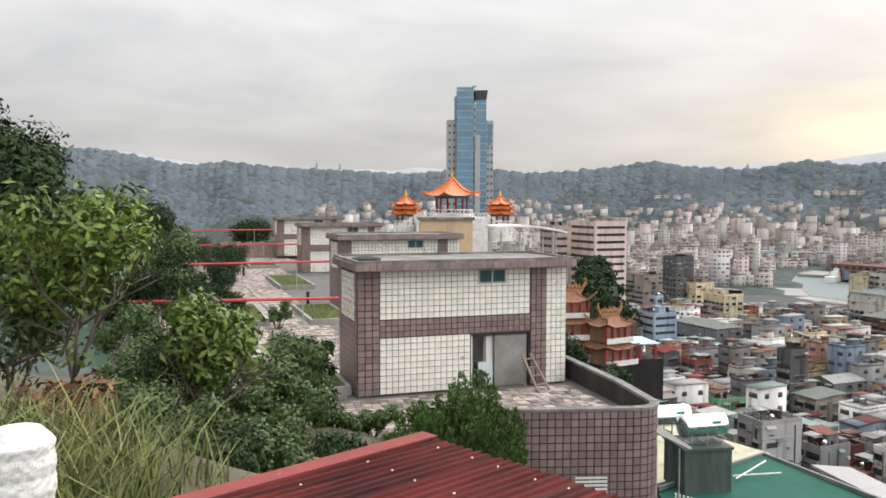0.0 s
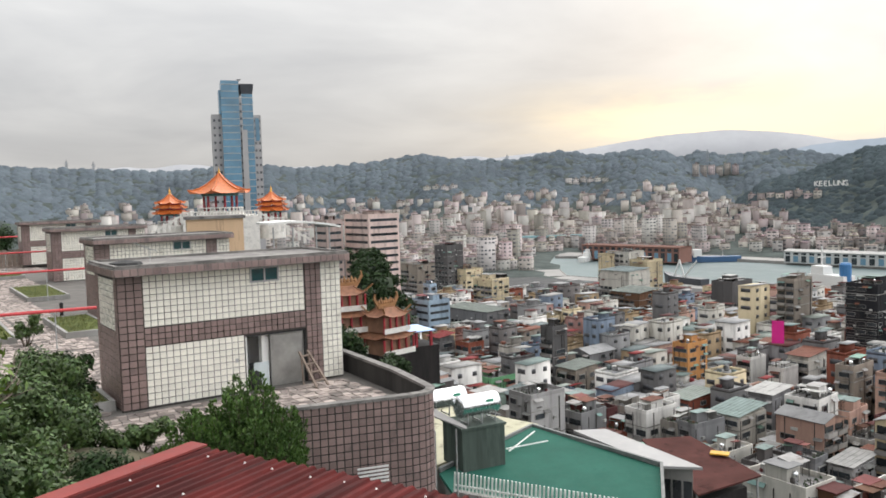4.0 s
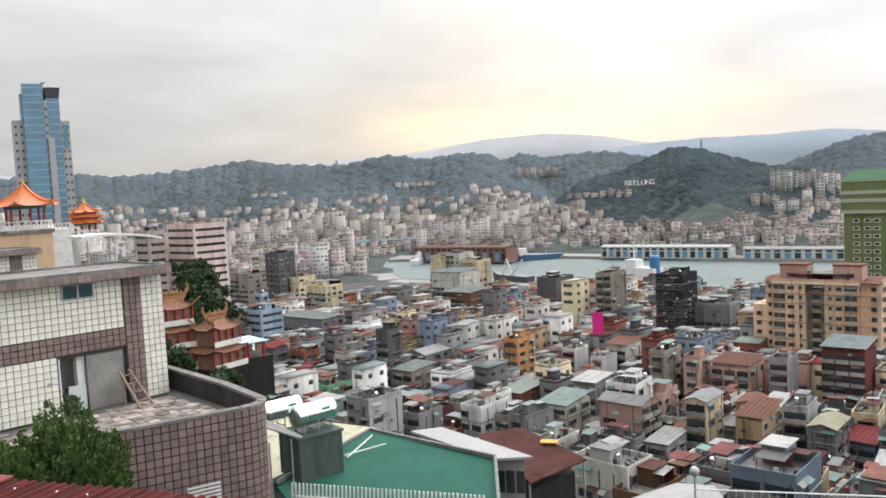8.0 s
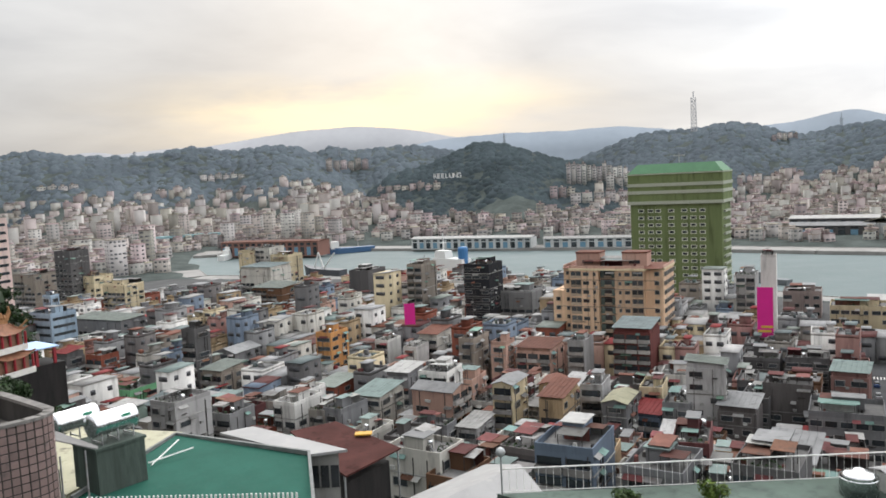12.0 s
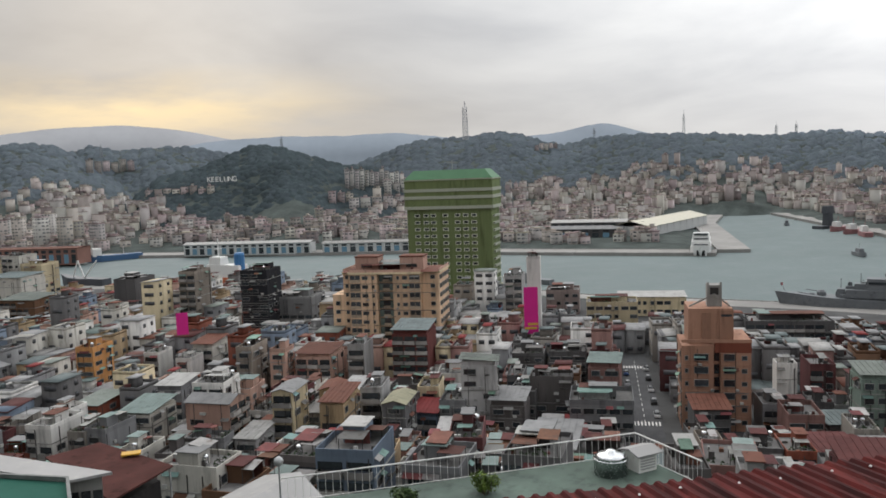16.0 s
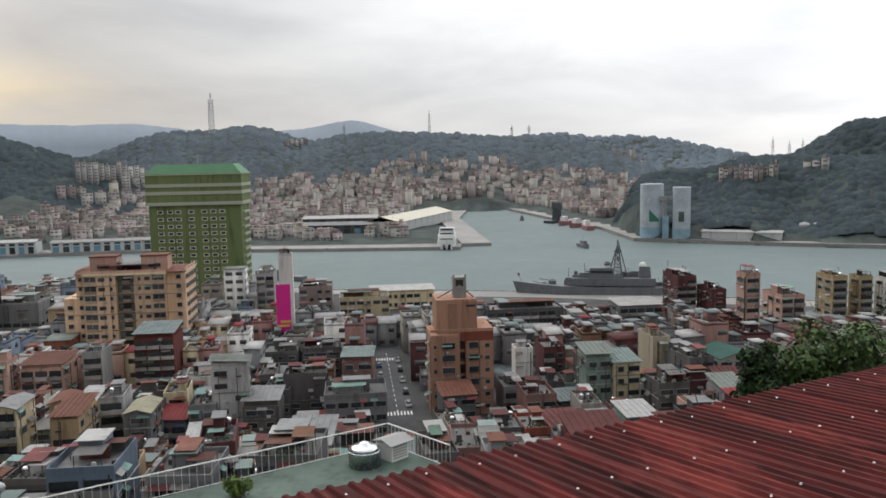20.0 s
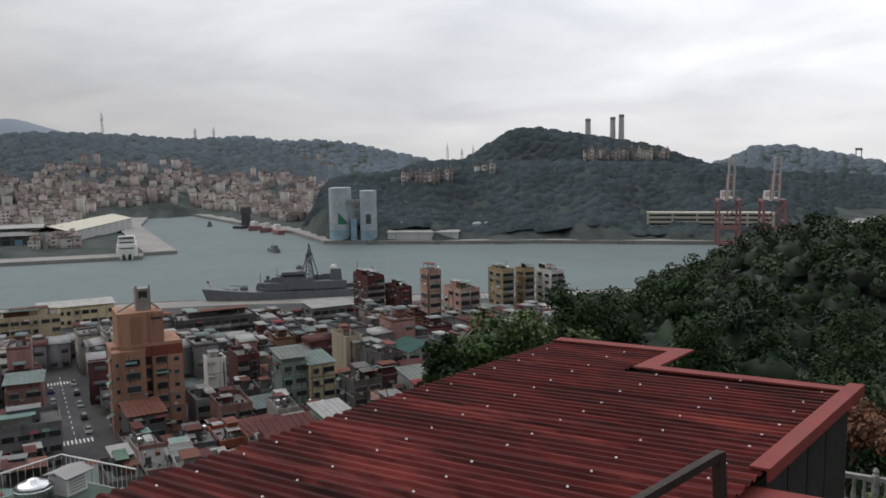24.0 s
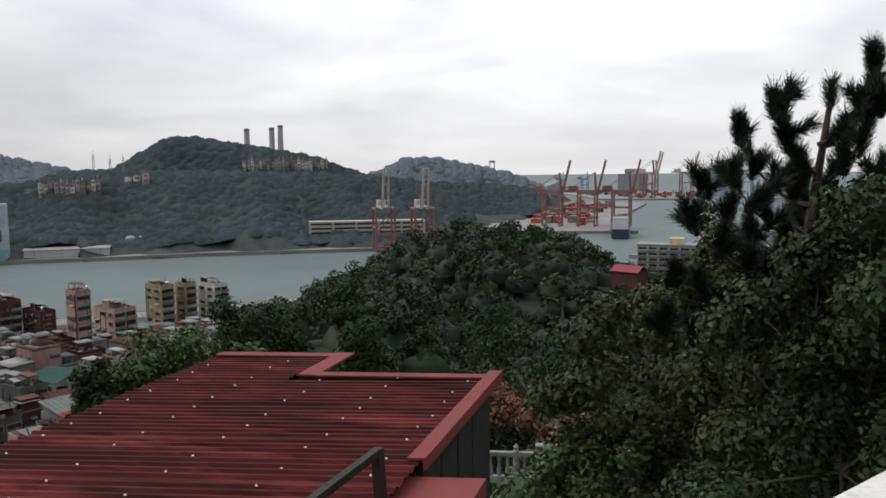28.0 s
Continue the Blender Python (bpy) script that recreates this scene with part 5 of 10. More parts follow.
# single trees that stand nearest
first = None
for i, (x, y, k, m_) in enumerate(((30, -9, .8, 0), (36, -15, .9, 0), (42, -20, 1.0, 1), (31, -20, .7, 0), (38, -28, .9, 1), (46, -30, 1.0, 0), (52, -14, 1.0, 0), (55, -24, 1.0, 1), (60, -38, 1.1, 0), (50, -42, 1.0, 0), (40, -38, .9, 1), (33, -33, .8, 0), (44, -9, .8, 0), (28, -28, .8, 0), (58, -52, 1.1, 0), (47, -54, 1.1, 1), (24, -23, .6, 0), (36, -47, 1.0, 0))):
    z = float(land(x, y))
    make_tree("broadleaf_tree", x, y, z - .3, (57.5 - z if x > 40 else 56.5 - z) * k, 4.2 * k + .6, 5200, .36, M_LEAF_D if not m_ else M_LEAF, "dark green broadleaf tree below the roof", 80 + i, "trees below the roof", trunk=.22)
for i, (x, y, top, w) in enumerate(((41.5, -7.6, 63.3, 3.3), (44.0, -11.6, 63.4, 3.6), (40.5, -4.6, 61.6, 1.9), (39.0, -12.0, 61.6, 3.0), (47.0, -15.0, 63.0, 3.4), (44.0, -19.5, 61.5, 3.2))):
    z = float(land(x, y))
    make_tree("broadleaf_tree", x, y, z - .3, top - z + .3, w, 9000, .30, M_LEAF_D if i % 3 else M_LEAF, "green leafy tree that rises behind the roof", 180 + i, "trees below the roof", trunk=.2)
make_bush(34.0, -26.0, 52.5, 3.2, 4.6, 3000, .36, M_LEAF_R, "half-dry rusty brown tree in the wood", 97, "dry shrubs in the wood")
make_bush(29.5, -25.5, 53.0, 2.4, 4.0, 2600, .34, M_LEAF_R, "half-dry rusty brown tree in the wood", 98, "dry shrubs in the wood")
make_bush(41.0, -27.0, 53.0, 2.6, 3.6, 2200, .36, M_LEAF_R, "half-dry rusty brown tree in the wood", 99, "dry shrubs in the wood")

# the large leafy mass close by, and the pine above it
def big_shrub(name, x, y, z, parts_, leaves, size, material, label, seed):
    t = thing(name, x, y, z, 0, label, "tree", "trees beside the path")
    r = np.random.default_rng(seed)
    s = Shape()
    cs, rs = [], []
    for cx, cy, cz, q in parts_:
        s.tube((0, 0, -1.0), (cx * .9, cy * .9, cz * .92), .09, 6, .02)
        for _ in range(10):
            e = r.normal(0, .5, 3) * q
            cs.append((cx + e[0], cy + e[1], cz + e[2] * .8))
            rs.append(q * r.uniform(.24, .5))
            s.tube((cx * .8, cy * .8, cz * .8), cs[-1], .025, 4, .006)
    part("trunk", s, M_BARK, t)
    part("crown", crown_mesh("crown", cs, rs, leaves, size, seed, material, shell=.35, narrow=.55, flat=.9), None, t)


big_shrub("leafy_tree", 12.2, -14.6, 60.5, ((0, 0, 4.6, 2.2), (1.6, 1.6, 2.4, 1.9), (-1.6, -1.0, 5.0, 1.9), (2.6, 2.4, 4.0, 1.5), (-.3, 1.6, 2.2, 1.6), (-2.6, -2.4, 3.6, 2.0), (.6, .2, 6.2, 1.2), (3.2, .2, 5.0, 1.4), (-.6, -.6, 7.2, 1.5), (.5, .5, 7.5, 1.1), (-2.0, -1.6, 7.0, 1.7), (1.6, -.2, 6.4, 1.2)), 44000, .17, M_LEAF_O, "broad leafy tree close beside the path", 201)
big_shrub("leafy_tree", 8.4, -13.0, 61.3, ((0, 0, 6.2, 1.6), (.5, -.6, 7.4, 1.2), (-.9, -.9, 8.3, 1.0), (.2, .5, 4.4, 1.8), (-1.2, -1.2, 6.4, 1.7), (.7, .2, 3.0, 1.6), (.9, .6, 6.6, 1.2)), 34000, .14, WOOD_TINTS[2], "tall dark leafy tree close beside the path", 202)
big_shrub("leafy_tree", 13.5, -11.0, 59.5, ((0, 0, 2.2, 1.5), (1.2, .8, 3.0, 1.3), (.4, -1.2, 3.2, 1.4)), 7000, .17, M_LEAF, "green leafy shrub beside the yard", 203)


def pine(x, y, z, seed):
    t = thing("pine_tree", x, y, z, 0, "dark pine with tufted needle branches", "tree")
    t.matrix_basis = pose(x, y, z) @ Matrix.Diagonal((1.24, 1.24, 1.25, 1))
    r = np.random.default_rng(seed)
    s = Shape()
    s.tube((0, 0, -3), (-.1, .05, 3.2), .13, 8, .09)
    s.tube((-.1, .05, 3.2), (-.35, -.1, 5.6), .09, 7, .04)
    tips = []
    # spreading boughs: (height on the trunk, direction in degrees, length, rise)
    for h, a, L, rise in ((2.4, 40, 1.9, .5), (2.9, 60, 1.7, .9), (3.3, 30, 1.5, 1.0), (3.6, 75, 1.3, .9), (4.1, 20, 1.1, 1.0), (4.6, 80, .8, .9), (3.0, 200, 1.6, .9), (3.8, 230, 1.3, 1.1), (4.4, 180, 1.0, 1.1), (2.0, 55, 2.1, .2), (3.5, 310, 1.3, .8), (2.6, 130, 1.4, .7), (5.0, 240, .8, 1.0)):
        a = radians(a)
        p = Vector((-.1 - .1 * max(0, h - 3.2), .05, h))
        for k in range(4):
            d = Vector((math.cos(a) * L / 4, math.sin(a) * L / 4, rise / 4 * (k * .5 + .25)))
            q = p + d
            s.tube(p, q, .038 * (1 - k * .2), 5, .034 * (1 - k * .22))
            for _ in range(2 + k // 2):
                e = q + Vector((r.normal(0, .16), r.normal(0, .16), r.uniform(.12, .42)))
                s.tube(q, e, .012, 4, .006)
                tips.append((e, (e - q).normalized()))
            p = q
        tips.append((p + Vector((0, 0, .25)), Vector((math.cos(a) * .2, math.sin(a) * .2, 1)).normalized()))
    tips.append((Vector((-.35, -.1, 5.9)), Vector((0, 0, 1))))
    part("trunk", s, M_BARK, t)
    vs, n0, qs = [], 0, []
    for e, d in tips:
        d = np.array(d)
        m = 430
        u = r.random(m)
        base = np.array(e) - d * .42 * u[:, None]
        dirn = r.normal(size=(m, 3))
        dirn -= (dirn @ d)[:, None] * d * .5
        dirn /= np.linalg.norm(dirn, axis=1)[:, None]
        dirn = dirn * .75 + d * .7
        L = r.uniform(.13, .24, m)[:, None]
        w = np.cross(dirn, r.normal(size=(m, 3)))
        w = w / np.linalg.norm(w, axis=1)[:, None] * .0065
        vs.append(np.stack([base - w, base + w, base + dirn * L + w * .3, base + dirn * L - w * .3], 1).reshape(-1, 3))
        qs.append(np.arange(n0, n0 + 4 * m).reshape(-1, 4))
        n0 += 4 * m
    part("needles", grid_mesh("needles", np.concatenate(vs), np.concatenate(qs), M_PINE), None, t, "dark green needle tufts")


pine(10.5, -13.95, 64.0, 77)

# ---- temple roofs, the tall tower, and the sheds just below ----
M_ORANGE = mat("orange_glazed_roof_tile", (0.56, 0.145, 0.030), 0.4, vary=0.14, scale=2, stain=0.25, stain_color=(0.25, 0.09, 0.04))
M_TEMPLE_RED = mat("temple_red_paint", (0.30, 0.022, 0.03), 0.5, vary=0.15)
M_GOLD = mat("gold_finial", (0.65, 0.36, 0.06), 0.35, metal=0.6, vary=0.1)
M_TEAL = mat("teal_painted_beam", (0.07, 0.17, 0.17), 0.6, vary=0.25, scale=3)
M_TEMPLE_W = mat("temple_white_stone", (0.70, 0.67, 0.62), 0.7, vary=0.12, scale=1.5, stain=0.2)
M_PEACH = mat("peach_render", (0.58, 0.40, 0.25), 0.8, vary=0.1, scale=0.5, stain=0.2, streak=True)


def curved_roof(s, n, r0, z0, rise, r1, turn=0.0, flare=0.10, steps=6):
    """A tented roof with a hollow curve and upturned corners."""
    prof = []
    for k in range(steps + 1):
        f = k / steps
        prof.append((r0 + (r1 - r0) * f, z0 + rise * (f ** 1.7)))
    vs, fs = [], []
    m = n * 4
    for k, (rad, z) in enumerate(prof):
        for i in range(m):
            a = 2 * math.pi * i / m + turn
            c = (i % 4) / 4
            # straight eaves between the corners
            edge = math.cos(math.pi / n) / math.cos((c - .5) * 2 * math.pi / n)
            corner = abs(c - .5) * 2
            lift = flare * r0 * corner ** 4 * (1 - k / steps) ** 2
            vs.append((rad * edge * math.cos(a), rad * edge * math.sin(a), z + lift))
    for k in range(steps):
        for i in range(m):
            fs.append((k * m + i, k * m + (i + 1) % m, (k + 1) * m + (i + 1) % m, (k + 1) * m + i))
    fs.append(tuple(range(m - 1, -1, -1)))
    fs.append(tuple(steps * m + i for i in range(m)))
    s.add(vs, fs)
    for i in range(n):          # ridges
        a = 2 * math.pi * i / n + turn
        for k in range(steps):
            (ra, za), (rb, zb) = prof[k], prof[k + 1]
            la, lb = flare * r0 * (1 - k / steps) ** 2, flare * r0 * (1 - (k + 1) / steps) ** 2
            s.beam((ra * math.cos(a), ra * math.sin(a), za + la + .05), (rb * math.cos(a), rb * math.sin(a), zb + lb + .05), r0 * .05)


def pavilion(name, x, y, z, r, h, n, tiers, label, rz=0):
    p = thing(name, x, y, z, rz, label, "pavilion")
    part("base", Shape().lathe([(r * .95, -3), (r * .95, 0), (r * .9, .15)], n * 2), M_TEMPLE_W, p)
    bal = Shape()
    for i in range(n * 5):
        a = 2 * math.pi * i / (n * 5)
        bal.beam((r * .88 * math.cos(a), r * .88 * math.sin(a), .1), (r * .88 * math.cos(a), r * .88 * math.sin(a), .85), r * .035)
    bal.lathe([(r * .91, .78), (r * .91, .92)], n * 5)
    part("balustrade", bal, M_TEMPLE_W, p, "white stone balustrade")
    for i in range(n):
        a = 2 * math.pi * (i + .5) / n
        part("column", Shape().lathe([(r * .05, 0), (r * .05, h)], 8, r * .66 * math.cos(a), r * .66 * math.sin(a)), M_TEMPLE_RED, p, "dark red column")
    part("frieze", Shape().lathe([(r * .74, h * .86), (r * .76, h)], n * 2), M_TEAL, p)
    zz, rr = h, r * 1.28
    for t in range(tiers):
        s = Shape()
        last = t == tiers - 1
        curved_roof(s, n, rr, zz, rr * (.62 if last else .22), .12 if last else rr * .72)
        part("roof", s, M_ORANGE, p, "orange glazed tile roof")
        zz += rr * (.22 if not last else .62) + (0 if last else r * .10)
        rr *= .92 if not last else 1
        if not last:
            part("storey", Shape().lathe([(rr * .7, zz - r * .2), (rr * .7, zz + .05)], n * 2), M_TEMPLE_RED, p)
    part("finial", Shape().lathe([(.22, zz - .15), (.3, zz + .05), (.12, zz + .25), (.2, zz + .4), (.05, zz + .9), (.01, zz + 1.3)], 8), M_GOLD, p, "gold finial")
    return p


# three pavilions on a stepped white base, beyond the tiled houses
pavilion("temple_pavilion", 1.5, 150.0, 67.9, 4.4, 3.4, 6, 1, "six-sided temple pavilion with an orange tiled roof", 15)
pavilion("temple_pagoda", -7.4, 158.0, 65.6, 2.6, 2.2, 8, 3, "small pagoda with three orange tiled eaves")
pavilion("temple_pagoda", 11.0, 158.0, 65.6, 2.6, 2.2, 8, 3, "small pagoda with three orange tiled eaves")
tb = thing("temple_terrace", 1.5, 150.0, 58.0, 0, "white stepped stone terrace under the pavilion", "terrace")
part("podium", Shape().box(-6.4, 6.4, -5, 10, 0, 9.3), M_TEMPLE_W, tb)
for k in range(9):
    for s_ in (-1, 1):
        part("stair_post", Shape().cbox(.5, .5, 1.6, s_ * (6.6 + k * .95), -4.4, 8.4 - k * .55), M_TEMPLE_W, tb)
        part("stair_rail", Shape().beam((s_ * (6.6 + k * .95), -4.4, 9.6 - k * .55), (s_ * (7.55 + k * .95), -4.4, 9.05 - k * .55), .3), M_TEMPLE_W, tb)
for k in range(24):
    part("baluster", Shape().lathe([(.12, 9.3), (.16, 9.5), (.1, 9.8), (.14, 10.05)], 6, -6.2 + k * .54, -4.8), M_TEMPLE_W, tb)
part("handrail", Shape().box(-6.5, 6.5, -5, -4.6, 10.05, 10.25), M_TEMPLE_W, tb)
ph = thing("peach_house", 0.2, 101.0, 60.0, 3, "small peach-rendered house with a grey roof edge", "house")
part("wall", Shape().cbox(6.4, 5, 7.9), M_PEACH, ph)
part("roof", Shape().cbox(6.9, 5.5, .35, 0, 0, 7.9), M_SLAB, ph)
cn = thing("white_canopy", 7.2, 72.0, 62.5, 12, "white curved sheet canopy on posts", "canopy")
can = Shape()
for k in range(8):
    x0, x1 = -3.1 + k * .8, -2.3 + k * .8
    z = lambda q: 5.6 - .028 * (q + 1.2) ** 2
    can.add([(x0, -2, z(x0)), (x1, -2, z(x1)), (x1, 2, z(x1)), (x0, 2, z(x0)), (x0, -2, z(x0) - .18), (x1, -2, z(x1) - .18), (x1, 2, z(x1) - .18), (x0, 2, z(x0) - .18)],
            [(0, 1, 2, 3), (4, 5, 6, 7), (0, 1, 5, 4), (2, 3, 7, 6), (1, 2, 6, 5), (3, 0, 4, 7)])
part("canopy_sheet", can, M_WHITEPAINT, cn)
for x in (-2.6, -0.9, 1.2, 2.4):
    part("post", Shape().tube((x, -1.5, 0), (x, -1.5, 5.1), .07), M_GALV, cn)

# ornate temple halls down the slope
def temple_hall(x, y, z, w, d, floors, rz, label):
    t = thing("temple_hall", x, y, z, rz, label, "temple", "halls of the hillside temple")
    for f in range(floors):
        k = 1 - .16 * f
        z0 = f * 3.3
        part("wall", Shape().cbox(w * .8 * k, d * .8 * k, 2.6, 0, 0, z0), mat("temple_ochre", (0.22, 0.115, 0.07), 0.7, vary=.2, scale=1), t)
        s = Shape()
        s.m = Matrix.Translation((0, 0, 0)) @ Matrix.Diagonal((w * .72 * k / 4, d * .72 * k / 4, 1, 1))
        curved_roof(s, 4, 4, z0 + 2.4, 1.3, 1.6, math.pi / 4, .16)
        part("roof", s, mat("faded_orange_tile", (0.24, 0.105, 0.055), .7, vary=.25, scale=1.5), t, "upswept orange tile roof")
        for i in range(5):
            part("column", Shape().lathe([(.18, z0), (.18, z0 + 2.5)], 6, (-.46 + .23 * i) * w * k, -d * .45 * k), M_TEMPLE_RED, t)
        part("balustrade", Shape().box(-w * .48 * k, w * .48 * k, -d * .5 * k, -d * .48 * k, z0, z0 + .8), M_TEMPLE_W, t)
    top = floors * 3.3
    rd = Shape().beam((-w * .26, 0, top + .6), (w * .26, 0, top + .6), .5, .7)
    for s_ in (-1, 1):      # upswept ridge ends
        rd.beam((s_ * w * .26, 0, top + .7), (s_ * w * .36, 0, top + 1.9), .35, .4)
        rd.beam((s_ * w * .36, 0, top + 1.9), (s_ * w * .34, 0, top + 2.6), .22)
        for q in (-1, 1):
            rd.beam((s_ * w * .30, q * d * .3, top - .4), (s_ * w * .44, q * d * .42, top + .7), .22)
    for i in range(7):
        rd.lathe([(.22, top + .9), (.3, top + 1.2), (.1, top + 1.6 + .3 * (i % 2))], 6, (-.22 + .073 * i) * w, 0)
    part("ridge", rd, mat("weathered_gilt", (0.30, 0.15, 0.06), .7, vary=.3, scale=2), t, "carved gilt roof ridge")


temple_hall(19.2, 124.0, 46.0, 8, 7, 3, 10, "many-tiered temple hall with upswept orange roofs")
temple_hall(25.0, 121.0, 46.0, 6.5, 6, 2, 30, "smaller temple hall with carved ridges")
bs = thing("blue_roofed_shed", 29.5, 131.0, 38.5, 12, "open shed with a flat pale blue sheet roof", "shed")
M_BLUESHEET = mat("pale_blue_sheet", (0.36, 0.52, 0.80), 0.45, vary=0.06, scale=.5)
part("roof_sheet", Shape().box(-4.6, 4.6, -3.5, 3.5, 9.0, 9.15), M_BLUESHEET, bs, "pale blue roof sheet")
part("roof_sheet", Shape().box(-7.0, -4.62, -3.5, 3.5, 8.9, 9.05), mat("ochre_sheet", (0.36, 0.30, 0.18), 0.7), bs)
part("wall", Shape().cbox(11, 6, 6.5), M_DARKWALL, bs)
for x in (-4, -1.3, 1.3, 4):
    part("post", Shape().box(x - .2, x + .2, -3.2, -2.8, 6.5, 9), M_TEMPLE_RED, bs)

# tall glass and stone tower
TW = thing("skyscraper", 22.0, 640.0, 0.5, 2, "tall slim tower of blue glass and grey stone", "skyscraper")
M_TGLASS = mat("blue_curtain_glass", (0.075, 0.20, 0.30), 0.14, vary=0.25, scale=0.06, spec=0.9, metal=0.15)
M_TSTONE = mat("grey_tower_stone", (0.36, 0.35, 0.35), 0.75, vary=0.08, scale=0.05)
M_TDARK = mat("dark_tower_crown", (0.05, 0.055, 0.065), 0.5, vary=0.2)


def tower_block(name, x0, x1, y0, y1, z0, z1, m, mw=None, cols=0, floor=4.1, label=""):
    b = part(name, Shape().box(x0, x1, y0, y1, z0, z1), m, TW, label)
    if cols:
        wsh = Shape().box(-.75, .75, -.12, .1, -.9, .9)
        me = wsh.mesh("window", mw)
        step = (x1 - x0) / cols
        z = z1 - 4.5
        while z > max(z0, 55):
            for i in range(cols):
                part("window", me, None, b, "", x0 + (i + .5) * step, y0, z)
            z -= floor * 1.35
    else:
        z = z1 - 3
        while z > max(z0, 45):
            part("spandrel", Shape().box(x0 + .05, x1 - .05, y0 - .10, y0, z, z + .55), M_FRAME, b)
            z -= floor * 1.25
    return b


tower_block("stone_wing", -19.6, -12.4, -6, 10, 0, 134.0, M_TSTONE, M_TDARK, 2)
tower_block("glass_shaft", -12.4, 0.4, -11, 10, 0, 158.6, M_TGLASS, label="blue glass shaft")
part("glass_wing", Shape().box(-14.0, -12.4, -7, 8, 134, 152), M_TGLASS, TW)
tower_block("stone_fin", 0.4, 2.6, -10, 8, 0, 146, M_TSTONE, M_TDARK, 1)
tower_block("glass_bay", 2.6, 10.6, -9, 9, 0, 149, M_TGLASS, label="blue glass bay")
tower_block("stone_front", 1.6, 5.6, -12, -9, 0, 122, M_TSTONE)
tower_block("stone_wing", 10.6, 16.2, -8, 10, 0, 133.4, M_TSTONE, M_TDARK, 2)
part("glass_strip", Shape().box(12.0, 14.8, -8.2, -8, 114, 131), M_TGLASS, TW)
part("crown", Shape().add([(2.6, -9, 149), (10.6, -9, 149), (10.6, 9, 149), (2.6, 9, 149), (1.4, -10.2, 156.4), (11.6, -10.2, 156.4), (11.6, 10, 156.4), (1.4, 10, 156.4)],
                          [(3, 2, 1, 0), (4, 5, 6, 7), (0, 1, 5, 4), (1, 2, 6, 5), (2, 3, 7, 6), (3, 0, 4, 7)]), M_TDARK, TW, "dark flared crown")
part("crown_post", Shape().box(-1.6, 1.4, -4, 4, 146, 159.6), M_TSTONE, TW)
part("roof_dish", Shape().lathe([(.2, 159.6), (1.6, 160.6), (1.8, 161)], 10, 1.6, 0), M_FRAME, TW)

# sheds and tanks just below the terrace
def sheet_roof(s, pts, thick=.12):
    n = len(pts)
    s.add([(x, y, z) for x, y, z in pts] + [(x, y, z - thick) for x, y, z in pts], [tuple(range(n)), tuple(range(2 * n - 1, n - 1, -1))] + [(i, (i + 1) % n, n + (i + 1) % n, n + i) for i in range(n)])


M_GREENROOF = mat("deep_green_painted_roof", (0.026, 0.102, 0.076), 0.85, spec=0.12, vary=0.10, scale=0.35, stain=0.2, stain_color=(0.02, 0.09, 0.07), fine=12)
M_GREENWALL = mat("mossy_green_concrete", (0.075, 0.098, 0.082), 0.85, vary=0.35, scale=0.8, streak=True, stain=0.5, stain_color=(0.02, 0.03, 0.025))
M_CREAMROOF = mat("cream_roof_deck", (0.42, 0.40, 0.28), 0.8, vary=0.12, scale=0.4, stain=0.2)
M_WHITEROOF = mat("pale_grey_roof_sheet", (0.29, 0.285, 0.28), 0.6, vary=0.10, scale=0.3, stain=0.25, stain_color=(0.36, 0.34, 0.32))
M_BROWNROOF = mat("brown_red_roof_sheet", (0.075, 0.030, 0.026), 0.9, spec=0.08, vary=0.2, scale=0.3, stain=0.3)
gsd = thing("green_roofed_workshop", 0, 0, 0, 0, "workshop with a flat deep green roof", "workshop")
s = Shape()
sheet_roof(s, [(14.6, 44.0, 49.6), (14.9, 55.0, 50.0), (25.3, 62.9, 50.2), (30.2, 50.5, 50.0), (25.0, 41.5, 49.6)], .25)
part("roof", s, M_GREENROOF, gsd, "deep green painted roof")
s = Shape()
for a, b in (((14.9, 55.0), (25.3, 62.9)), ((25.3, 62.9), (30.2, 50.5)), ((30.2, 50.5), (25.0, 41.5))):
    s.beam((*a, 50.25), (*b, 50.25), .22, .28)
part("roof_edge", s, mat("dull_roof_edge", (0.16, 0.165, 0.16), .7, vary=.2), gsd)
part("wall", Shape().prism([(15, 44.4), (15.2, 54.6), (25.1, 62.3), (29.6, 50.6), (24.8, 42)], 40, 49.5), M_CONC, gsd)
for k in range(9):
    f = k / 9
    part("wall_panel", Shape().at(25.1 + 5.1 * f, 41.6 + 8.8 * f, 47.0, 60).box(0, .95, -.1, 0, 0, 2.4), M_GALV, gsd)
tbx = thing("tank_house", 18.0, 56.4, 50.0, 10, "mossy green block that carries the water tanks", "block")
part("wall", Shape().cbox(3.5, 3.2, 3.0), M_GREENWALL, tbx)
part("cornice", Shape().cbox(3.7, 3.4, .18, 0, 0, 3.0), M_GREENWALL, tbx)


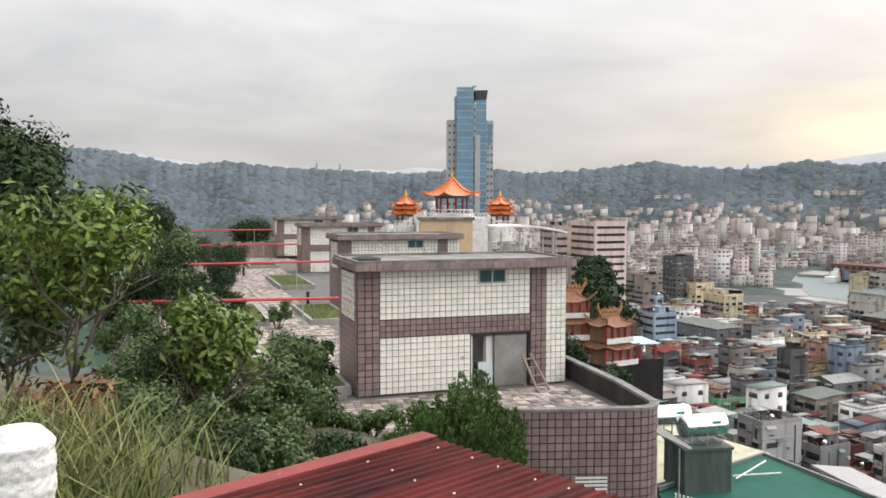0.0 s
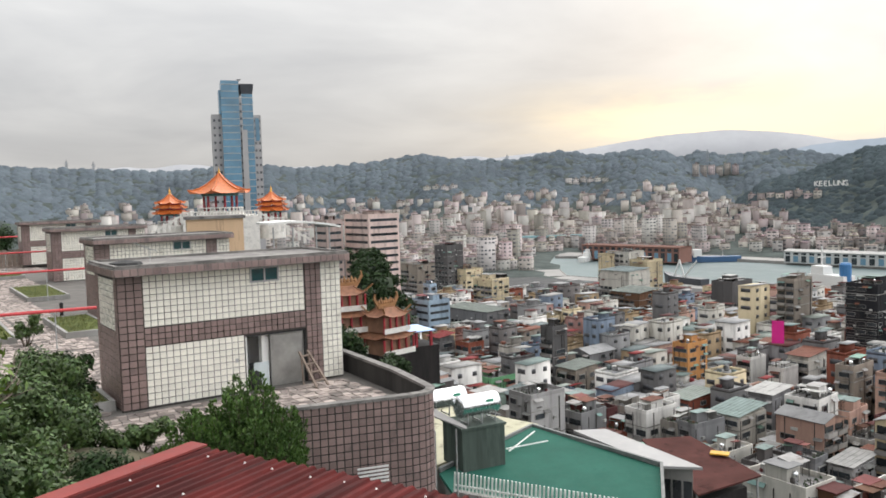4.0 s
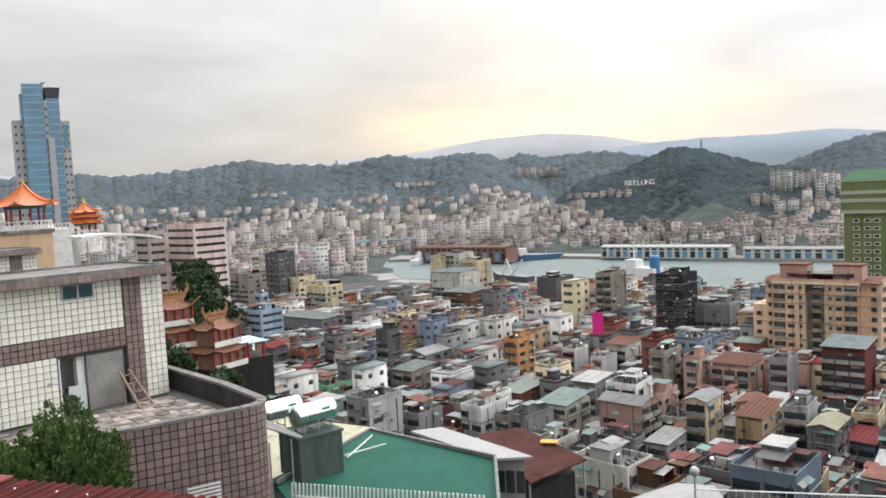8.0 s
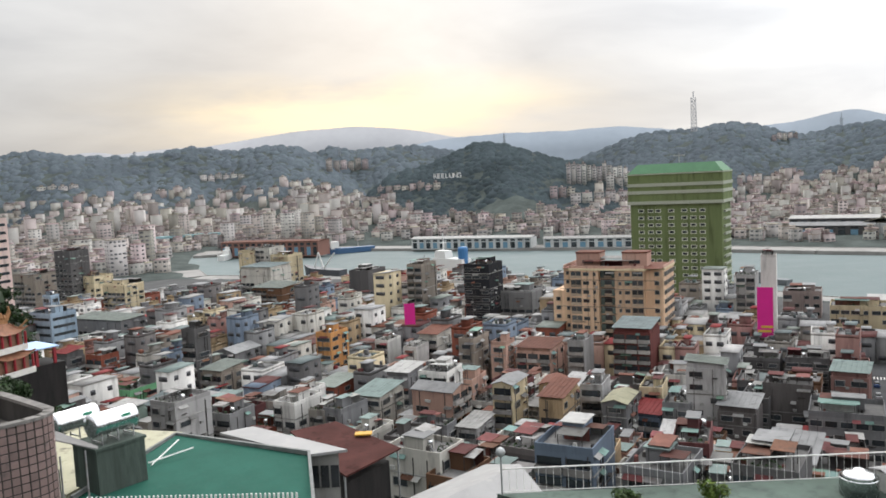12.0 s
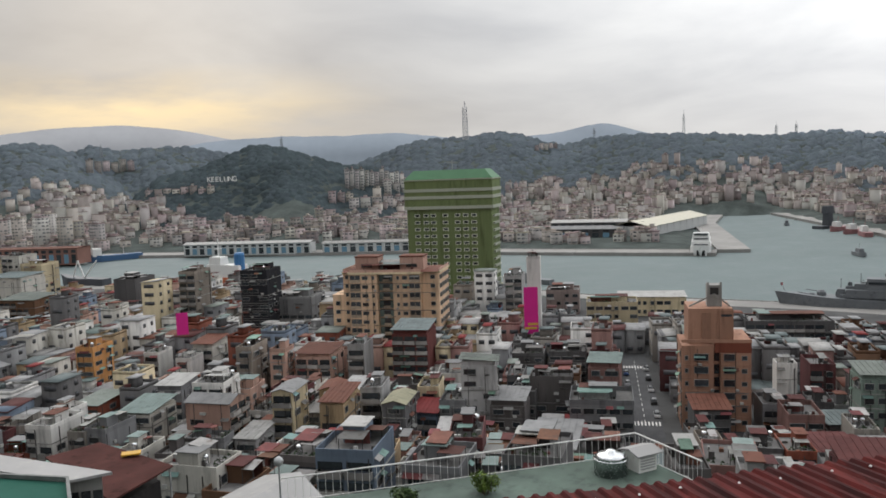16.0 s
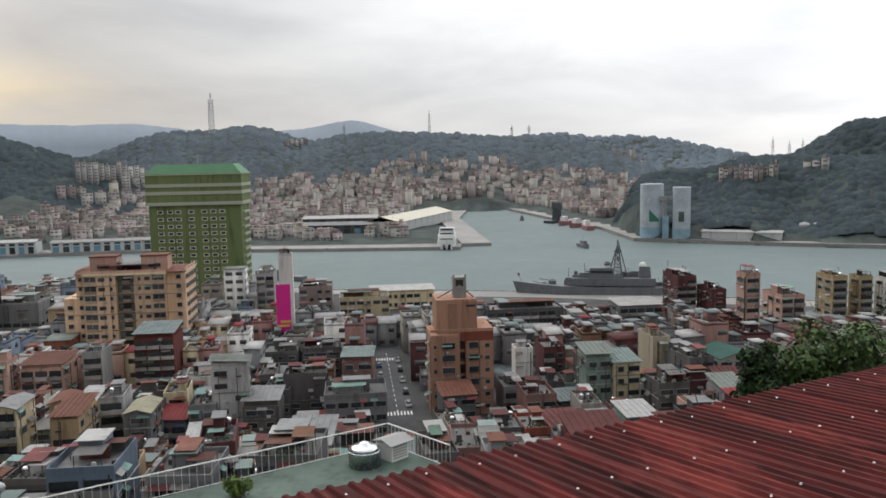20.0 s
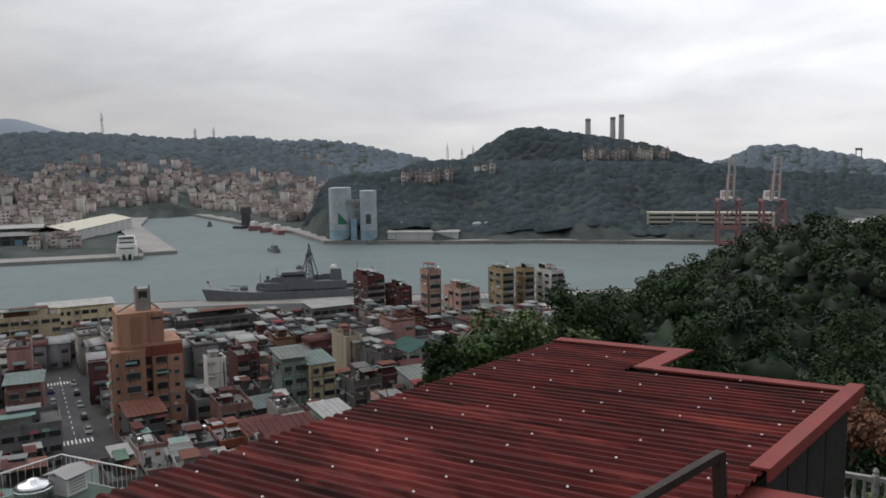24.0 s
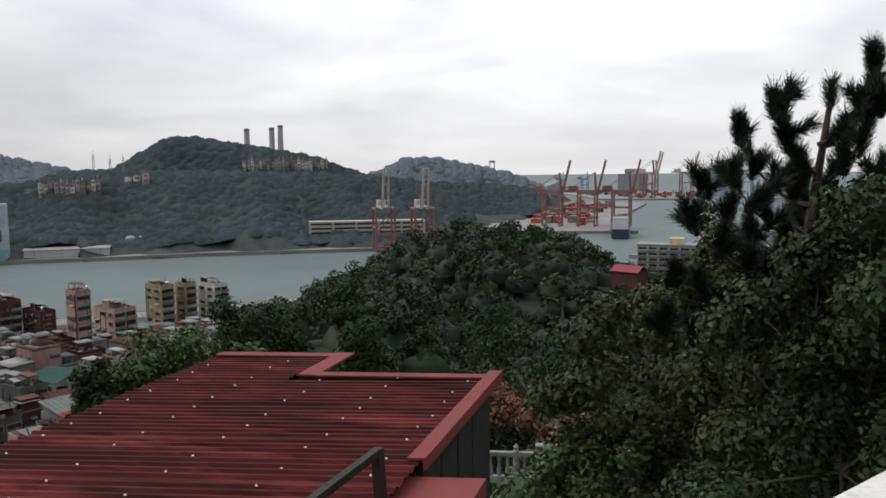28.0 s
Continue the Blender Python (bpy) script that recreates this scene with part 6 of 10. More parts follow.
def lying_tank(x, y, z, r, length, rz, label):
    t = thing("water_tank", x, y, z, rz, label, "water tank", "steel water tanks")
    prof = [(.05, -length / 2 - .16), (r * .6, -length / 2 - .11), (r * .93, -length / 2), (r, -length / 2 + .1)]
    for k in range(7):
        q = -length / 2 + .25 + k * (length - .5) / 6
        prof += [(r, q - .04), (r * 1.012, q), (r, q + .04)]
    prof += [(r, length / 2 - .1), (r * .93, length / 2), (r * .6, length / 2 + .11), (.05, length / 2 + .16)]
    s = Shape()
    s.m = pose(0, 0, r + .5, 0, 90, 0)
    s.lathe(prof, 24)
    part("barrel", s, M_STEEL, t, "ribbed stainless barrel", smooth=True)
    for k in (-.36, 0.0, .36):
        part("stand", Shape().box(k * length - .04, k * length + .04, -r * .8, -r * .72, 0, .9).box(k * length - .04, k * length + .04, r * .72, r * .8, 0, .9).box(k * length - .04, k * length + .04, -r * .8, r * .8, .1, .18), M_GALV, t)
    part("label_plate", Shape().box(length * .10, length * .28, -r * 1.03, -r * 1.0, r + .75, r + .95), mat("green_label", (0.05, 0.30, 0.18), 0.5), t, "faded green label bars")
    return t


lying_tank(18.2, 56.0, 53.18, 0.80, 3.3, 14, "lying stainless steel water tank on a stand")
lying_tank(16.5, 58.6, 53.18, 0.78, 3.2, 14, "lying stainless steel water tank behind another")
pz = thing("roof_pipes", 21.0, 57.0, 50.2, 0, "loose pale pipes lying on the green roof", "pipes")
part("pipe", Shape().tube((0, 0, .1), (3.0, 2.2, .7), .06), M_WHITEPAINT, pz)
part("pipe", Shape().tube((0, .6, .1), (3.4, .4, .4), .06), M_WHITEPAINT, pz)
aw = thing("grey_awning", 8.2, 28.8, 58, 0, "small pale awning sheet beside the wall", "awning")
s = Shape()
sheet_roof(s, [(-.7, -.5, 3.9), (.55, -.6, 3.3), (.7, -.3, 3.28), (-.5, .9, 3.95)], .04)
part("sheet", s, mat("dull_awning_sheet", (0.17, 0.165, 0.16), .9, vary=.2), aw)
for q in ((-.6, -.45), (.2, -.5)):
    part("post", Shape().tube((*q, -3), (*q, 3.3), .03), M_GALV, aw)
part("green_drainpipe", Shape().tube((-.75, -.55, -4), (-.75, -.55, 2.9), .08, 8), M_GREENWALL, aw)
wsd = thing("pale_roofed_shed", 0, 0, 0, 0, "long shed with a pale sheet roof and open sides", "shed")
s = Shape()
sheet_roof(s, [(28.1, 60.8, 50.1), (30.8, 60.2, 50.1), (32.9, 49.5, 50.0), (30.3, 50.8, 50.0)], .2)
part("roof", s, M_WHITEROOF, wsd)
part("wall", Shape().prism([(30.9, 51.9), (32.6, 50.3), (30.6, 59.2), (28.9, 60.2)], 40, 49.7), M_CONC, wsd)
for f in (.1, .5, .9):
    part("opening", Shape().at(31.1 + 1.4 * f, 51.7 - 1.3 * f, 47.0, -43).box(-.3, .3, -.12, -.02, 0, 1.7), M_GLASS, wsd, "dark open bay")
csd = thing("cream_deck_house", 0, 0, 0, 0, "house with a flat cream roof deck behind the green roof", "house")
part("roof", Shape().prism([(15.2, 57.2), (13.5, 68), (21, 73), (26.5, 64.5)], 49.4, 49.8), M_CREAMROOF, csd)
part("wall", Shape().prism([(15.5, 58), (14, 67.5), (21, 72), (26, 64.6)], 38, 49.4), M_CONC, csd)
bsd = thing("brown_roofed_market", 0, 0, 0, 0, "open market shed with a rusty brown sheet roof", "shed")
s = Shape()
sheet_roof(s, [(48.0, 84.8, 40.2), (54.0, 83.8, 40.2), (53.9, 70.6, 39.8), (44.7, 68.1, 39.8)], .18)
part("roof", s, M_BROWNROOF, bsd)
part("wall", Shape().prism([(48.5, 83.2), (53.2, 82.4), (53.1, 71.9), (45.8, 69.9)], 24, 38.2), M_DARKWALL, bsd)
for q in ((53.7, 71.0), (44.9, 68.6), (53.8, 83.5)):
    part("post", Shape().tube((*q, 28), (*q, 39.6), .12), M_GALV, bsd)
part("yellow_tarp", Shape().at(53.2, 76.8, 40.25, -40).box(-1.0, 1.0, -.6, .6, 0, .14), mat("yellow_tarp", (0.55, 0.30, 0.02), 0.6), bsd)
wr = thing("white_sheet_house", 0, 0, 0, 0, "house with a broad pale sheet gable roof", "house")
s = Shape()
sheet_roof(s, [(50.0, 65.0, 36.6), (62.5, 66.0, 36.6), (60.5, 58.5, 39.0), (47.5, 57.5, 39.0)], .2)
sheet_roof(s, [(60.5, 58.5, 39.0), (47.5, 57.5, 39.0), (44.5, 51.0, 36.8), (58.5, 52.0, 36.8)], .2)
part("roof", s, M_WHITEROOF, wr)
part("wall", Shape().prism([(50, 64), (62, 65), (58, 52.5), (45, 51.5)], 24, 36.4), M_CONC, wr)

# white railing and roof deck below the red roof
rl = thing("white_railing", 0, 0, 0, 0, "white metal railing round a green roof deck", "railing")
A_, B_, C_ = Vector((22.3, 22.3, 58.2)), Vector((33.8, 12.0, 58.2)), Vector((31.7, 8.5, 58.2))
for p, q, n in ((A_, B_, 26), (B_, C_, 8)):
    part("top_rail", Shape().tube(p, q, .034), M_WHITEPAINT, rl)
    part("bottom_rail", Shape().tube(p - Vector((0, 0, .95)), q - Vector((0, 0, .95)), .018), M_WHITEPAINT, rl)
    for k in range(n * 2 + 1):
        c = p.lerp(q, k / (n * 2))
        part("baluster", Shape().tube(c - Vector((0, 0, .95)), c, .0085, 5), M_WHITEPAINT, rl)
dk = thing("roof_deck_house", 0, 0, 0, 0, "house with a pale green flat roof deck", "house")
part("roof", Shape().prism([(22.2, 22.5), (34.0, 12.1), (31.9, 8.5), (29.5, 8.7), (22.6, 19.4)], 56.9, 57.15), mat("faded_green_deck", (0.085, 0.12, 0.098), 0.9, vary=.25, scale=.5, stain=.5), dk)
part("wall", Shape().prism([(22.3, 22.2), (33.7, 12.0), (31.7, 8.7), (29.7, 8.9), (22.7, 19.8)], 38, 56.9), M_CONC, dk)
dm = thing("water_tank", 31.4, 12.2, 57.15, 0, "squat stainless steel water tank with a domed lid", "water tank", "steel water tanks")
part("barrel", Shape().lathe([(.70, 0), (.70, .62), (.73, .65), (.71, .70)], 20), M_STEEL, dm, smooth=True)
part("lid", Shape().lathe([(.71, .70), (.5, .85), (.21, .92), (.18, 1.0), (.08, 1.02)], 20), M_STEEL, dm, "domed lid", smooth=True)
hut = thing("roof_hut", 32.5, 11.3, 57.15, -30, "small pale louvred roof hut", "hut")
part("wall", Shape().cbox(.95, .9, .75), M_WHITEPAINT, hut)
part("roof", Shape().gable(.95, .9, .75, .18, .2, .05), M_WHITEROOF, hut)
for k in range(5):
    part("louvre", Shape().box(-.38, .38, -.48, -.45, .12 + k * .12, .18 + k * .12), M_FRAME, hut)
lampball = thing("globe_lamp", 22.2, 22.2, 57.15, 0, "globe lamp on a thin post by the railing", "lamp")
part("post", Shape().tube((0, 0, 0), (0, 0, 1.6), .04), M_GALV, lampball)
part("globe", Shape().lathe([(.05, 1.6), (.16, 1.68), (.2, 1.8), (.16, 1.92), (.05, 2.0)], 10), M_GALV, lampball, smooth=True)
make_bush(27.0, 15.8, 57.1, .9, 1.1, 500, .3, M_LEAF_Y, "spiky potted palm on the roof deck", 37, "potted plants", narrow=.2)
make_bush(24.6, 18.0, 57.1, .7, .9, 400, .3, M_LEAF, "green potted plant on the roof deck", 38, "potted plants", narrow=.2)

# slatted rail before the green roof
sr = thing("slatted_rail", 9.6, 32.9, 56.9, 0, "low white slatted rail along a lower roof edge", "rail")
sr_end = Vector((5.97, -5.98, 0))
part("lower_bar", Shape().beam((0, 0, .55), sr_end + Vector((0, 0, .55)), .06), M_WHITEPAINT, sr)
for k in range(48):
    c = sr_end * (k / 47)
    part("slat", Shape().beam(c + Vector((0, 0, .3)), c + Vector((.05, 0, 1.1)), .09, .05), M_WHITEPAINT, sr)
part("wall", Shape().beam((0, 0, -3), sr_end + Vector((0, 0, -3)), .3, 6.6), M_CONC, sr)

# yard, wall and balustrade beside the wood
yd = thing("yard_wall", 0, 0, 0, 0, "dark stained yard wall below the wood", "wall")
part("wall", Shape().at(19.9, -14.66, 57.0, -129.6).box(0, 2.95, 0, .22, 0, 4.35), M_BLACK_CONC, yd)
part("coping", Shape().at(19.9, -14.66, 61.35, -129.6).box(-.05, 3.0, -.04, .26, 0, .07), M_CONC, yd)
M_YARDSTONE = mat("greyed_white_stone", (0.28, 0.275, 0.26), 0.8, vary=.2, scale=3, stain=.4)
yb = thing("white_balustrade", 20.45, -13.85, 60.25, 0, "white stone balustrade of the yard", "balustrade")
part("top_rail", Shape().beam((.7, 1.0, .9), (-.5, -.72, .9), .16, .12), M_YARDSTONE, yb)
part("bottom_rail", Shape().beam((.7, 1.0, .1), (-.5, -.72, .1), .2, .2), M_YARDSTONE, yb)
for k in range(9):
    f = k / 8
    part("baluster", Shape().lathe([(.06, .2), (.075, .35), (.04, .6), (.065, .84)], 8, .7 - 1.2 * f, 1.0 - 1.72 * f), M_YARDSTONE, yb)
part("post", Shape().lathe([(.10, 0), (.10, 1.0), (.06, 1.05), (.09, 1.12), (.03, 1.2)], 8, -.2, -.29), M_YARDSTONE, yb)
solid("yard", Shape().prism([(21.3, -12.9), (19.9, -14.8), (17.9, -17.2), (13, -17), (14, -12.5)], 56.5, 59.75), M_EARTH, "bare pale earth yard", "ground", kind="structure")

# white stone slab at the path's edge
sl = thing("white_slab", 2.1, -3.5, 67.2, 0, "pale stone slab with fine carved lines", "slab")
part("slab", Shape().add([(-.75, .05, 0), (.12, .5, 0), (.12, -.6, 0), (-.75, -.6, 0), (-.75, .05, 1.70), (.10, .49, 1.58), (.12, -.6, 1.7), (-.75, -.6, 1.85)], [(3, 2, 1, 0), (4, 5, 6, 7), (0, 1, 5, 4), (1, 2, 6, 5), (2, 3, 7, 6), (3, 0, 4, 7)]), M_STONE_W, sl)


# dark trees on the spur round the temple
r_ = np.random.default_rng(71)
sp = make_tree("broadleaf_tree", 8.5, 95, 54.5, 7, 4.2, 3400, .5, M_LEAF_D, "dark green broadleaf tree on the temple slope", 131, "trees on the temple slope", levels=2)
for k in range(46):
    f = r_.random()
    x, y = 10 + 38 * f + r_.uniform(-5, 9), 92 + 190 * f + r_.uniform(-24, 24)
    if y < 138 and 12 < x < 36 or math.hypot(x - 22, y - 123) < 9 or math.hypot(x - 29, y - 131) < 7:
        continue
    z = 53 - 26 * f - .25 * max(0, x - 10 - 38 * f)
    q = r_.uniform(.8, 1.35)
    m = pose(x, y, z - 2, 0, 0, r_.uniform(0, 360)) @ Matrix.Diagonal((q, q, q, 1))
    copy_thing(sp, m).matrix_basis = m
for x, y, z in ((24, 138, 52), (28, 146, 50), (32, 158, 52), (36, 172, 54), (39, 184, 52), (30, 166, 56), (34, 182, 56), (43, 196, 46), (34, 142, 44), (12, 60, 57), (13.5, 66, 56), (15, 74, 54.5), (17, 82, 53), (15, 90, 54), (20, 95, 51), (23, 104, 48)):
    m = pose(x, y, z - 4.6, 0, 0, r_.uniform(0, 360)) @ Matrix.Diagonal((.8, .8, .7, 1))
    copy_thing(sp, m).matrix_basis = m
# ---- the town ----
WALLS = {
    "beige": (.82, .58, .39), "black": (0.035, 0.036, 0.042), "tan": (0.36, 0.31, 0.26), "grey": (0.31, 0.31, 0.31), "pinkish": (0.62, 0.4, 0.32),
    "greywhite": (0.50, 0.49, 0.48), "brick": (0.19, 0.062, 0.055), "cream": (0.78, 0.66, 0.44), "greyrend": (0.24, 0.24, 0.245), "ochre": (0.45, 0.33, 0.2),
    "white": (0.82, 0.8, 0.76), "whitewarm": (0.72, 0.69, 0.62), "brown": (0.20, 0.11, 0.065), "darkgrey": (0.14, 0.135, 0.135), "orange": (0.62, 0.31, 0.12),
    "brickorange": (0.30, 0.095, 0.06), "museum": (0.34, 0.27, 0.25), "darkred": (0.14, 0.055, 0.055), "boardcream": (0.52, 0.45, 0.33), "ochrelight": (0.58, 0.46, 0.27),
    "pinkbrown": (0.30, 0.17, 0.15), "pinkoffice": (0.82, 0.64, 0.58), "lightblue": (0.42, 0.54, 0.66), "greennet": (0.18, 0.42, 0.22), "browntower": (0.48, 0.27, 0.185),
    "hotelgreen": (0.24, 0.3, 0.13), "steelblue": (0.20, 0.25, 0.32), "mint": (0.33, 0.42, 0.36), "stone": (0.38, 0.35, 0.31), "soot": (0.17, 0.155, 0.15),
}
ROOFS = {
    "pale": (0.50, 0.49, 0.47), "grey": (0.33, 0.33, 0.33), "green": (0.27, 0.30, 0.27), "teal": (0.27, 0.34, 0.32), "rust": (0.20, 0.085, 0.06), "red": (0.27, 0.05, 0.05),
    "slate": (0.21, 0.25, 0.25), "yellow": (0.45, 0.43, 0.30), "darkgreen": (0.05, 0.12, 0.10), "blue": (0.30, 0.42, 0.62), "ochre": (0.42, 0.28, 0.10), "maroon": (0.13, 0.045, 0.042), "white": (0.52, 0.51, 0.50),
}


WALLS = {k: tuple(c * .72 for c in v) for k, v in WALLS.items()}
ROOFS = {k: tuple(c * .70 for c in v) for k, v in ROOFS.items()}


def wall_mat(k):
    return mat("wall_" + k, WALLS[k], 0.85, spec=0.2, vary=0.16, scale=0.22, stain=0.45, stain_color=tuple(c * .42 for c in WALLS[k]), streak=True, per_object=0.22, fine=6)


def roof_mat(k):
    return mat("roofing_" + k, ROOFS[k], 0.8, vary=0.16, scale=0.25, stain=0.4, stain_color=tuple(c * .5 for c in ROOFS[k]), per_object=0.2, spec=0.15)


M_ROOFDECK = mat("flat_roof_deck", (0.16, 0.155, 0.15), 0.9, vary=0.25, scale=0.3, stain=0.5, stain_color=(0.10, 0.10, 0.10), per_object=0.3)
M_SILL = mat("window_surround", (0.22, 0.215, 0.205), 0.7, vary=0.15, per_object=0.35)
M_AWN = mat("balcony_front", (0.27, 0.255, 0.24), 0.8, vary=0.2, scale=.6, per_object=0.45)
M_CAGE = mat("rusty_window_cage", (0.16, 0.12, 0.10), 0.7, vary=0.2, per_object=0.4)

WINDOW_MESH = {}


def window_mesh(w, h, kind):
    """A framed window with a recessed dark pane, a caged one, a balcony, or a ribbon; all stand on the wall's face at y = 0."""
    key = (round(w, 1), round(h, 1), kind)
    if key in WINDOW_MESH:
        return WINDOW_MESH[key]
    w, h = key[0], key[1]
    s = Shape()

    def framed(x0, x1, z0, z1, y_out, t, y_in):
        """One connected piece: sides, a frame, and a pane set back in it."""
        o = [(x0, 0, z0), (x1, 0, z0), (x1, 0, z1), (x0, 0, z1)]
        f = [(x, y_out, z) for x, _, z in o]
        g = [(x0 + t, y_out, z0 + t), (x1 - t, y_out, z0 + t), (x1 - t, y_out, z1 - t), (x0 + t, y_out, z1 - t)]
        p = [(x, y_in, z) for x, _, z in g]
        s.add(o + f + g + p, [(i + a_, (i + 1) % 4 + a_, (i + 1) % 4 + a_ + 4, i + a_ + 4) for a_ in (0, 4, 8) for i in range(4)])
        n0 = len(s.v)
        s.f.append((n0 - 4, n0 - 3, n0 - 2, n0 - 1))
        s.s.append(1)

    if kind == "balcony":
        # a tray with solid front and sides, and the dark opening behind it
        s.slot = 2
        x0, x1, e = -w / 2 - .1, w / 2 + .1, .1
        o = [(x0, 0), (x1, 0), (x1, -.95), (x0, -.95)]
        i_ = [(x0 + e, 0), (x1 - e, 0), (x1 - e, -.85), (x0 + e, -.85)]
        vs = [(*q, -.12) for q in o] + [(*q, .95) for q in o] + [(*q, .95) for q in i_] + [(*q, .02) for q in i_]
        s.add(vs, [(3, 2, 1, 0), (8 + 4, 13, 14, 15)] + [(k, (k + 1) % 4, (k + 1) % 4 + 4, k + 4) for k in range(4)] + [(4 + k, 4 + (k + 1) % 4, 8 + (k + 1) % 4, 8 + k) for k in range(4)] + [(8 + k, 8 + (k + 1) % 4, 12 + (k + 1) % 4, 12 + k) for k in range(4)])
        s.slot = 1
        s.box(-w / 2, w / 2, -.04, .02, .9, h)
        s.slot = 0
    elif kind == "cage":
        framed(-w / 2, w / 2, 0, h, -.42, .07, -.30)
    else:
        framed(-w / 2, w / 2, 0, h, -.12, .10, -.03)
    me = s.mesh("window", [M_SILL, M_GLASS, M_AWN if kind == "balcony" else M_CAGE])
    WINDOW_MESH[key] = me
    return me


def face_windows(h, w, y, floors, fh, turn, x, kinds, r, per=3.2, limit=30, z0=0.0, skip=0.08):
    """Windows storey by storey on one face of a house."""
    n = max(1, int(w / per))
    if kinds[0] == "balcony" and w < 9:
        n = 1 if w < 6.4 else 2
    step = w / n
    count = 0
    col_kind = [kinds[int(r.integers(len(kinds)))] for _ in range(n)]
    col_w = [round(step * r.uniform(.42, .7), 1) for _ in range(n)]
    a = radians(turn)
    for f in range(floors):
        for i in range(n):
            if count >= limit or r.random() < skip:
                continue
            kind = col_kind[i]
            ww = min(step - .3, round(step * .86, 1)) if kind in ("balcony", "ribbon") else max(.7, col_w[i])
            hh = fh * .72 if kind == "balcony" else fh * .45
            zz = z0 + f * fh + (.12 if kind == "balcony" else fh * .30)
            u = -w / 2 + (i + .5) * step
            px, py = x + u * math.cos(a) - y * math.sin(a), u * math.sin(a) + y * math.cos(a)
            part("window" if kind != "balcony" else "balcony", window_mesh(ww, hh, "plain" if kind == "ribbon" else kind), None, h, "", px, py, zz, turn)
            count += 1


TANK = {}


def roof_tank(x, y, z, r):
    """A standing steel tank on a roof."""
    if not TANK:
        t = thing("roof_tank", x, y, z, 0, "upright stainless steel tank on a flat roof", "water tank", "roof tanks of the town")
        part("barrel", Shape().lathe([(.55, .5), (.56, 1.7), (.4, 1.9), (.1, 2.0)], 10), M_STEEL, t, smooth=True)
        part("stand", Shape().box(-.5, -.42, -.5, .5, 0, .5).box(.42, .5, -.5, .5, 0, .5), M_GALV, t)
        TANK["t"] = t
    else:
        copy_thing(TANK["t"], pose(x, y, z, 0, 0, r.uniform(0, 90)))


FOOT = []


def slab(s, x0, x1, y0, y1, z0, z1, thick=.07):
    """A sloping sheet: height z0 along y0, z1 along y1."""
    s.add([(x0, y0, z0), (x1, y0, z0), (x1, y1, z1), (x0, y1, z1), (x0, y0, z0 + thick), (x1, y0, z0 + thick), (x1, y1, z1 + thick), (x0, y1, z1 + thick)],
          [(3, 2, 1, 0), (4, 5, 6, 7), (0, 1, 5, 4), (1, 2, 6, 5), (2, 3, 7, 6), (3, 0, 4, 7)])


M_ACUNIT = mat("air_conditioner_shell", (0.36, 0.36, 0.34), .6, vary=.2, island=.4)
M_GRIME = mat("grimy_dark_metal", (0.055, 0.05, 0.047), .8, vary=.3, island=.5)
M_SHEETMIX = mat("faded_roof_sheets", (0.24, 0.235, 0.225), .75, vary=.2, scale=.3, island=.55, hue=.05, stain=.4, stain_color=(.10, .075, .06), spec=.2)
M_SHEETWARM = mat("rusty_roof_sheets", (0.15, 0.062, 0.05), .8, vary=.25, scale=.3, island=.5, hue=.03, stain=.4, stain_color=(.06, .04, .035), spec=.15)
M_SHEETTEAL = mat("green_roof_sheets", (0.15, 0.235, 0.20), .75, vary=.2, scale=.3, island=.4, hue=.05, stain=.3, spec=.2)
FIT_MATS = (M_ACUNIT, M_GRIME, M_SHEETMIX, M_SHEETWARM, M_SHEETTEAL, M_LEAF_D)


def facade_fittings(s, w, d, h, floors, fh, turn, r, low):
    """Awnings, air conditioners, drainpipes and storey bands on the face at y = -d/2, turned."""
    s.at(0, 0, 0, turn)
    y = -d / 2
    for f in range(low, floors):
        z = f * fh
        if r.random() < .55:
            s.slot = 2
            s.box(-w / 2 - .04, w / 2 + .04, y - .14, y, z - .12, z + .08)
        for _ in range(1 + int(w > 7)):
            k = r.random()
            if k < .42:
                aw, ax = r.uniform(1.2, 3.2), r.uniform(-.4, .4) * w
                s.slot = (2, 2, 2, 3, 4)[int(r.integers(5))]
                slab(s, max(-w / 2, ax - aw / 2), min(w / 2, ax + aw / 2), y - r.uniform(.6, 1.1), y, z + fh * .76, z + fh * .92, .05)
            elif k < .75:
                ax = r.uniform(-.42, .42) * w
                s.slot = 0
                s.box(ax - .42, ax + .42, y - .4, y, z + fh * .12, z + fh * .12 + .6)
            else:
                s.slot = 1
                ax = r.uniform(-.4, .3) * w
                s.box(ax, ax + r.uniform(.8, 1.8), y - .5, y, z + fh * .25, z + fh * .3)
    s.slot = 1
    for _ in range(2):
        ax = r.uniform(-.47, .47) * w
        s.box(ax - .06, ax + .06, y - .16, y, 0, h - r.uniform(0, .8))


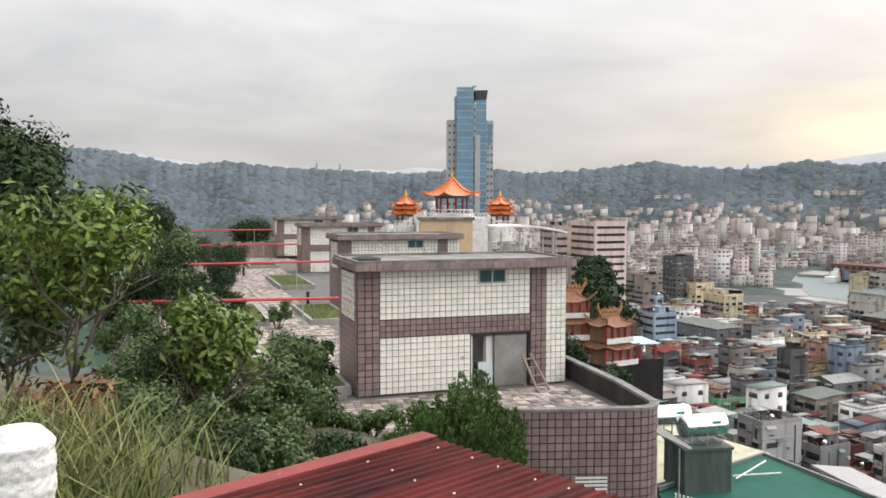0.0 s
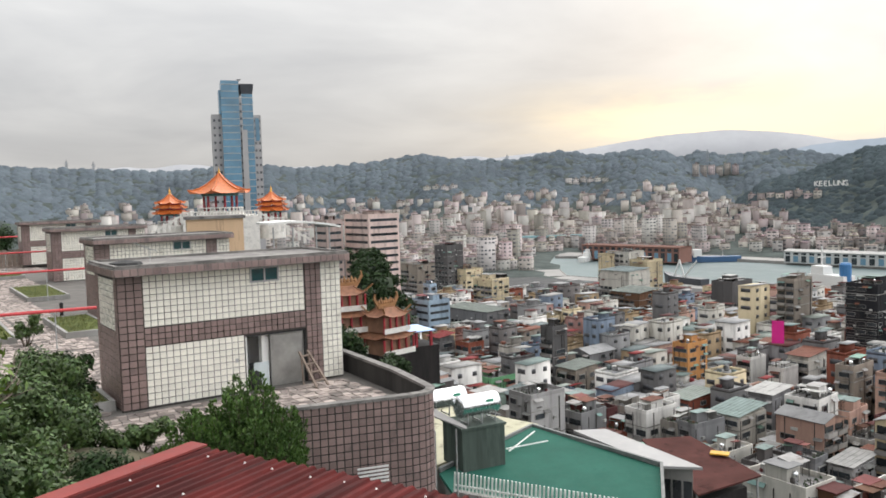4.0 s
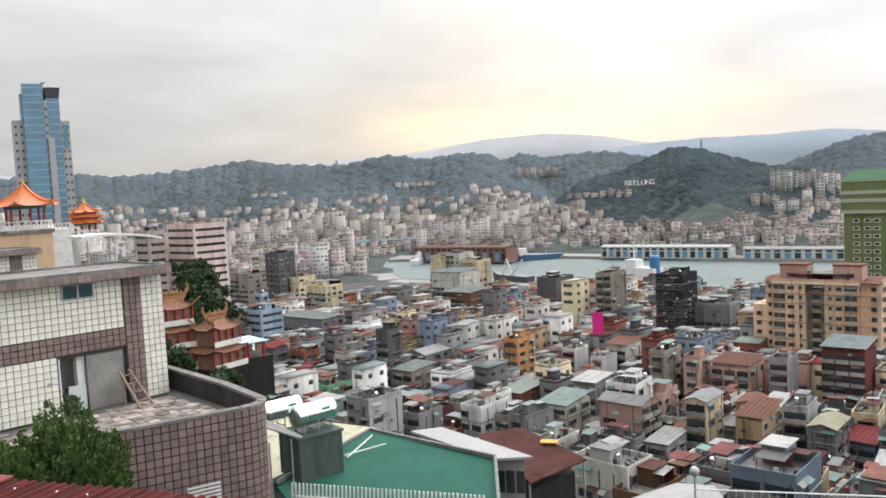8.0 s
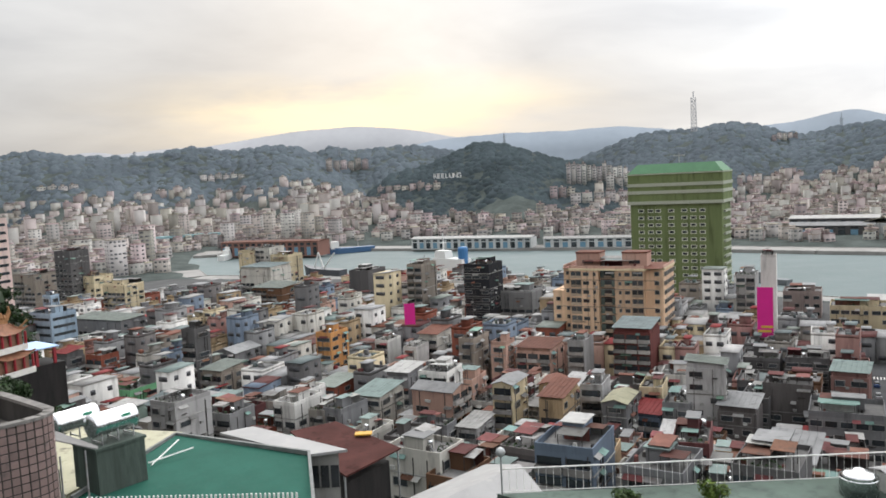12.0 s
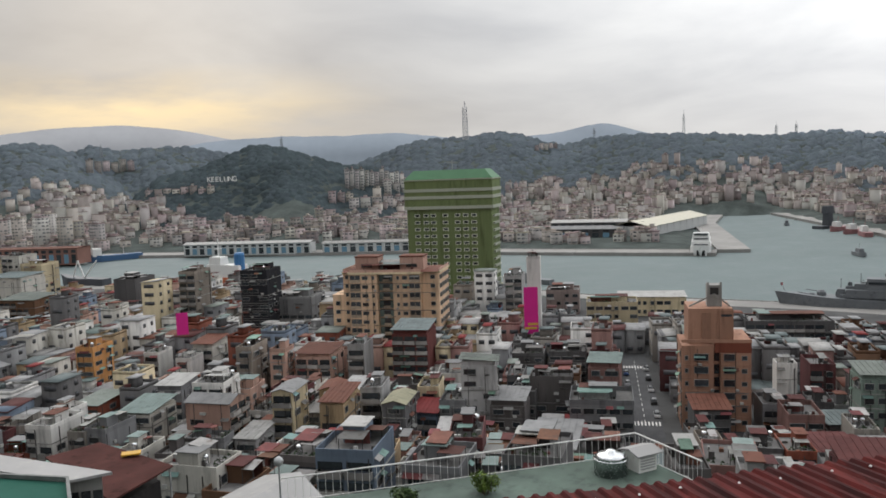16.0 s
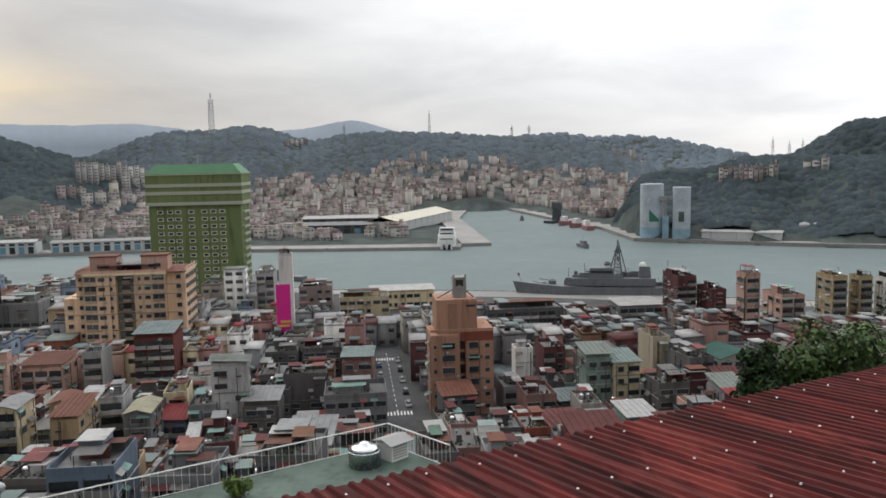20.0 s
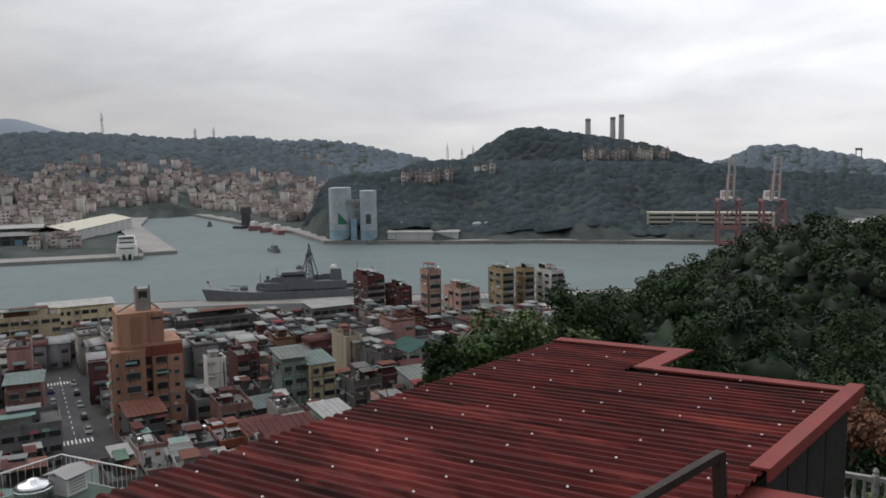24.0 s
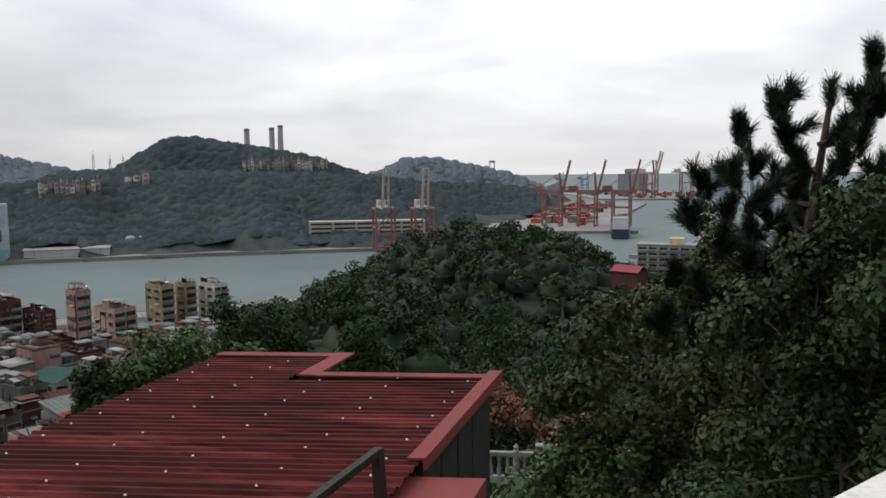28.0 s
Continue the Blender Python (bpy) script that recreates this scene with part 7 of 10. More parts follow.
def roof_fittings(s, w, d, h, r, dense=1.0):
    """Sheet shelters on posts, tanks' pipes, boxes, rails and pots on a flat roof."""
    s.at()
    for _ in range(int(r.integers(1, 3)) + int(w * d > 70)):
        cw, cd = w * r.uniform(.3, .62), d * r.uniform(.22, .45)
        cx, cy = r.uniform(-1, 1) * (w - cw) * .48, r.uniform(-1, 1) * (d - cd) * .48
        z, t = h + r.uniform(1.6, 2.7), r.uniform(-.5, .5)
        s.slot = (2, 2, 2, 2, 3, 3, 4)[int(r.integers(7))]
        slab(s, cx - cw / 2, cx + cw / 2, cy - cd / 2, cy + cd / 2, z, z + t)
        s.slot = 1
        for a_, b_ in ((-1, -1), (1, -1), (1, 1), (-1, 1)):
            px, py = cx + a_ * cw * .46, cy + b_ * cd * .46
            s.box(px - .05, px + .05, py - .05, py + .05, h, z + (t if b_ > 0 else 0) * .96 + .02)
        if r.random() < .6:     # boarded back
            s.slot = (0, 1, 2, 3)[int(r.integers(4))]
            s.box(cx - cw / 2, cx + cw / 2, cy + cd * .44, cy + cd * .46, h, z + t * .9)
    for _ in range(int(r.integers(3, 8) * dense)):
        a_, b_, c_ = r.uniform(.3, 1.1), r.uniform(.3, .9), r.uniform(.3, 1.2)
        x, y = r.uniform(-.45, .45) * w, r.uniform(-.45, .45) * d
        s.slot = (0, 1, 1, 2, 3, 0)[int(r.integers(6))]
        s.box(x - a_ / 2, x + a_ / 2, y - b_ / 2, y + b_ / 2, h, h + c_, .03)
    if r.random() < .5:         # a pole with an aerial
        s.slot = 1
        x, y, z = r.uniform(-.4, .4) * w, r.uniform(-.4, .4) * d, h + r.uniform(2.5, 4.5)
        s.box(x - .04, x + .04, y - .04, y + .04, h, z).box(x - .6, x + .6, y - .03, y + .03, z - .3, z - .24).box(x - .4, x + .4, y - .03, y + .03, z - .7, z - .64)
    if r.random() < .28:        # pots of green
        s.slot = 5
        for _ in range(26):
            x, y, z = r.uniform(-.45, .45) * w, -d / 2 + r.uniform(.2, 1.2), h + r.uniform(.2, 1.3)
            q = r.uniform(.15, .4)
            s.add([(x - q, y, z), (x, y - q, z + .1), (x + q, y, z), (x, y + q * .3, z + q)], [(0, 1, 2, 3), (0, 1, 3)])


def block(name, x, y, z, w, d, h, rz, wall, roof, floors, label, rich=2, group="houses of the town"):
    """A town building: walls, windows and balconies on the faces towards the hill, parapet or sheet roof, rooms on the roof."""
    r = np.random.default_rng(int(abs(x * 131 + y * 17)) + 3)
    FOOT.append((x, y, math.hypot(w, d) / 2, h, w))
    b = thing(name, x, y, z, rz, label, "house" if name == "house" else name.replace("_", " "), group)
    wm = wall_mat(wall)
    floors = max(2, round(h / 3.15))
    fh = h / floors
    body_ = Shape().box(-w / 2, w / 2, -d / 2, d / 2, -1.5, h)
    fit = Shape()
    # faces seen from the hill: the front, and one side
    a = radians(rz)
    vx, vy = -x, -y
    lx_ = vx * math.cos(a) + vy * math.sin(a)
    ly_ = -vx * math.sin(a) + vy * math.cos(a)
    styles = (["plain", "balcony", "cage"], ["plain", "plain", "cage"], ["balcony", "balcony", "balcony"], ["ribbon", "ribbon"], ["balcony"], ["cage", "ribbon"])
    st = styles[int(r.integers(len(styles)))]
    if "ribbon" in label or "office" in name:
        st = ["ribbon"]
    lim = 24 if rich == 2 else 8 if rich else 4
    low = max(0, floors - (9 if rich == 2 else 4 if rich else 3))
    zlow = low * fh
    if "windowless" not in label and name != "office_building" and "blank cream" not in label and name != "apartment_block":
        face_windows(b, w, -d / 2, floors - low, fh, 0 if ly_ < 0 else 180, 0, st, r, 3.0 if rich else 3.8, lim, zlow)
    if abs(lx_) > .25 * abs(ly_) and "blank" not in label and name not in ("apartment_block", "office_building"):
        # side faces carry fewer windows
        face_windows(b, d, -w / 2, floors - low, fh, 90 if lx_ > 0 else -90, 0, ["plain", "cage"], r, 4.2, lim // 2, zlow, .3)
    if name == "office_building":
        # continuous dark window bands, storey by storey
        for f in range(2, floors):
            z0 = f * fh + fh * .34
            part("window_band", Shape().box(-w / 2 + .9, w / 2 - .9, -d / 2 - .06, -d / 2 + .02, z0, z0 + fh * .36), M_GLASS, b, "dark ribbon window")
            sx_ = 1 if lx_ > 0 else -1
            part("window_band", Shape().box(*sorted((sx_ * (w / 2 - .02), sx_ * (w / 2 + .06))), -d / 2 + .9, d / 2 - .9, z0, z0 + fh * .36), M_GLASS, b, "dark ribbon window")
    if name not in ("office_building", "museum") and "windowless" not in label:
        facade_fittings(fit, w, d, h, floors, fh, 0 if ly_ < 0 else 180, r, low)
        if abs(lx_) > .25 * abs(ly_) and "blank" not in label:
            facade_fittings(fit, d, w, h, floors, fh, 90 if lx_ > 0 else -90, r, low)
    if roof == "flat":
        roof_fittings(fit, w, d, h + .06, r)
        p = Shape()
        t, ph = .18, r.uniform(.7, 1.2)
        for q in ((-w / 2, w / 2, -d / 2, -d / 2 + t), (-w / 2, w / 2, d / 2 - t, d / 2), (-w / 2, -w / 2 + t, -d / 2 + t, d / 2 - t), (w / 2 - t, w / 2, -d / 2 + t, d / 2 - t)):
            p.box(*q, h, h + ph)
        part("parapet", p, wm, b)
        part("roof_deck", Shape().box(-w / 2 + t, w / 2 - t, -d / 2 + t, d / 2 - t, h, h + .06), M_ROOFDECK, b)
        if w > 4.5 and r.random() < .75:
            pw, pd = w * r.uniform(.28, .5), d * r.uniform(.25, .45)
            px, py = r.uniform(-1, 1) * (w - pw) * .35, r.uniform(-.2, 1) * (d - pd) * .4
            rh = r.uniform(2.2, 3.0)
            part("stair_room", Shape().box(px - pw / 2, px + pw / 2, py - pd / 2, py + pd / 2, h + .06, h + rh), wm, b)
            part("stair_roof", Shape().box(px - pw / 2 - .3, px + pw / 2 + .3, py - pd / 2 - .4, py + pd / 2 + .3, h + rh, h + rh + .14), roof_mat(("pale", "grey", "rust", "teal", "grey", "maroon")[int(r.integers(6))]), b)
        for _ in range(int(r.integers(0, 3)) if rich and r.random() < .75 else 0):
            ox, oy = r.uniform(-.38, .38) * w, r.uniform(-.38, .38) * d
            roof_tank(x + ox * math.cos(a) - oy * math.sin(a), y + ox * math.sin(a) + oy * math.cos(a), z + h + .06, r)
    else:
        kind, col = roof.split("_")
        if col == "redwhite":
            part("roof_sheet", Shape().box(-w / 2 - .3, -.05, -d / 2 - .4, d / 2 + .3, h, h + .16), roof_mat("white"), b)
            part("roof_sheet", Shape().box(.05, w / 2 + .3, -d / 2 - .4, d / 2 + .3, h, h + .16), roof_mat("red"), b)
        elif kind == "gable":
            s = Shape()
            if w >= d:
                s.gable(w, d, h, d * .17, .4)
            else:
                s.at(0, 0, 0, 90).gable(d, w, h, w * .17, .4)
            part("roof", s, roof_mat("darkgreen" if col == "green" else col), b)
            if w >= d:
                for q in (-w / 2, w / 2 - .15):
                    g = Shape()
                    g.add([(q, -d / 2, h), (q, d / 2, h), (q, 0, h + d * .17), (q + .15, -d / 2, h), (q + .15, d / 2, h), (q + .15, 0, h + d * .17)], [(0, 1, 2), (5, 4, 3), (0, 3, 4, 1), (1, 4, 5, 2), (2, 5, 3, 0)])
                    body_.v, body_.f, body_.s = body_.v + g.v, body_.f + [tuple(i_ + len(body_.v) for i_ in q_) for q_ in g.f], body_.s + g.s
            else:
                for q in (-d / 2, d / 2 - .15):
                    g = Shape()
                    g.add([(-w / 2, q, h), (w / 2, q, h), (0, q, h + w * .17), (-w / 2, q + .15, h), (w / 2, q + .15, h), (0, q + .15, h + w * .17)], [(0, 1, 2), (5, 4, 3), (0, 3, 4, 1), (1, 4, 5, 2), (2, 5, 3, 0)])
                    body_.v, body_.f, body_.s = body_.v + g.v, body_.f + [tuple(i_ + len(body_.v) for i_ in q_) for q_ in g.f], body_.s + g.s
        else:
            t = r.uniform(.5, 1.3)
            s = Shape()
            over = .45
            x0, x1, y0, y1 = -w / 2 - over, w / 2 + over, -d / 2 - over, d / 2 + over
            zl = h + r.uniform(.2, 1.6)
            zh = zl + t
            # one folded sheet with raised seams
            k = max(3, int((x1 - x0) / (1.1 if rich else 2.2)))
            prof = [(x0, .1)]
            for i in range(1, k):
                q = x0 + (x1 - x0) * i / k
                prof += [(q - .07, .1), (q - .05, .18), (q + .05, .18), (q + .07, .1)]
            prof.append((x1, .1))
            m_ = len(prof)
            s.add([(px, y0, zl + pz) for px, pz in prof] + [(px, y1, zh + pz) for px, pz in prof] + [(x0, y0, zl), (x1, y0, zl), (x1, y1, zh), (x0, y1, zh)],
                  [(i, i + 1, m_ + i + 1, m_ + i) for i in range(m_ - 1)] + [(2 * m_ + 3, 2 * m_ + 2, 2 * m_ + 1, 2 * m_), tuple(range(m_ - 1, -1, -1)) + (2 * m_, 2 * m_ + 1),
                   tuple(range(m_, 2 * m_)) + (2 * m_ + 2, 2 * m_ + 3), (0, m_, 2 * m_ + 3, 2 * m_), (m_ - 1, 2 * m_ + 1, 2 * m_ + 2, 2 * m_ - 1)])
            part("roof_sheet", s, roof_mat(col), b, "seamed metal roof sheet")
            body_.box(-w / 2 + .3, w / 2 - .3, -d / 2 + .5, d / 2 - .2, h, zl + .02)
    part("wall", body_, wm, b)
    if fit.v:
        tagged(part("clutter", fit, FIT_MATS, b, "awnings, air conditioners, sheet shelters and roof clutter"), kind="stuff")
    return b


# the landmarks, each at its place
FOOT.append((233.3, 176.1, 21.0, 33.2, 37.3))
block("office_tower", 226.4, 236.4, 3.0, 11.0, 14.0, 30.5, -67.8, "black", "flat", 9, "narrow black-fronted tower block")
block("flats", 221.6, 270.0, 3.0, 7.0, 14.0, 29.1, -67.8, "tan", "flat", 8, "slim tan block of flats")
block("flats", 241.1, 232.0, 3.0, 19.0, 16.0, 18.3, -67.8, "grey", "flat", 5, "grey block of flats with a green roof room")
block("flats", 168.7, 181.6, 3.0, 5.0, 11.7, 16.4, -67.8, "tan", "flat", 6, "bay-fronted tan block of flats")
block("flats", 172.6, 173.0, 3.0, 5.0, 7.1, 15.3, -67.8, "pinkish", "flat", 5, "narrow pink rendered flats")
block("flats", 181.7, 166.0, 3.0, 10.9, 13.0, 13.3, -67.8, "pinkish", "sheet_rust", 5, "pink rendered flats with a rust roof")
block("flats", 185.7, 153.3, 3.0, 5.0, 9.9, 16.0, -67.8, "greywhite", "flat", 5, "thin grey-white house with blank side")
block("brick_house", 199.9, 143.4, 3.0, 10.9, 13.0, 18.6, -67.8, "brick", "sheet_slate", 5, "dark red brick house with white bands")
block("house", 136.7, 135.0, 3.0, 5.0, 10.0, 17.2, -67.8, "cream", "gable_grey", 5, "cream gabled house with small windows")
block("house", 153.3, 115.1, 3.0, 5.6, 11.0, 12.7, -67.8, "greyrend", "gable_yellow", 3, "grey house with a pale yellow hipped roof")
block("flats", 144.0, 125.8, 3.0, 5.8, 13.0, 14.1, -67.8, "ochre", "sheet_rust", 5, "ochre flats with cluttered balconies")
block("house", 163.1, 218.8, 3.0, 5.0, 8.8, 12.3, -67.8, "white", "flat", 4, "white house with a blank side wall")
block("house", 168.3, 210.1, 3.0, 5.0, 8.8, 9.9, -67.8, "white", "flat", 4, "white house with a blank side wall")
block("house", 179.8, 213.4, 3.0, 7.3, 12.0, 11.8, -67.8, "whitewarm", "sheet_rust", 4, "off-white house with a rusty roof")
block("house", 125.1, 135.1, 3.0, 5.0, 10.5, 9.3, -67.8, "greywhite", "sheet_pale", 3, "low house with a pale grey roof")
block("civic_building", 222.0, 409.2, 3.0, 21.2, 18.0, 20.2, -67.8, "whitewarm", "sheet_slate", 4, "white arcaded public building")
for dx_, h_, w_, c_ in ((-12.5, 27.5, 12, "cream"), (-.5, 29.5, 10.5, "whitewarm"), (11.5, 25.0, 12.5, "cream")):
    block("flats", 236.0 + dx_ * .378, 428.0 - dx_ * .926, 3.0, w_, 14.0, h_, -67.8, c_, "flat", 8, "tall cream flats with rooms on the roof")
block("brown_block", 205.6, 369.1, 3.0, 18.8, 16.0, 14.3, -67.8, "brown", "sheet_green", 3, "brown shuttered block with a green roof")
block("theatre_block", 249.3, 349.4, 3.0, 11.5, 18.0, 19.4, -67.8, "darkgrey", "flat", 5, "dark grey windowless block")
block("house", 107.2, 246.2, 3.0, 5.5, 6.9, 22.0, -67.8, "darkgrey", "flat", 6, "tall narrow dark grey stair tower")
block("house", 130.1, 264.8, 3.0, 10.0, 13.7, 9.0, -67.8, "greyrend", "gable_grey", 3, "grey house with a metal gable roof")
block("house", 143.9, 223.5, 3.0, 5.8, 10.1, 17.4, -67.8, "orange", "flat", 5, "orange rendered house with a blue awning")
block("house", 110.3, 235.0, 3.0, 8.3, 11.0, 10.0, -67.8, "tan", "sheet_green", 3, "house with a green and blue sheet roof")
block("house", 121.3, 168.0, 3.0, 8.2, 12.0, 12.0, -67.8, "whitewarm", "sheet_teal", 4, "corner house with a teal sheet roof")
block("brick_house", 127.2, 196.8, 3.0, 7.4, 12.9, 8.5, -67.8, "brickorange", "sheet_green", 3, "low orange-brick house with tanks")
block("house", 148.3, 338.9, 3.0, 8.7, 10.9, 10.0, -67.8, "cream", "flat", 3, "small cream rendered town house")
block("flats", 298.2, 160.9, 3.0, 7.0, 14.0, 22.3, -67.8, "greywhite", "flat", 6, "ribbed grey office building")
block("flats", 267.6, 136.4, 3.0, 5.0, 4.0, 33.4, -67.8, "white", "flat", 9, "slim white windowless stair tower behind the magenta banner")
block("museum", 339.5, 158.2, 3.0, 14.8, 14.0, 10.3, -67.8, "museum", "flat", 2, "columned low building on the quay")
block("flats", 302.2, 119.8, 3.0, 19.6, 14.0, 12.9, -67.8, "cream", "flat", 4, "long cream rendered flats")
block("warehouse", 350.6, 120.3, 3.0, 28.9, 14.0, 7.7, -67.8, "cream", "sheet_pale", 2, "long quayside shed with a pale roof")
block("shop_row", 229.0, 119.3, 3.0, 10.8, 12.0, 7.9, -67.8, "darkgrey", "flat", 3, "dark shop row with roof tanks")
block("shop_row", 235.5, 108.3, 3.0, 11.7, 12.0, 8.1, -67.8, "darkgrey", "flat", 3, "dark shop row with roof tanks")
block("house", 183.7, 75.7, 3.0, 15.2, 13.0, 10.0, -67.8, "greyrend", "flat", 3, "grey rendered block beside the street")
block("house", 175.4, 82.1, 3.0, 10.6, 10.0, 5.5, -67.8, "greyrend", "sheet_redwhite", 2, "house with a red and white roof")
block("house", 222.6, 40.6, 3.0, 5.0, 5.5, 13.3, -67.8, "white", "flat", 5, "white slab-sided town house")
block("flats", 229.8, 33.8, 3.0, 6.2, 11.0, 12.7, -67.8, "darkred", "flat", 5, "dark flats with red balconies")
block("house", 232.1, 4.7, 3.0, 5.0, 11.6, 16.3, -67.8, "boardcream", "flat", 5, "building with a large blank cream wall")
block("house", 243.4, -15.8, 3.0, 10.8, 14.0, 9.7, -67.8, "whitewarm", "gable_green", 3, "white house with a dark green gable roof")
block("flats", 343.0, -2.8, 3.0, 7.6, 16.0, 17.6, -67.8, "darkred", "flat", 6, "dark red and grey flats")
block("flats", 336.4, -15.1, 3.0, 5.9, 14.0, 13.5, -67.8, "darkred", "flat", 5, "dark red and grey flats")
block("office_tower", 286.1, -24.6, 3.0, 5.0, 6.8, 26.7, -67.8, "pinkish", "flat", 9, "slim pink tower with vertical lettering bars")
block("flats", 310.8, -38.6, 3.0, 8.5, 14.0, 16.5, -67.8, "pinkish", "flat", 5, "stepped pink rendered flats")
block("flats", 343.8, -60.1, 3.0, 6.0, 11.7, 18.4, -67.8, "ochrelight", "flat", 6, "yellow-beige flats with balconies")
block("flats", 344.5, -70.7, 3.0, 5.0, 7.5, 18.3, -67.8, "ochrelight", "flat", 6, "yellow-beige flats with balconies")
block("flats", 342.2, -81.3, 3.0, 6.7, 11.5, 17.7, -67.8, "white", "flat", 6, "white flats with a roof room")
block("navy_store", 306.8, 56.0, 3.0, 29.5, 14.0, 9.4, -67.8, "darkgrey", "flat", 3, "long grey quayside barracks")
block("navy_store", 318.4, 13.8, 3.0, 16.6, 14.0, 10.2, -67.8, "greyrend", "sheet_pale", 2, "pale grey quayside warehouse")
block("house", 195.9, 32.3, 3.0, 7.6, 12.0, 8.9, -67.8, "pinkbrown", "flat", 3, "pink-brown rendered town house")
block("office_building", 66.1, 346.2, 3.0, 19.5, 15.5, 58.4, -67.8, "pinkoffice", "flat", 12, "large pink office building with ribbon windows")
block("office_building", 47.3, 345.9, 3.0, 11.0, 7.8, 56.7, -67.8, "pinkoffice", "flat", 11, "pink office wing with ribbon windows")
block("civic_building", 134.6, 538.7, 3.0, 18.4, 16.5, 19.3, -67.8, "tan", "flat", 3, "low tan public building")
block("office_building", 93.2, 353.1, 3.0, 13.8, 12.0, 19.1, -67.8, "lightblue", "flat", 4, "pale blue flats with a stair tower")
block("flats", 95.3, 360.6, 3.0, 5.0, 4.0, 25.2, -67.8, "lightblue", "flat", 6, "pale blue rendered stair tower")
block("office_tower", 145.5, 500.4, 3.0, 13.3, 12.9, 33.7, -67.8, "darkgrey", "flat", 8, "dark grey concrete tower block")
block("flats", 155.0, 498.6, 3.0, 20.7, 14.0, 18.1, -67.8, "cream", "flat", 4, "cream rendered stepped flats")
block("flats", 150.6, 433.4, 3.0, 16.0, 13.0, 18.4, -67.8, "cream", "flat", 4, "cream rendered stepped flats")
block("house", 83.0, 299.7, 3.0, 8.0, 7.5, 10.7, -67.8, "darkgrey", "sheet_red", 2, "house with a bright red roof")
block("brick_house", 92.4, 292.4, 3.0, 7.6, 7.7, 9.9, -67.8, "brickorange", "flat", 3, "red brick house with white pilasters")
block("house", 85.9, 247.2, 3.0, 10.8, 11.0, 7.3, -67.8, "greennet", "flat", 2, "building wrapped in green netting")
block("house", 120.2, 370.1, 3.0, 33.3, 14.0, 11.0, -67.8, "greyrend", "sheet_green", 3, "grey house with a green roof")

# apartment block: two bays with loggias, a glazed recess between them, and set-back wings
APT = thing("apartment_block", 233.3, 176.1, 3.0, -67.8, "tall beige apartment block with balconies and roof rooms", "apartment block")
m_apt = wall_mat("beige")
part("wall", Shape().box(-16.4, 15.6, -7.6, 10, -1.5, 31.6).box(-20.8, -16.4, -7.0, 9, -1.5, 24.0).box(15.6, 18.65, -8.2, 10, -1.5, 31.6), m_apt, APT)
part("bay", Shape().box(-13.4, -3.2, -10, -7.6, -1.5, 31.6), m_apt, APT)
part("bay", Shape().box(2.6, 12.6, -10, -7.6, -1.5, 31.6), m_apt, APT)
part("cornice", Shape().box(-13.8, 13.0, -10.4, -7.4, 31.6, 32.3).box(-16.8, 19.0, -7.4, 10.4, 31.6, 32.3), wall_mat("cream"), APT)
part("parapet", Shape().box(-13.6, 12.8, -10.1, -9.9, 32.3, 33.2).box(18.6, 18.8, -8, 10.2, 32.3, 33.2).box(-16.6, -16.4, -7, 10.2, 32.3, 33.2), wall_mat("pinkish"), APT)
part("roof_deck", Shape().box(-16.3, 18.5, -9.8, 10, 32.3, 32.36), roof_mat("rust"), APT)
m_tealpane = mat("teal_loggia_glass", (0.12, 0.165, 0.15), .2, vary=.3, scale=.5, per_object=.4)
loggia = Shape()
loggia.slot = 0
loggia.box(-1.9, 1.9, -.06, .02, .95, 2.5)
loggia.slot = 1
loggia.box(-1.95, 1.95, -.16, .02, 0, .95).box(-1.95, -1.8, -.12, .02, .95, 2.5).box(1.8, 1.95, -.12, .02, .95, 2.5).box(-.07, .07, -.1, .02, .95, 2.5)
loggia_me = loggia.mesh("balcony", [M_GLASS, mat("tan_loggia_front", (.34, .27, .20), .8, vary=.2, per_object=.3)])
recess = Shape()
recess.slot = 0
recess.box(-2.6, 2.6, -.04, .02, .2, 2.6)
recess.slot = 1
recess.box(-2.7, -1.2, -.5, -.3, .1, 2.5).box(1.3, 2.7, -.5, -.3, .1, 2.5)
recess.slot = 2
recess.box(-2.75, 2.75, -.9, .02, -.15, .1).box(-1.2, 1.3, -.9, -.8, .1, .9)
recess_me = recess.mesh("balcony", [M_GLASS, m_tealpane, mat("tan_loggia_front", (.34, .27, .20), .8)])
for f in range(10):
    z = .5 + f * 3.14
    part("balcony", loggia_me, None, APT, "", -11.2, -10.0, z)
    part("balcony", loggia_me, None, APT, "", 10.4, -10.0, z)
    part("balcony", recess_me, None, APT, "teal glazed loggia", -.3, -7.6, z)
    for xw, ww in ((-7.6, 2.2), (-4.6, 1.0), (6.9, 1.8), (4.4, 1.0)):
        part("window", window_mesh(ww, 1.3, "plain"), None, APT, "", xw, -10.0, z + .9)
    part("window", window_mesh(1.6, 1.4, "cage"), None, APT, "", 16.6, -8.2, z + .9)
    part("window", window_mesh(1.2, 1.4, "plain"), None, APT, "", -15.0, -7.6, z + .9)
    for i in range(4):
        part("window", window_mesh(2.2, 1.5, "cage"), None, APT, "", 18.65, -5.4 + i * 4.2, z + .6, 90)
for f in range(7):
    part("window", window_mesh(1.6, 1.4, "cage"), None, APT, "", -18.8, -7.0, 1.4 + f * 3.14)
apt_fit = Shape()
facade_fittings(apt_fit, 34.0, 20.0, 33, 10, 3.14, 0, np.random.default_rng(4), 2)
roof_fittings(apt_fit, 26, 14, 32.36, np.random.default_rng(5))
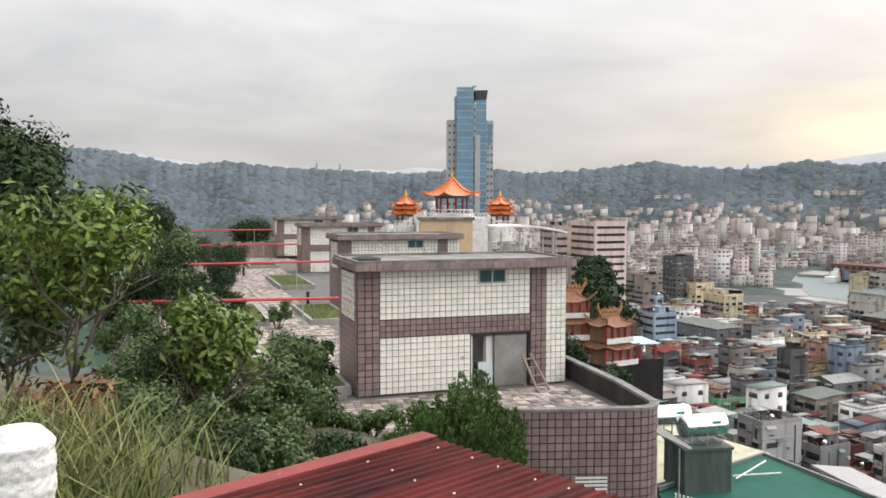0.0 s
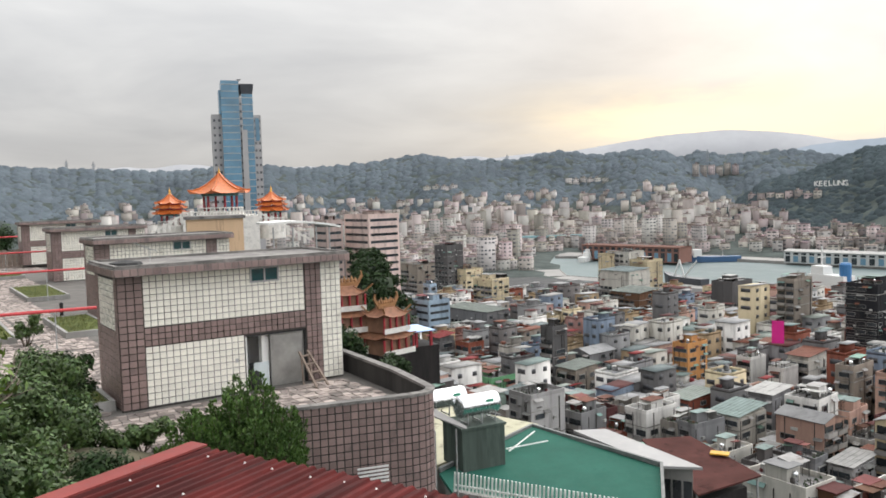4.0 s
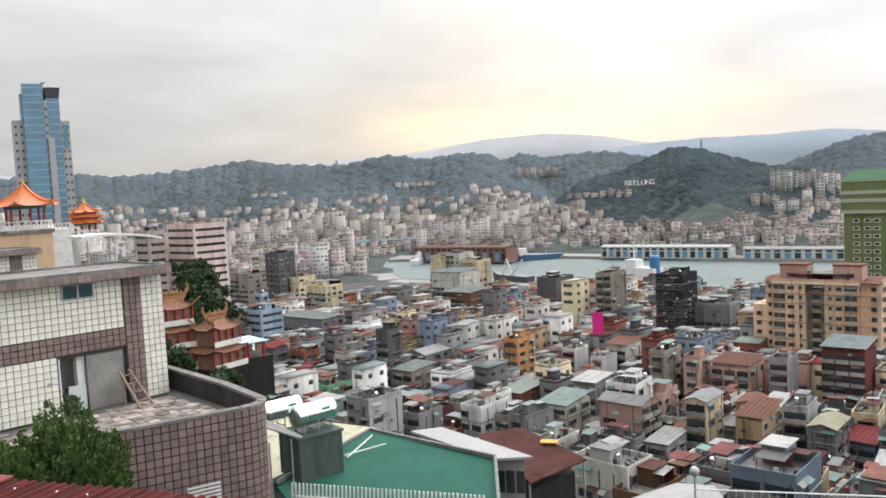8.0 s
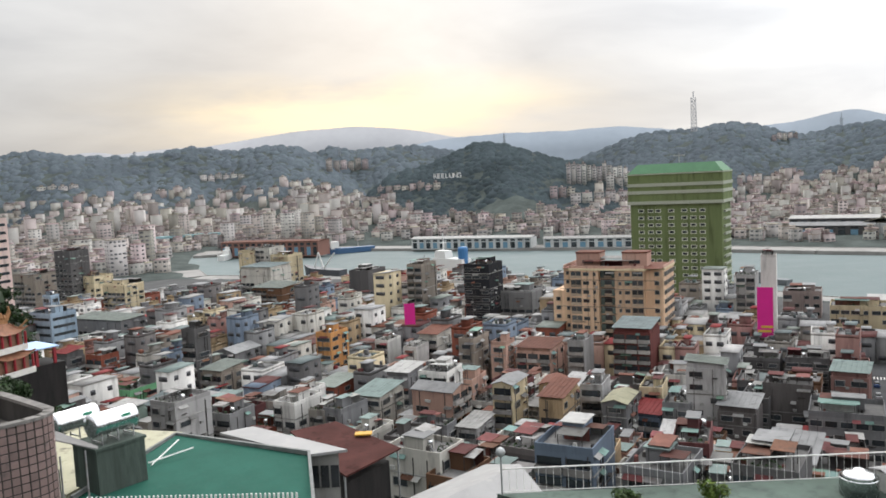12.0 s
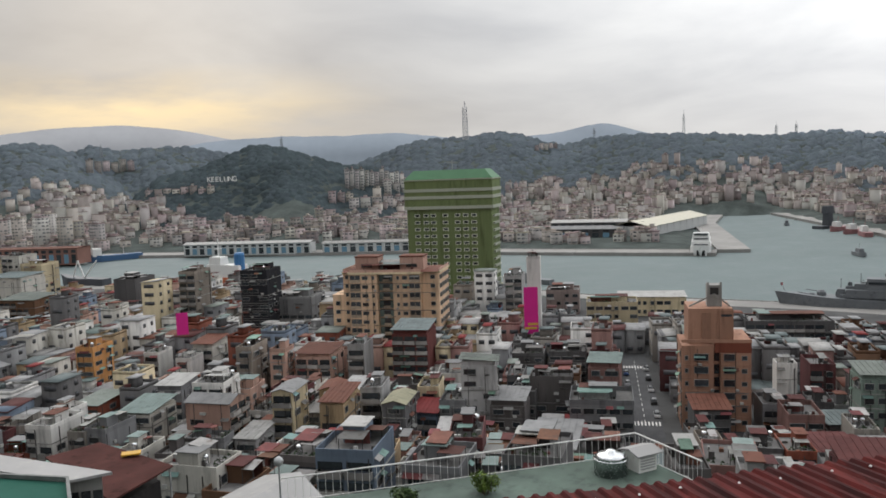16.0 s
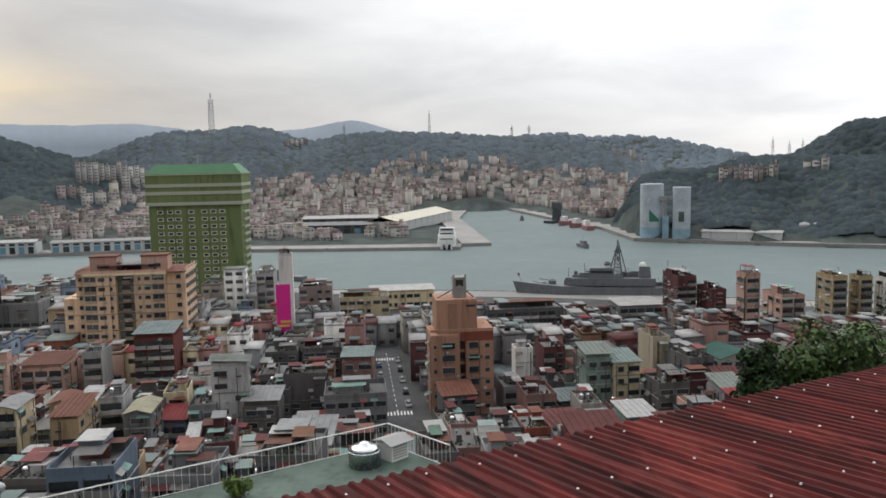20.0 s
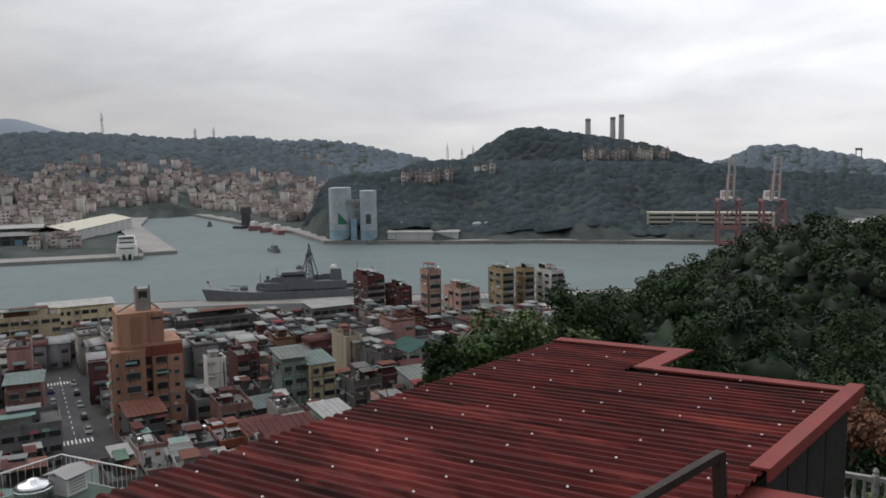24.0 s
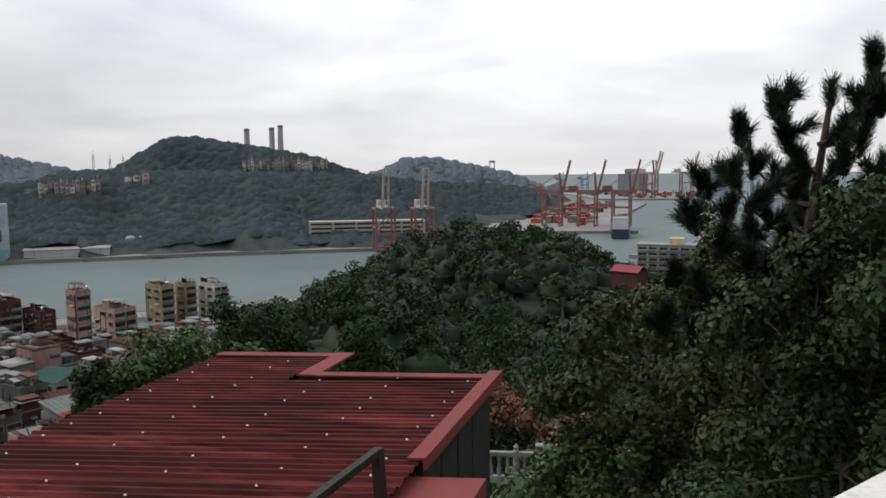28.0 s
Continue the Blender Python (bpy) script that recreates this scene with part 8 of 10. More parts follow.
tagged(part("clutter", apt_fit, FIT_MATS, APT, "awnings, air conditioners and roof clutter"), kind="stuff")
# roof rooms
for k, dx in enumerate((-8.6, 8.0)):
    a = radians(-67.8)
    rr = thing("roof_room", 233.3 + dx * math.cos(a), 176.1 + dx * math.sin(a), 35.3, -67.8, "salmon roof room on the apartment block", "roof room", "roof rooms of the apartment block")
    part("wall", Shape().cbox(8.6, 7, 4.6), wall_mat("pinkish"), rr)
    part("cornice", Shape().cbox(9.0, 7.4, .5, 0, 0, 4.6), roof_mat("rust"), rr)
    part("opening", Shape().box(-2, 2, -3.6, -3.48, 1.0, 2.2), M_GLASS, rr)

# green hotel on the quay
HX, HY = 329.5, 210.5
ho = thing("hotel", HX, HY, 3.0, -72.2, "tall green-clad hotel tower with rows of small windows", "hotel")
FOOT.append((HX, HY, 30, 60, 40))
m_hot = wall_mat("hotelgreen")
part("wall", Shape().box(-20.6, 20.6, -9, 9, -1.5, 49), m_hot, ho, "green tiled wall")
part("upper_wall", Shape().box(-21.4, 21.4, -9.8, 9.8, 49, 63.2), m_hot, ho)
part("mansard", Shape().add([(-21.4, -9.8, 63.2), (21.4, -9.8, 63.2), (21.4, 9.8, 63.2), (-21.4, 9.8, 63.2), (-17.5, -6.5, 67.4), (17.5, -6.5, 67.4), (17.5, 6.5, 67.4), (-17.5, 6.5, 67.4)],
                            [(4, 5, 6, 7), (0, 1, 5, 4), (1, 2, 6, 5), (2, 3, 7, 6), (3, 0, 4, 7)]), mat("copper_green_roof", (0.075, 0.20, 0.095), 0.6, vary=.1, scale=.2), ho, "bright green sloping roof")
m_band = mat("pale_band", (0.36, 0.38, 0.30), 0.8, vary=.1)
for z in (49.0, 53.8, 57.2, 62.6):
    part("band", Shape().box(-21.7, 21.7, -10.1, 10.1, z, z + (1.5 if z < 60 else .5)), m_band, ho, "pale horizontal band")
hw = Shape()
hw.box(-1.35, 1.35, -.12, 0, 0, .28).box(-1.35, 1.35, -.12, 0, 1.3, 1.58).box(-1.35, -1.0, -.12, 0, .28, 1.3).box(1.0, 1.35, -.12, 0, .28, 1.3)
hw.slot = 1
hw.box(-1.0, 1.0, -.05, .02, .28, 1.3)
hw_me = hw.mesh("window", [mat("pale_window_frame", (.52, .54, .44), .7, vary=.1), M_GLASS])
for f in range(12):
    z = 45.2 - f * 3.28
    for i, xw in enumerate((-15.6, -11.2, -7.6, -1.7, 4.2, 8.2, 12.2)):
        part("window", hw_me, None, ho, "", xw, -9.0, z)
for f in range(13):
    part("side_balcony", Shape().box(20.6, 21.6, -6, 6, 4 + f * 3.4, 5 + f * 3.4), m_band, ho)
part("mast", Shape().tube((0, 0, 67.4), (0, 0, 72), .25), M_GALV, ho)
part("mast_arm", Shape().box(-2.6, 2.6, -.3, .3, 70.6, 71.2), M_GALV, ho)
part("podium", Shape().box(-23, 23, -16, 14, -1.5, 6), wall_mat("stone"), ho)
part("awning", Shape().box(9, 19, -20, -14, 5.4, 6.1), mat("orange_awning", (0.50, 0.20, 0.05), .6), ho, "orange entrance awning")

# stepped brown tower at the street corner
BX, BY = 207.0, 55.0
bt = thing("brown_tower", BX, BY, 3.0, -67.8, "stepped brown tower block with open balconies", "tower block")
FOOT.append((BX, BY, 13, 30, 18))
mb = wall_mat("browntower")
part("wall", Shape().box(-8.2, -.6, -7, 7, -1.5, 21.6).box(1.0, 8.2, -7, 7, -1.5, 22.4).box(-.6, 1.0, -5.4, 7, -1.5, 21.6), mb, bt)
part("red_panel", Shape().box(-.4, 8.25, -7.06, -7, 19.9, 22.5), wall_mat("brickorange"), bt, "orange-red top storey")
part("upper_wall", Shape().box(-6.4, 4.2, -5, 6, 21.6, 30.6), mb, bt)
part("upper_rib", Shape().box(-3.2, -1.0, -5.3, -5, 22.4, 29.6).box(1.0, 4.3, -5.3, -5, 22.4, 30.2), mb, bt)
part("slot_window", Shape().box(1.4, 3.9, -5.36, -5.3, 28.6, 29.2), M_GLASS, bt)
part("crown_frame", Shape().box(-1.4, 1.8, -2, 2, 30.6, 36.0).box(-1.6, -1.1, -2.2, -1.9, 30.6, 36.8).box(1.5, 2.0, -2.2, -1.9, 30.6, 36.8), M_CONC, bt, "grey open concrete turret")
part("crown_opening", Shape().box(-.8, 1.2, -2.1, -1.98, 33.6, 35.4), M_BLACK_CONC, bt)
for s_ in (-6.0, 4.0):
    part("crown_brace", Shape().beam((s_, -2, 30.6), (.2, -2, 33.8), .4), M_CONC, bt)
part("parapet", Shape().box(-8.3, 8.3, -7.1, -6.9, 22.4, 23.2).box(4.2, 8.3, -6.9, 7, 22.4, 23.0), mb, bt)
r = np.random.default_rng(9)
for f in range(6):
    z = 1.2 + f * 3.25
    for xw, k, ww in ((-7.1, "plain", .9), (-3.6, "cage", 3.4), (3.0, "cage", 2.6), (6.6, "plain", 1.4)):
        part("window", window_mesh(ww, 1.7 if k == "cage" else 1.2, k), None, bt, "", xw, -7.0, z + .5)
    part("recess_window", Shape().box(-.5, .9, -5.46, -5.4, z, z + 2.4), M_GLASS, bt)
    part("band", Shape().box(-8.28, -.6, -7.08, -7.0, z - .9, z - .65).box(1.0, 8.28, -7.08, -7.0, z - .9, z - .65), mb, bt)
    part("window", window_mesh(1.4, 1.3, "plain"), None, bt, "", 8.2, -2.5, z + .6, 90)
    part("window", window_mesh(1.4, 1.3, "plain"), None, bt, "", -8.2, -2.5, z + .6, -90)
bt_fit = Shape()
facade_fittings(bt_fit, 15.0, 14.0, 21, 6, 3.25, 0, np.random.default_rng(14), 0)
facade_fittings(bt_fit, 13.0, 16.4, 21, 6, 3.25, 90, np.random.default_rng(15), 0)
facade_fittings(bt_fit, 13.0, 16.4, 21, 6, 3.25, -90, np.random.default_rng(16), 0)
tagged(part("clutter", bt_fit, FIT_MATS, bt, "awnings, cages and air conditioners"), kind="stuff")

# magenta banner on the stair tower
mg = mat("magenta_banner", (0.62, 0.012, 0.235), 0.55, vary=0.05, scale=.2)
mgx = thing("banner", 244.5, 126.0, 13.3, -62.6, "tall magenta banner with gold lettering bars", "banner")
part("cloth", Shape().box(-2.4, 2.4, -.15, 0, 0, 16.2), mg, mgx)
part("lettering_bar", Shape().box(-2.2, 1.8, -.2, -.15, 1.6, 2.4).box(-1.2, 2.3, -.2, -.15, 3.0, 3.8), mat("gold_letters", (0.60, 0.38, 0.05), .5), mgx, "gold lettering bars")
part("lower_poster", Shape().box(-2.6, 2.6, -.14, 0, -6.5, -.4), mat("dark_poster", (0.07, 0.05, 0.03), .6, vary=.5, scale=.8), mgx)
mg2 = thing("banner", 176.5, 223.0, 18.0, -40, "small magenta banner on a side wall", "banner")
part("cloth", Shape().box(-1.9, 1.9, -.15, 0, 0, 7.5), mg, mg2)

# street with markings
st_ = thing("street", 0, 0, 0, 0, "asphalt street between the houses with white markings", "road")
tagged(st_, kind="structure")
u_, v_ = Vector((0.924, 0.383, 0)), Vector((-0.383, 0.924, 0))
p0 = Vector((200.0, 70.5, 0))
M_ASPH = mat("asphalt", (0.055, 0.056, 0.06), 0.85, vary=0.2, scale=.3, stain=.2)
s = Shape()
q = [p0 - u_ * 60 + v_ * -4.2, p0 + u_ * 75 + v_ * -4.2, p0 + u_ * 75 + v_ * 4.2, p0 - u_ * 60 + v_ * 4.2]
s.prism([(a.x, a.y) for a in q], 3.02, 3.10)
part("asphalt", s, M_ASPH, st_)
for k in range(14):
    c = p0 + u_ * (k * 5.0)
    s = Shape().at(c.x, c.y, 3.10, 22.5).box(-1, 1, -.09, .09, 0, .012)
    part("lane_mark", s, M_WHITEPAINT, st_)
for d0 in (-2, 58):
    for k in range(9):
        c = p0 + u_ * d0 + v_ * (-3.6 + k * .9)
        part("crossing_bar", Shape().at(c.x, c.y, 3.10, 22.5).box(-1.6, 1.6, -.2, .2, 0, .012), M_WHITEPAINT, st_)

M_CARS = [mat("car_paint_" + n, c, .3, metal=.2, vary=.05) for n, c in (("white", (.7, .7, .7)), ("silver", (.4, .4, .42)), ("black", (.03, .03, .03)), ("blue", (.05, .1, .25)))]
for k in range(9):
    c = p0 + u_ * (4 + k * 6.3 + rng.uniform(-.5, .5)) + v_ * (3.2 if k % 2 else -3.3)
    car = thing("parked_car", c.x, c.y, 3.1, 22.5, "small parked car at the kerb", "car", "cars parked along the street")
    part("body", Shape().box(-2, 2, -.85, .85, .3, .85, .08), M_CARS[k % 4], car)
    part("cabin", Shape().box(-1.3, 1.1, -.78, .78, .85, 1.42, .22), M_GLASS, car)
    for wx in (-1.25, 1.25):
        for wy in (-.8, .62):
            w_ = Shape()
            w_.m = pose(wx, wy, .32, 90)
            part("wheel", w_.lathe([(.32, -.2), (.32, 0)], 10), M_BLACK, car)

FOOT += [(52, 76, 11, 0, 8), (54, 58, 10, 0, 12)]
# the rest of the blocks, row by row
r = np.random.default_rng(12)
GEN_W = ["greyrend", "darkgrey", "soot", "stone", "whitewarm", "greywhite", "tan", "ochre", "pinkish", "white", "grey", "brickorange", "pinkbrown", "cream", "soot", "stone", "darkred", "mint", "greyrend", "whitewarm", "soot", "darkgrey", "steelblue", "white", "darkred", "brown", "cream", "pinkish", "darkgrey", "white"]
GEN_R = ["flat"] * 24 + ["sheet_pale", "sheet_white", "sheet_rust", "sheet_green", "sheet_maroon", "sheet_white", "sheet_slate", "gable_grey", "sheet_teal", "sheet_pale", "gable_rust", "sheet_maroon", "sheet_red", "sheet_yellow"]
GEN_L = {"flat": "flat-roofed", "sheet": "sheet-roofed", "gable": "gabled"}
COL_L = {"greyrend": "grey rendered", "darkgrey": "dark grey", "soot": "soot-stained", "stone": "stone-coloured", "whitewarm": "off-white", "greywhite": "grey-white", "tan": "pale tan", "ochre": "dull ochre", "pinkish": "pink rendered", "white": "plain white", "grey": "mid grey", "brickorange": "orange brick", "pinkbrown": "pink-brown", "cream": "pale cream", "darkred": "dark red", "mint": "pale mint", "steelblue": "blue-grey", "orange": "faded orange", "brown": "dark brown"}
lots = []
for i in range(9, 62):
    row = i * 12.3
    j = -330.0
    while j < 640:
        w, d, h = r.uniform(4.4, 8.6), r.uniform(8.6, 11.6), r.choice([4.0, 6.2, 6.5, 9.3, 9.3, 10, 12.4, 12.4, 13, 15.5, 18.6])
        c = u_ * (row + r.uniform(-1.2, 1.2)) + v_ * (j + w / 2)
        j += w + (r.uniform(-.2, .5) if r.random() < .82 else r.uniform(2.5, 5))
        x, y = c.x, c.y
        dist = math.hypot(x, y)
        az = math.degrees(math.atan2(-x, y))
        if dist < (90 if az < -31 else 136) or dist > 700:
            continue
        if az < -112 or az > 4 or (az > -10 and dist < 330):
            continue
        if abs((c - p0).dot(v_)) < 4.4 + w / 2 and -60 < (c - p0).dot(u_) < 80:
            continue
        size = min(w, d) * .5
        if any(math.hypot(x - a, y - b) < q * .72 + size for a, b, q, _, _ in FOOT):
            continue
        lots.append((dist, az, x, y, w, d, h))
LX, LY = np.array([q[2] for q in lots]), np.array([q[3] for q in lots])
LZ, LS, LW = land(LX, LY), shore_distance(LX, LY), inside(WATER, LX, LY)
lots = sorted((*q, float(z)) for q, z, sd, wet in zip(lots, LZ, LS, LW) if not wet and sd > 24 and (z < 16 or q[0] < 136))
far_lots = []
HERO = [(math.hypot(a, b), math.degrees(math.atan2(-a, b)), math.degrees(w2 * .5 / math.hypot(a, b)), h2) for a, b, _, h2, w2 in FOOT]
for n, (dist, az, x, y, w, d, h, lz) in enumerate(lots):
    if az < -98:
        h = min(h, 10)
    if dist > 330 and r.random() < .13:
        h *= r.uniform(1.4, 2.1)
    # the water stays in sight over the roofs
    # tops keep below the sight lines to the landmarks and the water behind
    near = dist < 285
    slope = r.uniform(.33, .40) if dist < 136 else r.uniform(.26, .35) if dist < 190 else r.uniform(.21, .28) if dist < 240 else r.uniform(.18, .22) if near else r.uniform(.112, .16) if az > -62 else r.uniform(.182, .2)
    cap = 70 - lz - dist * slope
    for d2, a2, half, h2 in HERO:
        if h2 and d2 > dist + 4 and abs(az - a2) < half + math.degrees(w * .5 / dist):
            cap = min(cap, 70 - lz - 1.5 - dist * (67 - .33 * h2) / d2)
    if cap < 3.2:
        continue
    h = cap if dist < 136 else min(h, cap)
    if n < 300:
        wk, rk = GEN_W[int(r.integers(len(GEN_W)))], GEN_R[int(r.integers(len(GEN_R)))]
        if dist < 136:
            rk = "flat"
        if az < -58 and r.random() < .6:
            # the old quarter by the quay is darker
            wk = ("soot", "darkgrey", "brown", "darkred", "greyrend", "darkgrey", "soot", "pinkbrown")[int(r.integers(8))]
            rk = "flat" if r.random() < .8 else ("sheet_maroon", "sheet_grey", "sheet_slate")[int(r.integers(3))]
        block("house", x, y, lz, w, d, h, -67.8 + r.uniform(-6, 6) + (90 if r.random() < .15 else 0), wk, rk, 3, COL_L[wk] + " " + GEN_L[rk.split("_")[0]] + " town house", rich=1 if dist < 225 else 0)
    else:
        far_lots.append((x, y, lz, w, d, h))

# ---- quays ----
M_QUAY = mat("quay_concrete", (0.27, 0.26, 0.245), 0.9, vary=0.18, scale=.03, stain=.3, stain_color=(.2, .19, .18))
M_SHEDW = mat("white_shed_wall", (0.50, 0.51, 0.50), 0.8, vary=0.1, scale=.05, stain=.3, streak=True)
M_SHEDB = mat("blue_shed_trim", (0.13, 0.25, 0.34), 0.7, vary=0.1)
M_SHIPGREY = mat("navy_grey_paint", (0.135, 0.145, 0.155), 0.6, vary=0.12, scale=.2, stain=.25)
M_SHIPW = mat("ship_white_paint", (0.66, 0.66, 0.64), 0.5, vary=0.06)
M_SHIPB = mat("ship_blue_hull", (0.035, 0.095, 0.20), 0.5, vary=0.1)
# the red is greyed so that its colour carries the distance haze
M_CRANE_R = mat("crane_hazy_red_paint", (0.27, 0.125, 0.125), 0.6, vary=0.12)
M_CRANE_W = mat("crane_pale_paint", (0.52, 0.47, 0.45), 0.6, vary=0.1)
M_CRANE_B = mat("crane_blue_paint", (0.16, 0.22, 0.33), 0.6, vary=0.1)


def quay(pts, inland, z=2.6):
    """A kerbed quay strip along the water's edge."""
    s = Shape()
    for (x0, y0), (x1, y1) in zip(pts, pts[1:]):
        dx, dy = x1 - x0, y1 - y0
        n = math.hypot(dx, dy)
        nx, ny_ = -dy / n * inland, dx / n * inland
        s.prism([(x0, y0), (x1, y1), (x1 + nx, y1 + ny_), (x0 + nx, y0 + ny_)], -3, z + rng.uniform(-.02, .02))
    q = thing("quay", 0, 0, 0, 0, "concrete quay along the harbour water", "quay")
    tagged(q, kind="structure")
    part("deck", s, M_QUAY, q)
    k = Shape()
    for (x0, y0), (x1, y1) in zip(pts, pts[1:]):
        k.beam((x0, y0, z + .1), (x1, y1, z + .1), .5, .5)
    part("kerb", k, M_CONC, q)
    return q


quay([(1075, 215), (880, 118), (785, 66), (680, 31), (652, -80), (640, -147), (598, -273), (604, -345), (700, -430)], 26)
quay([(340, 775), (372, 812), (470, 690), (578, 425), (607, 267), (629, 164), (700, 190), (900, 262), (1035, 288)], -24)
quay([(285, 640), (268, 588), (300, 520), (338, 440), (378, 350), (408, 250), (392, 176), (404, 60), (396, -60), (392, -220)], -22)
quay([(420, -420), (500, -620), (900, -1450)], 30)


def long_shed(name, x0, y0, x1, y1, deep, h, m_wall, m_roof, label, bays, rise=1.6, group="quayside sheds", doors=True):
    """A long shed between two points of its front."""
    n = math.hypot(x1 - x0, y1 - y0)
    rz = math.degrees(math.atan2(y1 - y0, x1 - x0))
    t = thing(name, x0, y0, 2.7, rz, label, "shed", group)
    # local x along the front; the water lies on the side of +y or -y as deep is signed
    y_in = deep
    ya, yb = min(0, y_in), max(0, y_in)
    part("wall", Shape().box(0, n, ya, yb, -1, h), m_wall, t)
    s = Shape().at(n / 2, (ya + yb) / 2)
    s.gable(n, yb - ya, h, rise, .8, .25)
    part("roof", s, m_roof, t)
    if doors:
        f = -1 if deep > 0 else 1
        for k in range(bays):
            x = (k + .5) * n / bays
            part("bay_door", Shape().box(x - n / bays * .3, x + n / bays * .3, min(0, f * .15), max(0, f * .15), 0, h * .6), M_SHEDB if k % 2 else M_GLASS, t)
            part("window", Shape().box(x - n / bays * .3, x + n / bays * .3, min(0, f * .15), max(0, f * .15), h * .7, h * .9), M_GLASS, t)
    return t


R_PALE, R_GREY = roof_mat("pale"), roof_mat("grey")
long_shed("ferry_terminal_shed", 527, 488, 478, 596, -16, 9.0, M_SHEDW, R_PALE, "long two-storey white quayside shed with blue doors", 17)
long_shed("ferry_terminal_shed", 566, 408, 532, 478, -14, 7.5, M_SHEDW, R_PALE, "lower white quayside shed with blue doors", 10)
long_shed("brick_warehouse", 402, 640, 352, 735, -22, 13, mat("red_brick_warehouse", (.22, .11, .085), .85, vary=.15, scale=.05), roof_mat("rust"), "long red-brown brick warehouse at the basin", 16, .8)
long_shed("cargo_shed", 690, 356, 712, 272, 30, 8, wall_mat("darkgrey"), R_GREY, "low cargo shed with grey roofs", 9, 2.2)
long_shed("cargo_shed", 725, 350, 745, 280, 26, 12, wall_mat("darkgrey"), R_PALE, "low cargo shed with pale roof", 9, 2.2)
for k in range(9):
    f = k / 9
    sx0, sy0 = 720 + 165 * f, 252 - 6 * f
    long_shed("arched_shed", sx0, sy0 - 4, sx0 + 17, sy0 - 5, 38, 9.5, M_SHEDW, mat("cream_vault", (.55, .52, .42), .7, vary=.1), "cream shed with a pitched bay roof", 1, 5.0, "row of arched sheds", False)
long_shed("white_depot", 676, -22, 664, -80, 18, 6.0, M_SHEDW, R_PALE, "low grey-white depot on the quay", 6, 1.2, doors=False)
solid("depot_office", Shape().cbox(8, 12, 14).box(-4.2, -4, -5, 5, 9.5, 11).box(-4.2, -4, -5, 5, 12, 13.2), M_SHEDW, "small white depot office", "office", x=694, y=-40, z=2.7)
for k in range(5):
    solid("storage_tank", Shape().lathe([(4.2, 0), (4.2, 10), (3, 11.2), (.5, 11.8)], 16), mat("tank_grey" if k < 3 else "tank_brown", (.36, .36, .36) if k < 3 else (.22, .12, .10), .6, vary=.1), "grey storage tank behind the quay", "tank", "storage tanks", x=699 - k * 2, y=-101 - k * 9.5, z=2.7, smooth=False)

# long cream office slab behind the red cranes
os_ = thing("port_office_slab", 655, -238, 2.7, -111, "long cream port office with ribbon windows", "office building")
part("wall", Shape().box(0, 100, 0, 14, -1, 19.5), mat("cream_office", (.48, .45, .37), .8, vary=.08, scale=.05), os_)
for f in range(5):
    for k in range(5):
        part("ribbon_window", Shape().box(2 + k * 19.5, 20 + k * 19.5, -.15, 0, 1.6 + f * 3.7, 3.3 + f * 3.7), M_GLASS, os_)
solid("port_shed", Shape().cbox(90, 16, 5).gable(90, 16, 5, 1.2), R_PALE, "low pale shed behind the quay", "shed", x=662, y=-200, z=2.7, rz=-110)
solid("hill_office", Shape().cbox(18, 10, 9).box(-8, 8, -5.15, -5, 2, 3.5).box(-8, 8, -5.15, -5, 5.5, 7), mat("grey_office", (.33, .32, .3), .8), "small grey office below the woods", "office", x=690, y=-222, z=8, rz=-112)

# twin silos with a mural
for k, (x, y, r, h) in enumerate(((690, 17, 9.4, 43.5), (681, -6.5, 7.0, 41.0))):
    s_ = thing("grain_silo", x, y, 2.7, 0, "tall pale silo painted with a sky mural", "silo", "twin silos")
    part("shell", Shape().lathe([(r, 0), (r, h), (r * .96, h + .6)], 24), mat("silo_sky_paint", (.40, .44, .47), .7, vary=.16, scale=.09, stain=.15, stain_color=(.55, .57, .58)), s_)
    part("painted_band", Shape().lathe([(r + .06, 0), (r + .06, h * .20)], 24), mat("silo_blue_paint", (.26, .39, .47), .7, vary=.2, scale=.1), s_, "pale blue painted base")
    if k == 0:
        tri = Shape()
        for i in range(7):
            a0 = radians(168 + i * 7)
            a1 = radians(175 + i * 7)
            tri.add([((r + .1) * math.cos(a0), (r + .1) * math.sin(a0), 13.5), ((r + .1) * math.cos(a1), (r + .1) * math.sin(a1), 13.5), ((r + .1) * math.cos(a1), (r + .1) * math.sin(a1), 22.5 - 1.2 * i), ((r + .1) * math.cos(a0), (r + .1) * math.sin(a0), 23.5 - 1.2 * i)], [(0, 1, 2, 3)])
        part("painted_shape", tri, mat("silo_green_paint", (.035, .16, .10), .7), s_, "green painted roof shape")
    else:
        part("painted_shape", Shape().box(-r - .2, -r + .3, -2, 2.4, 14, 22), mat("silo_dark_paint", (.08, .09, .09), .7, vary=.4, scale=.4), s_, "dark painted figure shape")
lt = thing("silo_lift_tower", 683, 6, 2.7, 0, "grey lift tower between the silos", "tower")
part("shaft", Shape().cbox(7, 5, 17.5), mat("silo_blue_paint", (.26, .39, .47), .7), lt)
part("bridge", Shape().box(-2, 2, -5, 5, 31, 34).box(-1, 1, -1, 1, 17.5, 31), M_CONC, lt)

